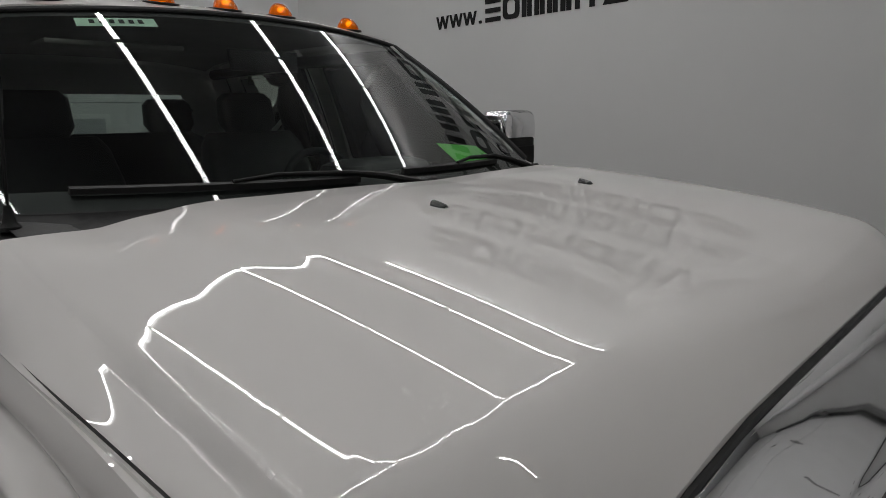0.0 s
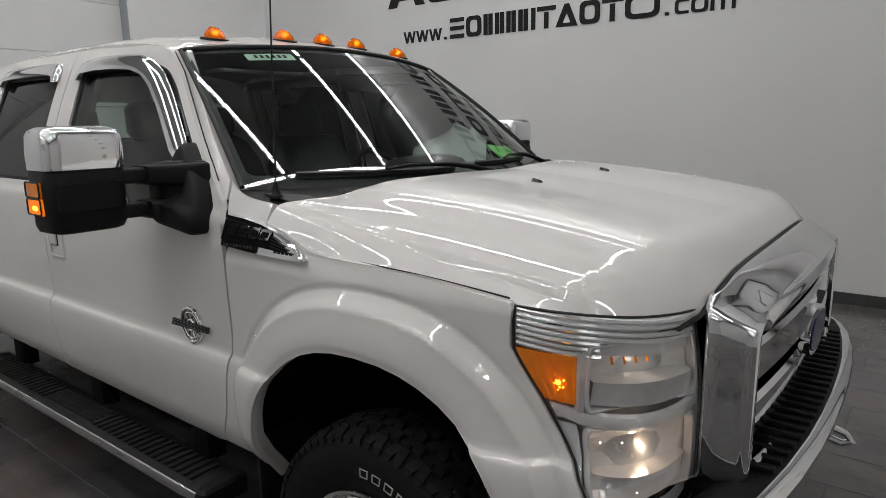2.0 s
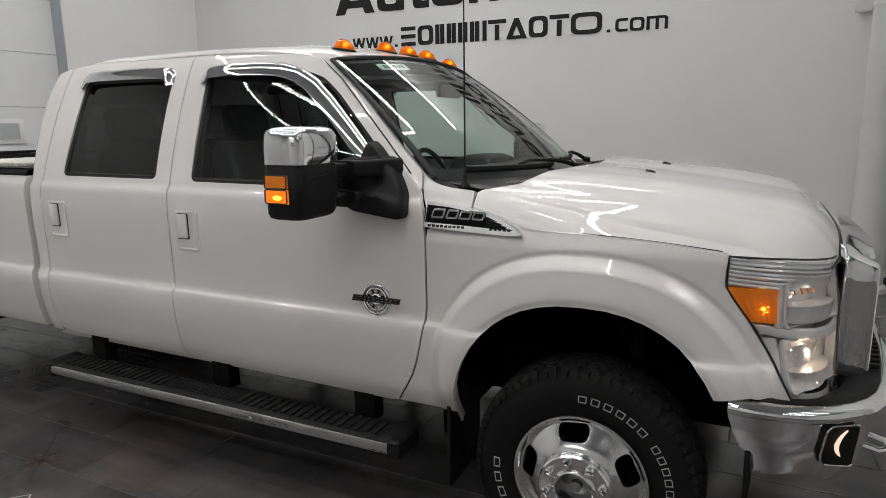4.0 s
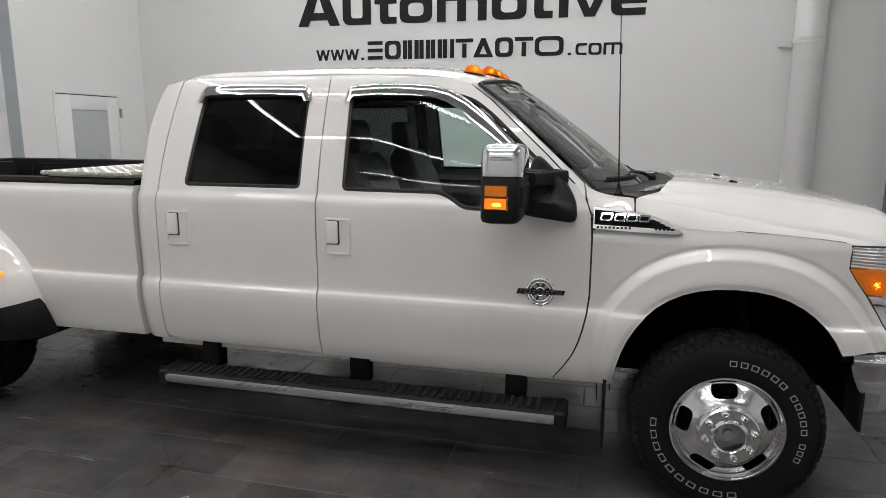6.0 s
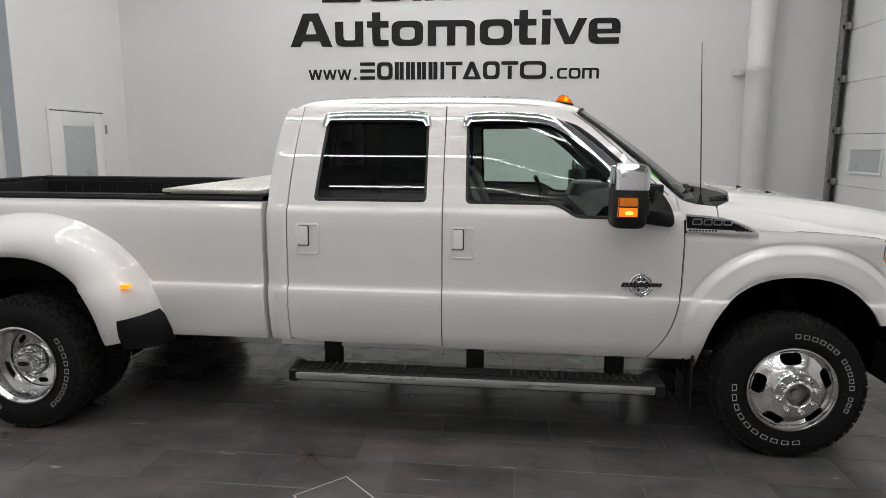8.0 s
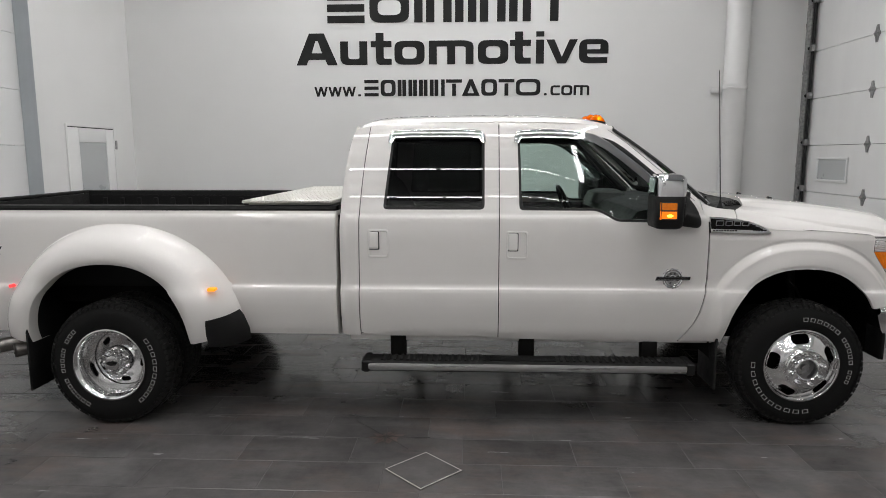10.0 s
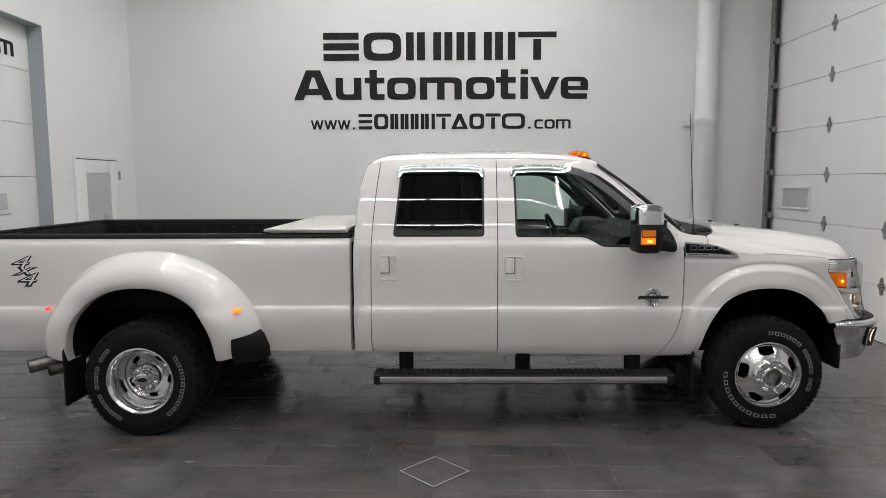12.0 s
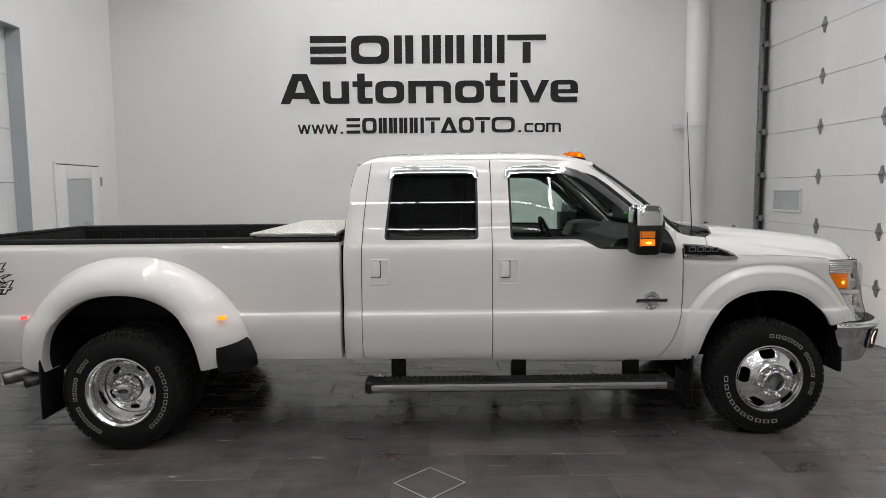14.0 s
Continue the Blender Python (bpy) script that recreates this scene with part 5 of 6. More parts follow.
# mud flaps
part("mud_flap", boxed(-4.905, -4.89, -1.19, -0.72, 0.22, 0.80, 0.004), BLACK_TRIM, rear_wing, "black rubber mud flap")
part("mud_flap", boxed(-0.53, -0.515, -1.0, -0.70, 0.22, 0.62, 0.004), BLACK_TRIM, front_wing, "black rubber mud flap")

# wheel housings
def housing(cx, cz, r, y0, y1, name, rear=1.0):
    def px(a):
        return cx + r * math.cos(a) * (rear if math.cos(a) < 0 else 1.0)
    bm = loft([[(px(a), y, cz + r * math.sin(a)) for a in np.linspace(-0.15, math.pi + 0.15, 25)] for y in (y0, y1)])
    vs = [bm.verts.new((px(a), y1, cz + r * math.sin(a))) for a in np.linspace(-0.15, math.pi + 0.15, 25)]
    bm.faces.new(vs)
    part(name, bm, DARK, truck)
housing(-0.02, 0.5, 0.54, -0.965, -0.45, "wheel_housing")
housing(-4.375, 0.5, 0.58, -0.985, -0.45, "wheel_housing", 1.2)

# bed floor, walls, tailgate
bm = boxed(BOX0 + 0.05, BOX1, -0.84, 0.84, 0.84, 0.86)
box(bm, BOX1 - 0.03, BOX1, -0.86, 0.86, 0.86, 1.385, 0.004)
box(bm, BOX0 + 0.05, BOX1 - 0.03, -0.86, -0.83, 0.86, 1.352)
box(bm, BOX0 + 0.05, BOX1 - 0.03, 0.83, 0.86, 0.86, 1.352)
for sgn in (-1, 1):
    box(bm, -4.85, -3.9, sgn * 0.6, sgn * 0.83, 0.86, 1.08, 0.02)
    for k in range(16):
        box(bm, BOX0 + 0.2 + k * 0.16, BOX0 + 0.24 + k * 0.16, sgn * 0.815, sgn * 0.832, 0.88, 1.33, 0.004, 1)
part("bed_liner", bm, LINER, truck, "black ribbed bed liner")
bm = boxed(BOX0 - 0.005, BOX0 + 0.055, -0.78, 0.78, 0.72, 1.37, 0.012)
tailgate = part("tailgate", bm, PAINT, truck)
part("tailgate_cap", boxed(BOX0 - 0.008, BOX0 + 0.062, -0.84, 0.84, 1.371, 1.396, 0.006), LINER, tailgate, "black plastic cap")
part("tailgate_lining", boxed(BOX0 + 0.056, BOX0 + 0.072, -0.82, 0.82, 0.87, 1.369, 0.004), LINER, tailgate)
part("tail_lamp", shell([(0.86, BOX0 - 0.035, BOX0 + 0.05, -0.975, -0.80, 0.03), (1.24, BOX0 - 0.035, BOX0 + 0.05, -0.965, -0.80, 0.03)]), shader("red_lens", (0.35, 0.01, 0.01), 0.12), truck, "red tail lamp")
bm = loft([[(x, y, z) for x, z in ((-5.80, 0.60), (-5.86, 0.62), (-5.87, 0.76), (-5.84, 0.80), (-5.74, 0.80))] for y in (-0.98, -0.9, 0.9, 0.98)])
part("rear_bumper", thick(bm, 0.006), CHROME, truck, "chrome rear bumper")
# twin exhaust tips
for dx, dz in ((0.0, -0.01), (0.14, -0.03)):
    path = [Vector((x + dx, y, z + dz)) for x, y, z in ((-5.02, -0.88, 0.49), (-5.12, -0.93, 0.482), (-5.19, -0.975, 0.472), (-5.25, -1.02, 0.462))]
    out = (path[-1] - path[-2]).normalized()
    tip = part("exhaust_tip", tube(path, 0.047, 20), SOOTY_STEEL, truck, "dull steel exhaust tip")
    part("exhaust_lip", tube([path[-1] - out * 0.012, path[-1], path[-1] + out * 0.004], [0.047, 0.050, 0.047], 20), SOOTY_STEEL, tip)
    part("exhaust_bore", tube([path[-1] + out * 0.0035, path[-1] + out * 0.006], 0.040, 20), DARK, tip)

# 4x4 decal
def words(text, size, lift0, material, parent, name, shear=0.0, grow=0.0):
    c = bpy.data.curves.new("word", "FONT")
    c.body, c.size, c.align_x, c.shear, c.offset = text, size, "CENTER", shear, grow
    tmp = bpy.data.objects.new("word", c)
    scene.collection.objects.link(tmp)
    bpy.context.view_layer.update()
    me = bpy.data.meshes.new_from_object(tmp.evaluated_get(bpy.context.evaluated_depsgraph_get()))
    bpy.data.objects.remove(tmp)
    for v in me.vertices:
        v.co = lift0(v.co.x, v.co.y)
    me.name = name
    me.materials.append(material)
    ob = new(name, me)
    ob.parent = parent
    return ob
for text, cx, cz, size, wide in (("4", -5.290, 1.162, 0.122, 1.9), ("x", -5.262, 1.114, 0.115, 1.9), ("4", -5.252, 1.036, 0.130, 1.9)):
    words(text, size, lambda u, v: (cx - 0.006 + u * wide, -bed_y(cx, cz + v) - 0.002, cz - 0.004 + v), INK, bed_side, "decal", 0.35, 0.0055)
    words(text, size, lambda u, v: (cx + u * wide, -bed_y(cx, cz + v) - 0.0035, cz + v), PAINT, bed_side, "decal_fill", 0.35, -0.0015)

# ---- headlamp ----
edge_out = smooth_curve([0.74, 0.785, 0.85, 0.93, 1.01, 1.075, 1.115, 1.21], [0.635, 0.612, 0.580, 0.535, 0.484, 0.436, 0.413, 0.415])


def lamp_at(f, z, depth=0.0):
    """The headlamp's face: f from its outer to its inner edge."""
    xo, yo = edge_out(z), -fender_y(min(edge_out(z), 0.6), max(z, 0.62)) + 0.004
    yo = min(yo, -0.945)
    xi, yi = 0.742 - 0.024 * ramp(1.0, 1.2, z), -0.712
    a = f * math.pi / 2
    bulge = math.sin(f * math.pi)
    x = xo + (xi - xo) * math.sin(a) ** 0.92
    y = yo + (yi - yo) * (1 - math.cos(a)) ** 0.9
    x, y = (x * 0.55 + (xo + (xi - xo) * f) * 0.45 + 0.03 * bulge, y * 0.55 + (yo + (yi - yo) * f) * 0.45 - 0.045 * bulge)
    nx, ny = 0.72, -0.69
    return (x - nx * depth, y - ny * depth, z)


ztop = smooth_curve([0, 0.3, 0.7, 1.0], [1.207, 1.206, 1.196, 1.183])
zbot = smooth_curve([0, 0.3, 0.7, 1.0], [0.785, 0.752, 0.742, 0.765])


def lamp_uv(f, g, depth=0.0):
    return lamp_at(f, zbot(f) + (ztop(f) - zbot(f)) * g, depth)


headlamp = sheet("headlamp", [(0.01, 0.01), (0.99, 0.01), (0.99, 0.985), (0.01, 0.985)], lambda f, g: lamp_uv(f, g), LENS, truck, step=(0.06, 0.06), label="clear headlamp with amber side lens")
headlamp.visible_shadow = False
part("lamp_seal", tube([lamp_uv(f, g, 0.006) for f, g in [(0, g) for g in np.linspace(0, 1, 14)] + [(f, 1.0) for f in np.linspace(0.08, 0.95, 12)] + [(1.0, g) for g in np.linspace(1, 0, 10)] + [(f, 0) for f in np.linspace(0.95, 0.08, 10)]], 0.0032, 8, closed=True), SEAL_SHADE, headlamp)
part("lamp_bowl", loft([[lamp_uv(f, g, 0.085 if 0.02 < f < 0.98 else 0.012) for f in (0.005, 0.03, 0.2, 0.4, 0.6, 0.8, 0.97, 0.995)] for g in (0.0, 0.05, 0.25, 0.5, 0.75, 0.95, 1.0)]), CLEAR_TRIM, headlamp)
# ribbed bright strips along the top
for k in range(7):
    g = 0.985 - k * 0.030
    end = 0.97 if k < 4 else 0.40
    start = 0.02
    part("bezel_rib", tube([lamp_uv(f, g - 0.03 * f * (1 if k < 4 else 0.6), 0.016 + 0.004 * (k % 2)) for f in np.linspace(start, end, 12)], 0.0058, 6), SILVER, headlamp)
part("bezel_back", loft([[lamp_uv(f, g, 0.028) for f in np.linspace(0.01, 0.99, 12)] for g in (0.985, 0.90, 0.80)]), SILVER, headlamp)
# amber side lens and the two reflectors, on columns that stand upright
def column(z):
    """Share of the lamp's width at which the side lens ends."""
    want, lo, hi = 0.566 + 0.030 * ramp(1.0, 0.80, z), 0.0, 0.9
    for _ in range(24):
        mid = (lo + hi) / 2
        lo, hi = (mid, hi) if lamp_at(mid, z)[0] < want else (lo, mid)
    return lo


def lamp_col(u, z, depth=0.0):
    c = column(z)
    return lamp_at(c * (1 + u) if u < 0 else c + u * (1 - c), z, depth)


amb = [[lamp_col(u, z, 0.012 + 0.002 * math.sin(u * 34)) for u in np.linspace(-0.96, -0.07, 15)] for z in np.linspace(1.008, 1.112, 10)]
amber = part("side_lens", thick(loft(amb), 0.004), AMBER, headlamp, "amber side lens")
# one bulb, and tiny glowing beads that imitate its glints
bm = bmesh.new()
for k in range(9):
    a = 2.4 * k
    bmesh.ops.create_icosphere(bm, subdivisions=2, radius=0.0058 if k == 0 else 0.0009 + 0.0006 * (k % 3), matrix=Matrix.Translation(lamp_col(-0.42 + 0.045 * k ** 0.5 * math.cos(a), 1.052 + 0.007 * k ** 0.5 * math.sin(a), 0.0085)))
part("side_bulb", bm, AMBER_BULB, headlamp, "amber bulb with glowing beads as glints")


def reflector(u0, u1, z0, z1, corner, deep, name):
    """A bright frame with a bowl of flat facets in it."""
    pts = rounded([(u0, z0), (u1, z0), (u1, z1), (u0, z1)], corner, 6)
    cu, cz = (u0 + u1) / 2, (z0 + z1) / 2
    rows = [[lamp_col(cu + (u - cu) * s, cz + (z - cz) * s, d) for u, z in pts] for s, d in ((1.06, 0.026), (1.06, 0.014), (1.03, 0.010), (0.985, 0.012), (0.97, 0.022), (0.965, 0.045))]
    part(name, loft(rows, True), SILVER, headlamp, "bright bezel")
    nu, nz = 15, 9
    grid = []
    for i in range(nz + 1):
        row = []
        for k in range(nu + 1):
            a, b = -1 + 2 * k / nu, -1 + 2 * i / nz
            bowl = math.sqrt(max(1 - 0.9 * a * a, 0.0)) * math.sqrt(max(1 - 0.9 * b * b, 0.0))
            row.append(lamp_col(cu + a * (u1 - u0) / 2, cz + b * (z1 - z0) / 2, 0.024 + deep * bowl + 0.0016 * ((k * 7 + i * 3) % 5) / 4))
        grid.append(row)
    part("reflector", loft(grid), SILVER, headlamp, "bright faceted reflector", smooth=False)
    return cu, cz


reflector(0.06, 0.95, 0.998, 1.135, 0.045, 0.070, "reflector_frame")
shelf = loft([[lamp_col(u, 1.060 - 0.012 * u, d) for u in np.linspace(0.10, 0.92, 9)] for d in (0.022, 0.03, 0.085)])
part("reflector_shelf", shelf, SILVER, headlamp)
part("shelf_front", loft([[lamp_col(u, z - 0.012 * u, 0.021 + (1.06 - z) * 0.25) for u in np.linspace(0.10, 0.92, 9)] for z in (1.060, 1.03, 1.008)]), CLEAR_TRIM, headlamp)
# short amber bars stand in for reflections in the upper bowl
for k in range(4):
    u = 0.26 + 0.09 * k
    part("amber_glint", tube([lamp_col(u, 1.104, 0.060), lamp_col(u + 0.010, 1.084, 0.055)], 0.003, 6), AMBER, headlamp)
reflector(0.05, 0.93, 0.802, 0.956, 0.055, 0.070, "reflector_frame")
# three small glowing beads imitate glints; the larger sphere is the bulb
bm = bmesh.new()
for u, z, r in ((0.16, 0.925, 0.0035), (0.31, 0.928, 0.003), (0.42, 0.826, 0.002)):
    bmesh.ops.create_icosphere(bm, subdivisions=1, radius=r * 0.6, matrix=Matrix.Translation(lamp_col(u, z, 0.035)))
bmesh.ops.create_icosphere(bm, subdivisions=2, radius=0.0055, matrix=Matrix.Translation(lamp_col(0.5, 0.900, 0.080)))
part("low_beam_bulb", bm, BULB, headlamp, "lit warm bulb with glowing beads as glints")
part("beam_shelf", loft([[lamp_col(u, 0.862 - 0.01 * u, d) for u in np.linspace(0.10, 0.90, 9)] for d in (0.035, 0.09)]), SILVER, headlamp)
part("lamp_divider", loft([[lamp_col(u, 0.979 + dz - 0.006 * math.sin(u * 3), d) for u in np.linspace(-0.85, 0.97, 18)] for dz, d in ((0.018, 0.024), (0.014, 0.013), (0.0, 0.010), (-0.012, 0.013), (-0.016, 0.024))]), SILVER, headlamp)
part("lens_edge", loft([[lamp_col(du, z, d) for z in np.linspace(0.995, 1.125, 8)] for du, d in ((-0.06, 0.02), (-0.05, 0.008), (0.0, 0.006), (0.04, 0.012))]), CLEAR_TRIM, headlamp)
part("lamp_foot", loft([[lamp_at(f, z, 0.03) for f in np.linspace(0.05, 0.97, 10)] for z in (0.765, 0.80)]), SILVER, headlamp)
part("lamp_side", loft([[lamp_col(u, z, 0.018) for u in np.linspace(-0.97, 0.0, 8)] for z in (0.80, 0.85, 0.90, 0.962)]), SILVER, headlamp)

# the lit headlamps throw a warm beam ahead
for sgn in (-1, 1):
    light = bpy.data.lights.new("beam", "SPOT")
    light.energy, light.color, light.spot_size, light.spot_blend, light.shadow_soft_size = 26.0, (1.0, 0.70, 0.46), radians(62), 0.7, 0.03
    beam = new("headlamp_beam", light)
    beam.parent = truck
    beam.matrix_basis = look((0.735, sgn * 0.86, 0.88), (3.0, sgn * 0.90, 0.80))
    light = bpy.data.lights.new("bulb", "POINT")
    light.energy, light.color, light.shadow_soft_size = 0.07, (1.0, 0.74, 0.52), 0.012
    bulb = new("headlamp_bulb", light)
    bulb.parent, bulb.location = truck, (0.66, sgn * 0.835, 0.885)
    # second point light, added to brighten the upper reflector
    light = bpy.data.lights.new("side_bulb", "POINT")
    light.energy, light.color, light.shadow_soft_size = 0.03, (1.0, 0.84, 0.68), 0.012
    bulb = new("headlamp_bulb", light)
    bulb.parent, bulb.location = truck, (0.66, sgn * 0.835, 1.085)

# ---- grille ----
def nose(y):
    return 0.885 - 0.032 * (abs(y) / 0.6) ** 2


def hood_lip(y):
    """The bonnet's front edge at y."""
    a = abs(y)
    pts = sorted((q, p) for p, q in half_front)
    x = float(np.interp(a, [p[0] for p in pts], [p[1] for p in pts]))
    return Vector(hood_at(x, y)) + Vector((0.012, 0, -0.006))


def surround(side):
    """Rows across the chrome surround, from the bottom of one side up to the middle of the top."""
    rows = []
    side_sec = ((0.730, 0.690), (0.740, 0.708), (0.744, 0.714), (0.750, 0.715), (0.775, 0.705), (0.80, 0.694), (0.818, 0.686), (0.826, 0.6835), (0.834, 0.684), (0.841, 0.679), (0.845, 0.669), (0.845, 0.656), (0.840, 0.648), (0.80, 0.644))
    n = len(side_sec) - 1
    for z, cut in ((0.775, 0.025), (0.788, 0.004), (0.80, 0.0), (0.83, 0.0), (0.95, 0.0), (1.05, 0.0), (1.10, 0.0)):
        rows.append([(x - cut, side * y, z) for x, y in side_sec])
    for tip, rear, pull in ((1.118, 1.145, 0.001), (1.132, 1.172, 0.005), (1.143, 1.188, 0.014), (1.150, 1.203, 0.030), (1.153, 1.214, 0.055)):
        rows.append([(x, side * (y - pull * (0.9 + 0.35 * k / n)), rear + (tip - rear) * (x - 0.73) / 0.115 - (0.016 if k > n - 2 else 0.0) - (0.02 if k == n else 0.0)) for k, (x, y) in enumerate(side_sec)])
    for y in (0.60, 0.5, 0.4, 0.3, 0.2, 0.1, 0.0):
        h = hood_lip(side * y)
        tip, ly = nose(y) - 0.01, y if y < 0.55 else 0.53
        fr = ((-0.06, -0.012), (0.0, 0.0), (0.03, 0.003), (0.08, 0.002), (0.30, -0.013), (0.55, -0.034), (0.78, -0.054), (0.85, -0.059), (0.91, -0.060), (0.97, -0.067), (1.0, -0.078), (1.0, -0.090), (0.96, -0.098), (0.62, -0.104))
        rows.append([(h.x + (tip - h.x) * f, side * (y + (ly - y) * min(f, 1)), h.z + d) for f, d in fr])
    return rows


both = surround(-1)
both += surround(1)[-2::-1]
grille = part("grille", loft(both), CHROME, truck, "chrome grille surround with broad side slabs", sharp=50)
for z in (1.045, 0.905):
    rows = []
    for y in np.linspace(-0.625, 0.625, 25):
        x = nose(y) - 0.022
        rows.append([(x - 0.07, y, z - 0.05), (x - 0.01, y, z - 0.05), (x, y, z - 0.04), (x, y, z + 0.04), (x - 0.012, y, z + 0.05), (x - 0.07, y, z + 0.05)])
    part("grille_bar", capped(loft(rows, True)), CHROME, grille)
part("grille_lower_rim", tube([(nose(y) - 0.02, y, 0.79 - 0.03 * (1 - (y / 0.6) ** 2)) for y in np.linspace(-0.6, 0.6, 21)], 0.022, 10), CHROME, grille)
part("grille_backing", boxed(0.735, 0.75, -0.64, 0.64, 0.76, 1.17), DARK, grille)
mesh_bm = bmesh.new()
for z in np.arange(0.80, 1.18, 0.028):
    loft([[(nose(y) - 0.075 + d, y, z + e) for y in np.linspace(-0.64, 0.64, 13)] for d, e in ((0, 0), (0.008, 0.004), (0, 0.008))], bm=mesh_bm)
for y in np.arange(-0.63, 0.64, 0.04):
    box(mesh_bm, nose(y) - 0.08, nose(y) - 0.07, y - 0.003, y + 0.003, 0.79, 1.18)
part("grille_mesh", mesh_bm, GLOSS_BLACK, grille, "black honeycomb mesh")
oval = [(0.155 * math.cos(a), 0.068 * math.sin(a)) for a in np.linspace(0, 2 * math.pi, 33)[:-1]]
part("nose_badge", prism(oval, lambda u, v: (0.84, u, 0.975 + v), lambda u, v: (0.878, u, 0.975 + v)), CHROME, grille, "chrome-rimmed oval badge")
part("badge_field", prism([(u * 0.88, v * 0.82) for u, v in oval], lambda u, v: (0.86, u, 0.975 + v), lambda u, v: (0.8805, u, 0.975 + v)), shader("deep_blue", (0.01, 0.02, 0.08), 0.15), grille)
part("bonnet_edge_seal", tube([Vector(hood_at(x, s)) + Vector((0.002, 0, -0.011)) for x, s in half_front[1:] + [(x, -s) for x, s in reversed(half_front[1:-1])]], 0.0065, 8), SEAL_SHADE, hood)

# ---- front bumper ----
plan = [(0.44, -1.040), (0.50, -1.045), (0.58, -1.043), (0.66, -1.025), (0.73, -0.99), (0.79, -0.94), (0.835, -0.885), (0.868, -0.82), (0.895, -0.72), (0.922, -0.55), (0.942, -0.35), (0.950, -0.18), (0.953, 0.0)]
plan += [(x, -y) for x, y in reversed(plan[:-1])]
sec = [(0.765, -0.062), (0.784, -0.050), (0.790, -0.036), (0.789, -0.020), (0.784, -0.005), (0.775, 0.006), (0.764, 0.012), (0.753, 0.011), (0.745, 0.005), (0.740, -0.006), (0.736, -0.012), (0.726, -0.014), (0.68, -0.020), (0.62, -0.032), (0.56, -0.050), (0.51, -0.070), (0.475, -0.088), (0.458, -0.104), (0.45, -0.125)]


plan_x = smooth_curve([y for x, y in plan[7:-7]], [x for x, y in plan[7:-7]])


def along(i):
    a, b = Vector(plan[max(i - 1, 0)]), Vector(plan[min(i + 1, len(plan) - 1)])
    t = (b - a).normalized()
    return Vector((t.y, -t.x))


rows = []
for i, (x, y) in enumerate(plan):
    n = along(i)
    rise = -0.010 * (abs(y) / 1.04) ** 2
    rows.append([(x + n.x * d + (0.075 * ramp(0.74, 0.50, z) * ramp(0.62, 0.44, x) if x < 0.62 else 0.0), y + n.y * d, z + (rise if z > 0.7 else 0) + (0.03 * ramp(0.75, 1.05, abs(y)) if z < 0.6 else 0)) for z, d in sec])
bumper = part("front_bumper", thick(loft(rows), 0.004), CHROME, truck, "chrome front bumper with a black step pad")
rows = []
for i, (x, y) in enumerate(plan[1:-1], 1):
    n = along(i)
    rise = -0.010 * (abs(y) / 1.04) ** 2
    rows.append([(x + n.x * d, y + n.y * d, z + rise) for z, d in ((0.760, -0.125), (0.780, -0.118), (0.791, -0.09), (0.795, -0.034), (0.788, -0.020))])
part("step_pad", loft(rows), BLACK_TRIM, bumper, "black ribbed step pad")
for k in range(24):
    y = -0.60 + k * 0.052
    part("pad_rib", boxed(plan_x(y) - 0.125, plan_x(y) - 0.030, y - 0.01, y + 0.01, 0.790, 0.805, 0.003, 1), BLACK_TRIM, bumper)
for sgn in (-1, 1):
    pts = rounded([(-0.062, -0.082), (0.05, -0.060), (0.066, -0.03), (0.066, 0.062), (0.05, 0.078), (-0.05, 0.072)], 0.02)
    d = Vector((0.60, sgn * 0.80, 0)).normalized()
    t = Vector((-d.y, d.x, 0)) * -sgn * -1
    c = Vector((0.758, sgn * 0.957, 0.648))
    def on_bumper(depth):
        return lambda u, v: c + t * u + Vector((0, 0, v)) + d * (depth - 0.010 + 0.2 * v)
    part("fog_recess", prism(pts, on_bumper(-0.03), on_bumper(0.004)), BLACK_TRIM, bumper)
    rim = [on_bumper(0.004)(u, v) for u, v in pts]
    part("recess_rim", tube(rim, 0.0035, 6, closed=True), CHROME, bumper)
    # thin glowing shape stands in for the reflection inside the recess
    part("fog_lamp", prism([(0.008 - 0.007 * math.cos(a) + 0.012 * math.cos(2 * a), 0.047 * math.sin(a) + 0.012) for a in np.linspace(0, 2 * math.pi, 17)[:-1]], on_bumper(0.0), on_bumper(0.008)), FOG_GLEAM, bumper, "glowing sliver for the gleam in the fog recess")
    part("tow_hook", tube([(0.84, sgn * 0.45, 0.50), (0.95, sgn * 0.45, 0.47), (0.97, sgn * 0.45, 0.445), (0.94, sgn * 0.45, 0.43), (0.85, sgn * 0.45, 0.45)], 0.014, 8), CHROME, bumper)
part("front_flap", boxed(0.50, 0.515, -1.0, -0.82, 0.43, 0.62, 0.004), BLACK_TRIM, bumper)
part("front_flap", boxed(0.50, 0.515, 0.82, 1.0, 0.40, 0.62, 0.004), BLACK_TRIM, bumper)
part("bumper_gap", box(boxed(0.45, 0.699, -0.90, 0.90, 0.70, 0.775), 0.70, 0.82, -0.74, 0.74, 0.70, 0.775), DARK, truck)

# ---- wheels ----
def tyre_marks(bm, y, r0, r1, spans):
    """Outlined white blocks round the sidewall."""
    for a0, a1, n in spans:
        for k in range(n):
            b0 = a0 + (a1 - a0) * k / n
            b1 = b0 + (a1 - a0) / n * 0.66
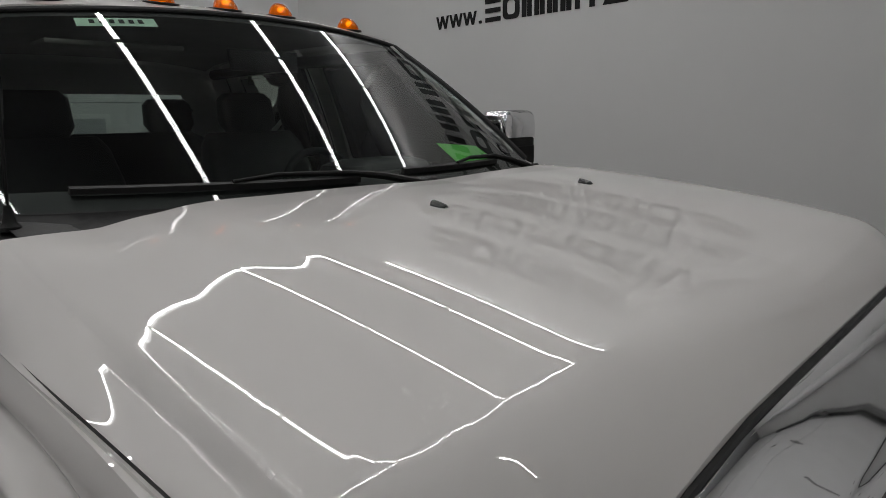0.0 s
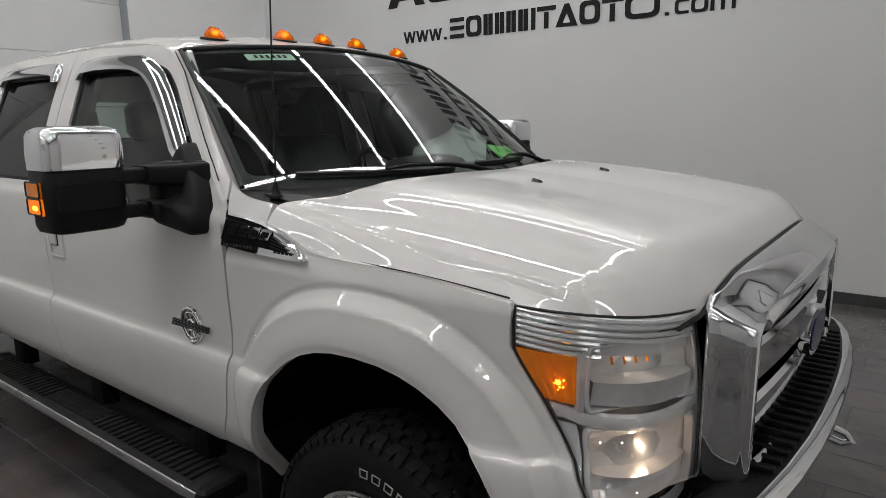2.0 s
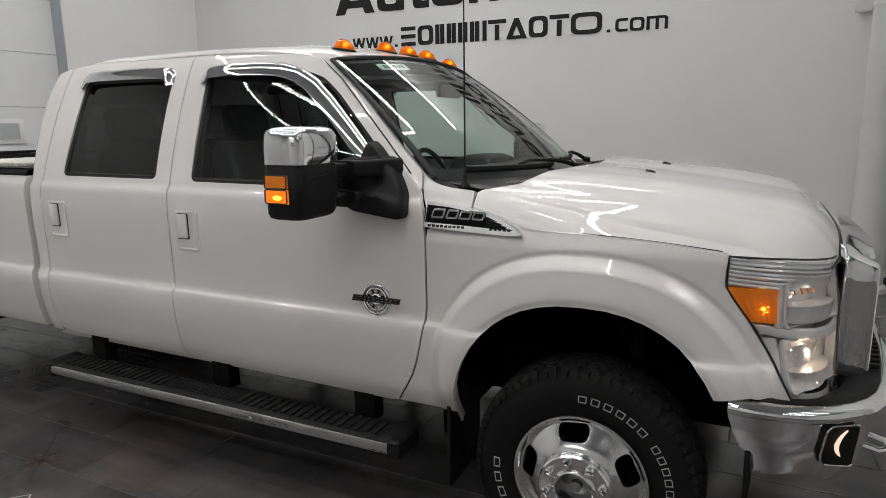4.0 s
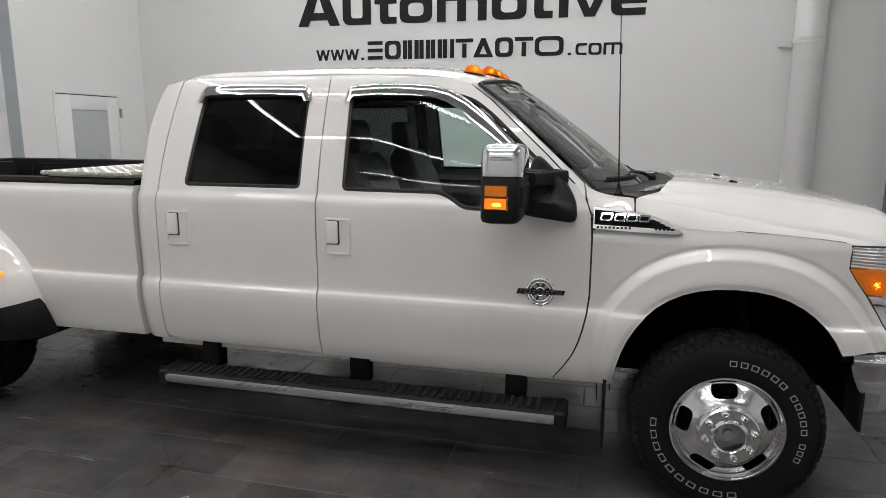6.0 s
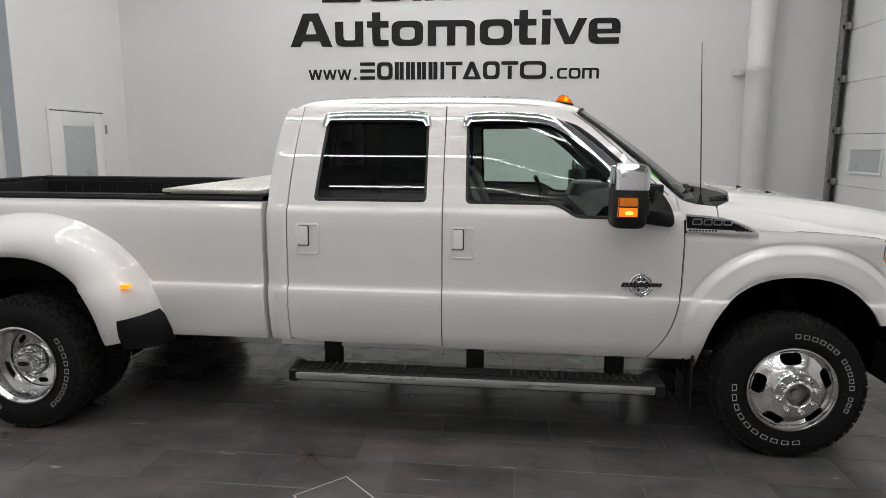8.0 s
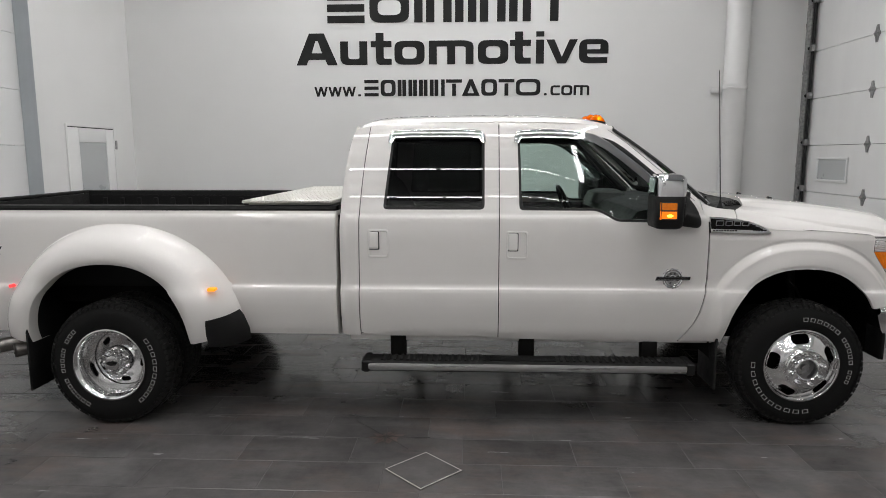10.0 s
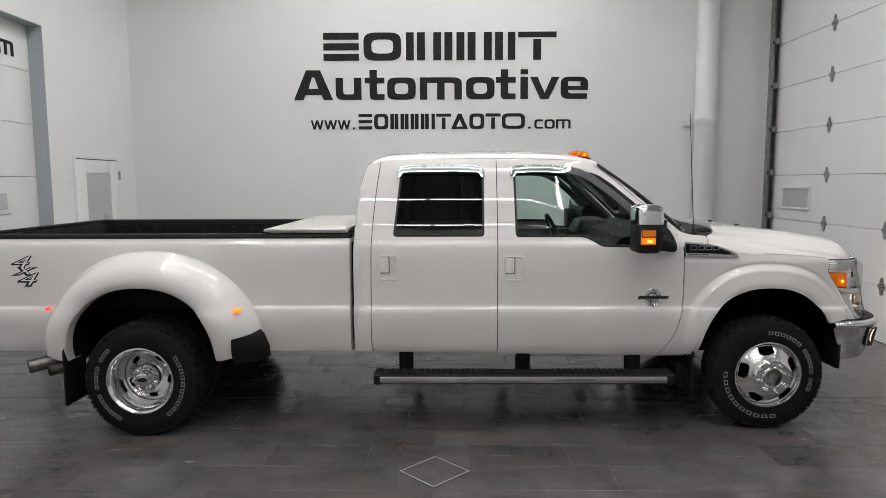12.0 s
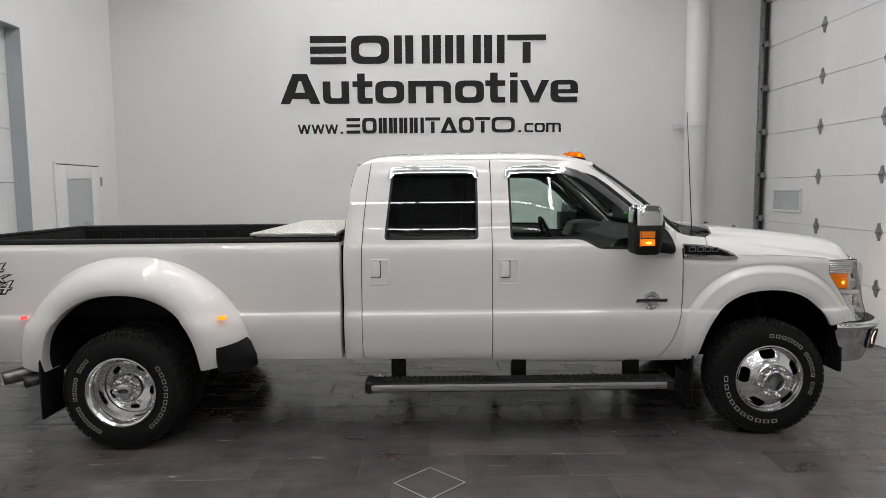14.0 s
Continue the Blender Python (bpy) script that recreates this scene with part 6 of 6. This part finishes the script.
            for p0, p1, q0, q1 in ((0, 1, 0, 0.11), (0, 1, 0.89, 1), (0, 0.12, 0.11, 0.89), (0.88, 1, 0.11, 0.89)):
                pts = [(p0, q0), (p1, q0), (p1, q1), (p0, q1)]
                def put(d):
                    def f(u, v):
                        a, r = radians(b0 + (b1 - b0) * u), r0 + (r1 - r0) * v
                        return (r * math.cos(a), y(r) - d, r * math.sin(a))
                    return f
                prism(pts, put(-0.002), put(0.0012), bm)


def make_tyre(parent, marks=True):
    wall = [(0.216, -0.095), (0.228, -0.104), (0.25, -0.113), (0.29, -0.121), (0.33, -0.119), (0.362, -0.108), (0.378, -0.096), (0.388, -0.082)]
    prof = wall + [(0.390, -0.04), (0.391, 0.0), (0.390, 0.04)] + [(r, -y) for r, y in reversed(wall)]
    tyre = part("tyre", lathe(prof, 72), TYRE, parent, "black all-terrain tyre")
    side = smooth_curve([r for r, y in wall], [y for r, y in wall])
    bm = bmesh.new()
    n = 66
    for row, (y0, y1, off, r) in enumerate(((-0.106, -0.066, 0.0, 0.397), (-0.058, -0.024, 0.5, 0.402), (-0.017, 0.017, 0.2, 0.403), (0.024, 0.058, 0.7, 0.402), (0.066, 0.106, 0.4, 0.397))):
        for k in range(n):
            a0 = 2 * math.pi * (k + off) / n
            da = 2 * math.pi / n * (0.74 if row in (0, 4) else 0.82)
            skew = (0.35 if (k + row) % 2 else -0.35) * da
            cap = []
            base = []
            edge = 0.012 if row in (0, 4) else 0.0
            for u, v in ((0, 0), (1, 0), (1, 1), (0, 1)):
                a = a0 + da * u + skew * v
                y = y0 + (y1 - y0) * v
                drop = edge if (row == 0 and v == 0) or (row == 4 and v == 1) else 0
                cap.append(bm.verts.new(((r - drop) * math.cos(a), y, (r - drop) * math.sin(a))))
                base.append(bm.verts.new(((0.388 - drop * 1.2) * math.cos(a), y * 1.02, (0.388 - drop * 1.2) * math.sin(a))))
            bm.faces.new(cap)
            for i in range(4):
                bm.faces.new((cap[i], base[i], base[(i + 1) % 4], cap[(i + 1) % 4]))
    t = part("tread", bm, TREAD, tyre, smooth=False)
    t["kind"] = "stuff"
    # shoulder ribs
    bm = bmesh.new()
    for k in range(66):
        a0 = 2 * math.pi * (k + 0.1) / 66
        for sgn in (-1, 1):
            vs = []
            for a, r, y in ((a0, 0.366, 0.108), (a0 + 0.045, 0.366, 0.108), (a0 + 0.045, 0.386, 0.093), (a0, 0.386, 0.093)):
                vs.append(bm.verts.new((r * math.cos(a), sgn * y, r * math.sin(a))))
            top = [bm.verts.new((v.co.x * 1.004, v.co.y + sgn * 0.003, v.co.z * 1.004)) for v in vs]
            bm.faces.new(top)
            for i in range(4):
                bm.faces.new((top[i], vs[i], vs[(i + 1) % 4], top[(i + 1) % 4]))
    t = part("shoulder_tread", bm, TREAD, tyre, smooth=False)
    t["kind"] = "stuff"
    if marks:
        bm = bmesh.new()
        tyre_marks(bm, side, 0.288, 0.312, ((92, 42, 6), (37, 0, 5), (-5, -24, 3)) if marks == 1 else ((242, 196, 6), (190, 158, 5), (152, 130, 3), (35, -55, 10)))
        tyre_marks(bm, side, 0.288, 0.312, ((282, 172, 10),) if marks == 1 else ())
        tiny(part("sidewall_marking", bm, MARKING, tyre, "white outlined sidewall marks"))
    return tyre


def slotted(profile, slots, parent, name, n=120):
    """A turned wheel disc with round-ended slots through it."""
    prof = smooth_curve([p[0] for p in profile], [p[1] for p in profile])
    outer = [(profile[-1][0] * math.cos(2 * math.pi * k / n), profile[-1][0] * math.sin(2 * math.pi * k / n)) for k in range(n)]
    inner = [(profile[0][0] * math.cos(2 * math.pi * k / 40), profile[0][0] * math.sin(2 * math.pi * k / 40)) for k in range(40)]
    holes = [inner]
    for a, r, w, h in slots:
        ca, sa = math.cos(a), math.sin(a)
        pts = rounded([(-w, -h), (w, -h), (w * 1.05, h), (-w * 1.05, h)], h * 0.95, 5)
        holes.append([((r + v) * ca - u * sa, (r + v) * sa + u * ca) for u, v in pts])
    return sheet(name, outer, lambda u, v: (u, prof(math.hypot(u, v)), v), POLISHED, parent, holes=holes, step=0.02, rim=(0, 0.03, 0))


def lugs(parent, r, y, n=8):
    for k in range(n):
        a = 2 * math.pi * (k + 0.3) / n
        bm = capped(lathe([(0.0165, 0.0), (0.0165, -0.008), (0.0125, -0.011), (0.0125, -0.028), (0.009, -0.033), (0.003, -0.034)], 12, "y", (r * math.cos(a), y, r * math.sin(a))))
        part("wheel_nut", bm, CHROME, parent)


def front_wheel():
    wheel = thing("front_wheel", "", "")
    make_tyre(wheel, 1)
    rim = part("rim", lathe([(0.205, 0.09), (0.208, -0.07), (0.216, -0.098), (0.231, -0.108), (0.236, -0.114), (0.234, -0.119), (0.226, -0.120), (0.216, -0.112), (0.212, -0.100)], 72), POLISHED, wheel, "polished wheel rim")
    slots = [(radians(97 + 72 * k), 0.178, 0.052, 0.027) for k in range(5)]
    disc = slotted([(0.118, -0.158), (0.130, -0.155), (0.145, -0.147), (0.165, -0.133), (0.182, -0.120), (0.200, -0.107), (0.214, -0.098)], slots, rim, "wheel_disc")
    hub = part("hub", lathe([(0.122, -0.14), (0.126, -0.158), (0.125, -0.182), (0.119, -0.188), (0.078, -0.190), (0.072, -0.196), (0.066, -0.198), (0.061, -0.194), (0.060, -0.10)], 48), POLISHED, rim, "polished hub")
    part("hub_bore", capped(lathe([(0.060, -0.105), (0.040, -0.108), (0.038, -0.14), (0.022, -0.145), (0.020, -0.165), (0.004, -0.167)], 24)), STEEL, hub)
    part("brake_drum", capped(lathe([(0.19, -0.02), (0.19, 0.08)], 30)), DARK, rim)
    lugs(hub, 0.098, -0.188)
    return wheel


def rear_wheel():
    wheel = thing("rear_wheel", "", "")
    make_tyre(wheel, 2)
    rim = part("rim", lathe([(0.205, 0.09), (0.196, 0.06), (0.192, 0.02), (0.194, -0.03), (0.205, -0.07), (0.214, -0.098), (0.231, -0.108), (0.236, -0.114), (0.234, -0.119), (0.226, -0.120), (0.218, -0.113), (0.206, -0.09), (0.196, -0.05), (0.190, 0.0), (0.186, 0.045)], 72), POLISHED, wheel, "polished deep-dish rim")
    slots = [(radians(60 + 72 * k), 0.145, 0.030, 0.017) for k in range(5)]
    disc = slotted([(0.088, 0.005), (0.10, 0.012), (0.12, 0.028), (0.15, 0.046), (0.188, 0.052)], slots, rim, "wheel_disc")
    hub = part("hub", lathe([(0.094, 0.02), (0.096, -0.02), (0.092, -0.03), (0.06, -0.032), (0.055, -0.04), (0.052, -0.07), (0.046, -0.082), (0.02, -0.086), (0.001, -0.086)], 48), POLISHED, rim, "polished hub with a centre cap")
    part("cap_badge", prism([(0.034 * math.cos(a), 0.015 * math.sin(a)) for a in np.linspace(0, 2 * math.pi, 25)[:-1]], lambda u, v: (u, -0.08, v), lambda u, v: (u, -0.0885, v)), GLOSS_BLACK, hub)
    part("brake_drum", capped(lathe([(0.18, 0.065), (0.18, 0.1)], 30)), DARK, rim)
    lugs(hub, 0.076, -0.032)
    return wheel


for maker, x, y in ((front_wheel, -0.008, 0.925), (rear_wheel, -4.379, 1.07)):
    w = maker()
    for key in ("label", "category"):
        if key in w:
            del w[key]
    w.parent = truck
    w.location = (x, -y, 0.397)
    twin = copy_thing(w, pose(x, y, 0.397, 0, 0, 180))
    twin.parent = truck
for sgn in (-1, 1):
    t = make_tyre(truck, False)
    t.location = (-4.379, sgn * 0.78, 0.397)
    part("inner_rim", capped(lathe([(0.216, -0.09), (0.2, 0.0), (0.216, 0.09)], 40)), DARK, t)

# ---- underbody ----
chassis = part("chassis", boxed(-5.4, -2.95, -0.80, 0.80, 0.72, 0.83), DARK, truck)
part("frame_rail", boxed(-5.5, 0.6, -0.48, -0.38, 0.48, 0.66), DARK, chassis)
part("frame_rail", boxed(-5.5, 0.6, 0.38, 0.48, 0.48, 0.66), DARK, chassis)
part("engine", boxed(-0.75, 0.72, -0.45, 0.45, 0.5, 1.1), DARK, chassis)
part("floor_pan", boxed(-2.88, -0.6, -0.86, 0.86, 0.56, 0.70), DARK, chassis)
bm = capped(lathe([(0.05, -0.85), (0.05, 0.85)], 16, "y", (0, 0, 0.40)))
capped(lathe([(0.06, -0.8), (0.06, 0.8)], 16, "y", (-4.379, 0, 0.40), bm))
bmesh.ops.create_icosphere(bm, subdivisions=2, radius=0.19, matrix=Matrix.Translation((-4.379, 0, 0.40)))
tube([(-4.3, 0, 0.42), (-1.5, 0, 0.5)], 0.05, 12, bm)
part("axle", bm, DARK, chassis)
part("damper", tube([(0.12, -0.62, 0.50), (0.09, -0.60, 0.95)], 0.03, 12), LINER, chassis)
part("brake_hose", tube([(0.02, -0.66, 0.9), (0.07, -0.74, 0.84), (0.14, -0.72, 0.72)], 0.008, 8), LINER, chassis)
part("sill", boxed(-2.88, -0.52, -0.93, -0.86, 0.505, 0.60, 0.01), PAINT, truck)

# ---- cabin ----
interior = part("cabin_trim", boxed(-2.86, -0.68, -0.86, 0.86, 0.70, 0.74), DARK, truck)
bm = loft([[(x, y, z) for y in np.linspace(-0.88, 0.88, 9)] for x, z in ((-0.42, 1.37), (-0.60, 1.395), (-0.85, 1.39), (-1.02, 1.355), (-1.08, 1.28), (-1.06, 1.10), (-1.0, 0.9))])
part("dashboard", bm, CLOTH, interior, "dark dashboard")
part("binnacle", shell([(1.33, -1.12, -0.80, 0.22, 0.66, 0.06), (1.41, -1.08, -0.84, 0.25, 0.63, 0.06), (1.43, -1.02, -0.88, 0.30, 0.58, 0.05)]), CLOTH, interior)
ring = []
for k in range(32):
    a = 2 * math.pi * k / 32
    ring.append(Vector((-1.28, 0.44, 1.27)) + Vector((0, 0.195 * math.cos(a), 0)) + Vector((-0.075, 0, 0.18)) * math.sin(a) * -1 * -1)
wheel = part("steering_wheel", tube(ring, 0.016, 10, closed=True), CLOTH, interior, "dark steering wheel")
part("wheel_boss", shell([(1.19, -1.29, -1.22, 0.36, 0.52, 0.02), (1.34, -1.33, -1.26, 0.36, 0.52, 0.02)]), CLOTH, wheel)
part("wheel_bridge", boxed(-1.30, -1.27, 0.26, 0.62, 1.255, 1.285, 0.01), CLOTH, wheel)
part("steering_column", tube([(-1.25, 0.44, 1.25), (-0.95, 0.44, 1.18)], 0.035, 10), CLOTH, interior)


def seat(x, y, wide, rests):
    s = part("seat", shell([(0.92, x - 0.04, x + 0.5, y - wide, y + wide, 0.06), (1.0, x - 0.06, x + 0.53, y - wide, y + wide, 0.08), (1.06, x - 0.02, x + 0.5, y - wide * 0.95, y + wide * 0.95, 0.08)]), CLOTH, interior, "dark leather seat")
    rows = []
    for z, cx, d, w in ((1.0, x, 0.10, 1.0), (1.15, x - 0.03, 0.11, 1.0), (1.35, x - 0.09, 0.10, 0.98), (1.48, x - 0.13, 0.08, 0.9), (1.53, x - 0.145, 0.05, 0.78)):
        rows.append([(p[0], p[1], z) for p in rounded([(cx - d, y - wide * w), (cx + d, y - wide * w), (cx + d, y + wide * w), (cx - d, y + wide * w)], 0.07, 5)])
    part("backrest", capped(loft(rows, True)), CLOTH, s)
    for ry in rests:
        part("headrest", shell([(1.53, x - 0.20, x - 0.11, ry - 0.11, ry + 0.11, 0.04), (1.57, x - 0.225, x - 0.10, ry - 0.135, ry + 0.135, 0.05), (1.68, x - 0.235, x - 0.12, ry - 0.13, ry + 0.13, 0.05), (1.71, x - 0.22, x - 0.14, ry - 0.10, ry + 0.10, 0.04)]), CLOTH, s)


seat(-1.75, -0.45, 0.27, (-0.45,))
seat(-1.75, 0.45, 0.27, (0.45,))
seat(-2.62, 0.0, 0.72, (-0.45, 0.45))
part("console", shell([(0.74, -2.0, -1.1, -0.14, 0.14, 0.04), (1.12, -1.95, -1.15, -0.15, 0.15, 0.05)]), CLOTH, interior)
part("headliner", sheet("headliner_sheet", [(-2.80, -0.93), (-1.16, -0.93), (-1.16, 0.93), (-2.80, 0.93)], lambda x, s: (x, roof_at(x, s)[1], roof_at(x, s)[2] - 0.03), HEADLINER, truck, step=0.2).name and boxed(-1.25, -1.12, -0.6, -0.2, 1.80, 1.815, 0.005), HEADLINER, interior)
for name, hole2, cut in (("door_card", glass_front, (-1.86, -0.72)), ("door_card", glass_rear, (-2.72, -1.96))):
    bm = boxed(cut[0], cut[1], -0.925, -0.90, 0.72, 1.29, 0.01)
    box(bm, cut[0] + 0.05, cut[1] - 0.15, -0.90, -0.84, 1.02, 1.12, 0.02)
    card = part(name, bm, CLOTH, interior)
    mirrored(card)
pillar_trim = part("pillar_trim", tube([(-0.70, -0.875, 1.40), (-0.95, -0.80, 1.62), (-1.18, -0.715, 1.83), (-1.9, -0.735, 1.86), (-2.75, -0.73, 1.85)], 0.03, 8), CLOTH, interior)
mirrored(pillar_trim)
bp = part("pillar_trim", tube([(-1.89, -0.87, 1.3), (-1.89, -0.81, 1.6), (-1.89, -0.725, 1.84)], 0.04, 8), CLOTH, interior)
mirrored(bp)
grab = part("grab_handle", tube([(-0.93, -0.80, 1.56), (-0.98, -0.765, 1.60), (-1.06, -0.74, 1.68), (-1.10, -0.735, 1.74)], 0.014, 8), CLOTH, interior)
mirrored(grab)

# the far side
for ob in (front_wing, front_door, rear_door, cab_corner, front_pillar, *door_seals, bed_side, rear_wing, headlamp, board):
    mirrored(ob)
for ob in [o for o in truck.children if o.name.startswith("wheel_housing")]:
    mirrored(ob)


# ---- tool chest across the box, behind the cab ----
chest = thing("tool_chest", "aluminium tread-plate tool chest lying across the bed rails", "tool box", (0, 0, 0))
part("chest_body", boxed(-3.52, -2.985, -0.80, 0.80, 0.95, 1.375, 0.01), PLATE, chest)
part("chest_flange", boxed(-3.52, -2.985, -0.93, 0.93, 1.397, 1.405, 0.003), PLATE, chest)
lid = part("chest_lid", boxed(-3.56, -2.975, -0.95, 0.95, 1.406, 1.428, 0.008), PLATE, chest, "tread-plate lid")
bm = bmesh.new()
i = 0
for x in np.arange(-3.54, -2.99, 0.035):
    i += 1
    for j, y in enumerate(np.arange(-0.94, 0.94, 0.035)):
        a = radians(45 if (i + j) % 2 else -45)
        c, s = math.cos(a), math.sin(a)
        pts = [(-0.013, 0), (0, -0.0045), (0.013, 0), (0, 0.0045)]
        base = [bm.verts.new((x + u * c - v * s, y + u * s + v * c, 1.4275)) for u, v in pts]
        top = [bm.verts.new((x + (u * c - v * s) * 0.5, y + (u * s + v * c) * 0.5, 1.4300)) for u, v in pts]
        bm.faces.new(top)
        for k in range(4):
            bm.faces.new((base[k], base[(k + 1) % 4], top[(k + 1) % 4], top[k]))
t = part("tread_pattern", bm, PLATE, lid, smooth=False)
t["kind"] = "stuff"
bm = bmesh.new()
for y in np.arange(-0.94, 0.94, 0.03):
    box(bm, -3.563, -3.559, y, y + 0.018, 1.410, 1.424)
for x in np.arange(-3.55, -2.99, 0.03):
    box(bm, x, x + 0.018, -0.953, -0.949, 1.410, 1.424)
t = part("edge_pattern", bm, PLATE, lid, smooth=False)
t["kind"] = "stuff"

# ---- marks on the floor ----
inset = thing("inset_tile", "square tile laid diagonally with pale grout edges", "floor tile", (-2.340, -1.722, 0.0))
part("tile", boxed(-0.143, 0.143, -0.143, 0.143, 0.0045, 0.0075, 0.0015, 1), TILE, inset)
bm = boxed(-0.15, 0.15, -0.15, -0.1435, 0.0042, 0.0070)
box(bm, -0.15, 0.15, 0.1435, 0.15, 0.0042, 0.0060)
box(bm, -0.15, -0.1435, -0.1435, 0.1435, 0.0042, 0.0070)
box(bm, 0.1435, 0.15, -0.1435, 0.1435, 0.0042, 0.0060)
part("edge", bm, vary(shader("pale_grout", (0.42, 0.4, 0.37), 0.6), (0.45, 0.43, 0.4), (0.34, 0.32, 0.3), 12.0), inset, "pale edge")
part("bed_mortar", boxed(-0.15, 0.15, -0.15, 0.15, 0.0005, 0.0041), GROUT, inset)
inset.rotation_euler = (0, 0, radians(45))

scar = thing("floor_scar", "dark star-shaped scuff of scorched scratches on the tiles", "floor mark", (-2.60, -1.30, 0.0))
rng = random.Random(5)
stain = [((0.10 if k % 2 else 0.055) * rng.uniform(0.75, 1.25) * math.cos(k * math.pi / 7) * 1.15, (0.10 if k % 2 else 0.055) * rng.uniform(0.75, 1.25) * math.sin(k * math.pi / 7) - 0.02) for k in range(14)]
part("stain", prism(stain, lambda u, v: (u, v, 0.0002), lambda u, v: (u, v, 0.0008)), vary(shader("rust_stain", (0.05, 0.032, 0.024), 0.6), (0.04, 0.027, 0.021), (0.07, 0.048, 0.037), 30.0), scar, "brown stain", smooth=False)
for a, r0, r1, w in ((0, -0.10, 0.27, 0.0035), (133, -0.22, 0.33, 0.003), (92, -0.18, 0.12, 0.004), (62, -0.08, 0.09, 0.003), (22, -0.10, 0.06, 0.003)):
    c, s = math.cos(radians(a)), math.sin(radians(a))
    left, right = [], []
    for k in range(9):
        r = r0 + (r1 - r0) * k / 8
        ww = w * 1.8 * (0.35 + rng.random()) * (1 - 0.6 * abs(k - 4) / 4)
        j = rng.uniform(-0.004, 0.004)
        left.append((r * c - (ww + j) * s, r * s + (ww + j) * c))
        right.append((r * c - (j - ww) * s, r * s + (j - ww) * c))
    pts = left + right[::-1]
    part("scratch", prism(pts, lambda u, v: (u, v, 0.0003), lambda u, v: (u, v, 0.0016)), SOOT, scar, smooth=False)

# ---- floor tiles: the nearer rows one by one, the rest joined ----
TW, TD, GAP = 0.643, 0.3215, 0.005
def tile_into(bm, x, y):
    b = 0.0015
    lo = [bm.verts.new(p) for p in ((x, y, -0.0035), (x + TW - GAP, y, -0.0035), (x + TW - GAP, y + TD - GAP, -0.0035), (x, y + TD - GAP, -0.0035))]
    mid = [bm.verts.new((v.co.x, v.co.y, -0.0008)) for v in lo]
    hi = [bm.verts.new(p) for p in ((x + b, y + b, 0), (x + TW - GAP - b, y + b, 0), (x + TW - GAP - b, y + TD - GAP - b, 0), (x + b, y + TD - GAP - b, 0))]
    bm.faces.new(hi)
    for a, c in ((lo, mid), (mid, hi)):
        for k in range(4):
            bm.faces.new((a[k], a[(k + 1) % 4], c[(k + 1) % 4], c[k]))


bm = bmesh.new()
tile_into(bm, 0, 0)
tile_mesh = bpy.data.meshes.new("tile")
bm.to_mesh(tile_mesh)
bm.free()
tile_mesh.materials.append(TILE)
rest = bmesh.new()
row = 0
y = -0.03 - TD * 27
while y < Y1:
    x = X0 - TW * ((0.15 + row / 3) % 1.0)
    while x < (X1 if y > -0.1 else EAST):
        if -4.3 < y < 0.95 and X0 - 0.3 < x < X1:
            ob = new("tile", tile_mesh)
            ob.parent = floor
            ob.location = (x, y, 0)
        else:
            tile_into(rest, x, y)
        x += TW
    y += TD
    row += 1
t = part("far_tiles", rest, TILE, floor, smooth=False)
t["kind"] = "stuff"
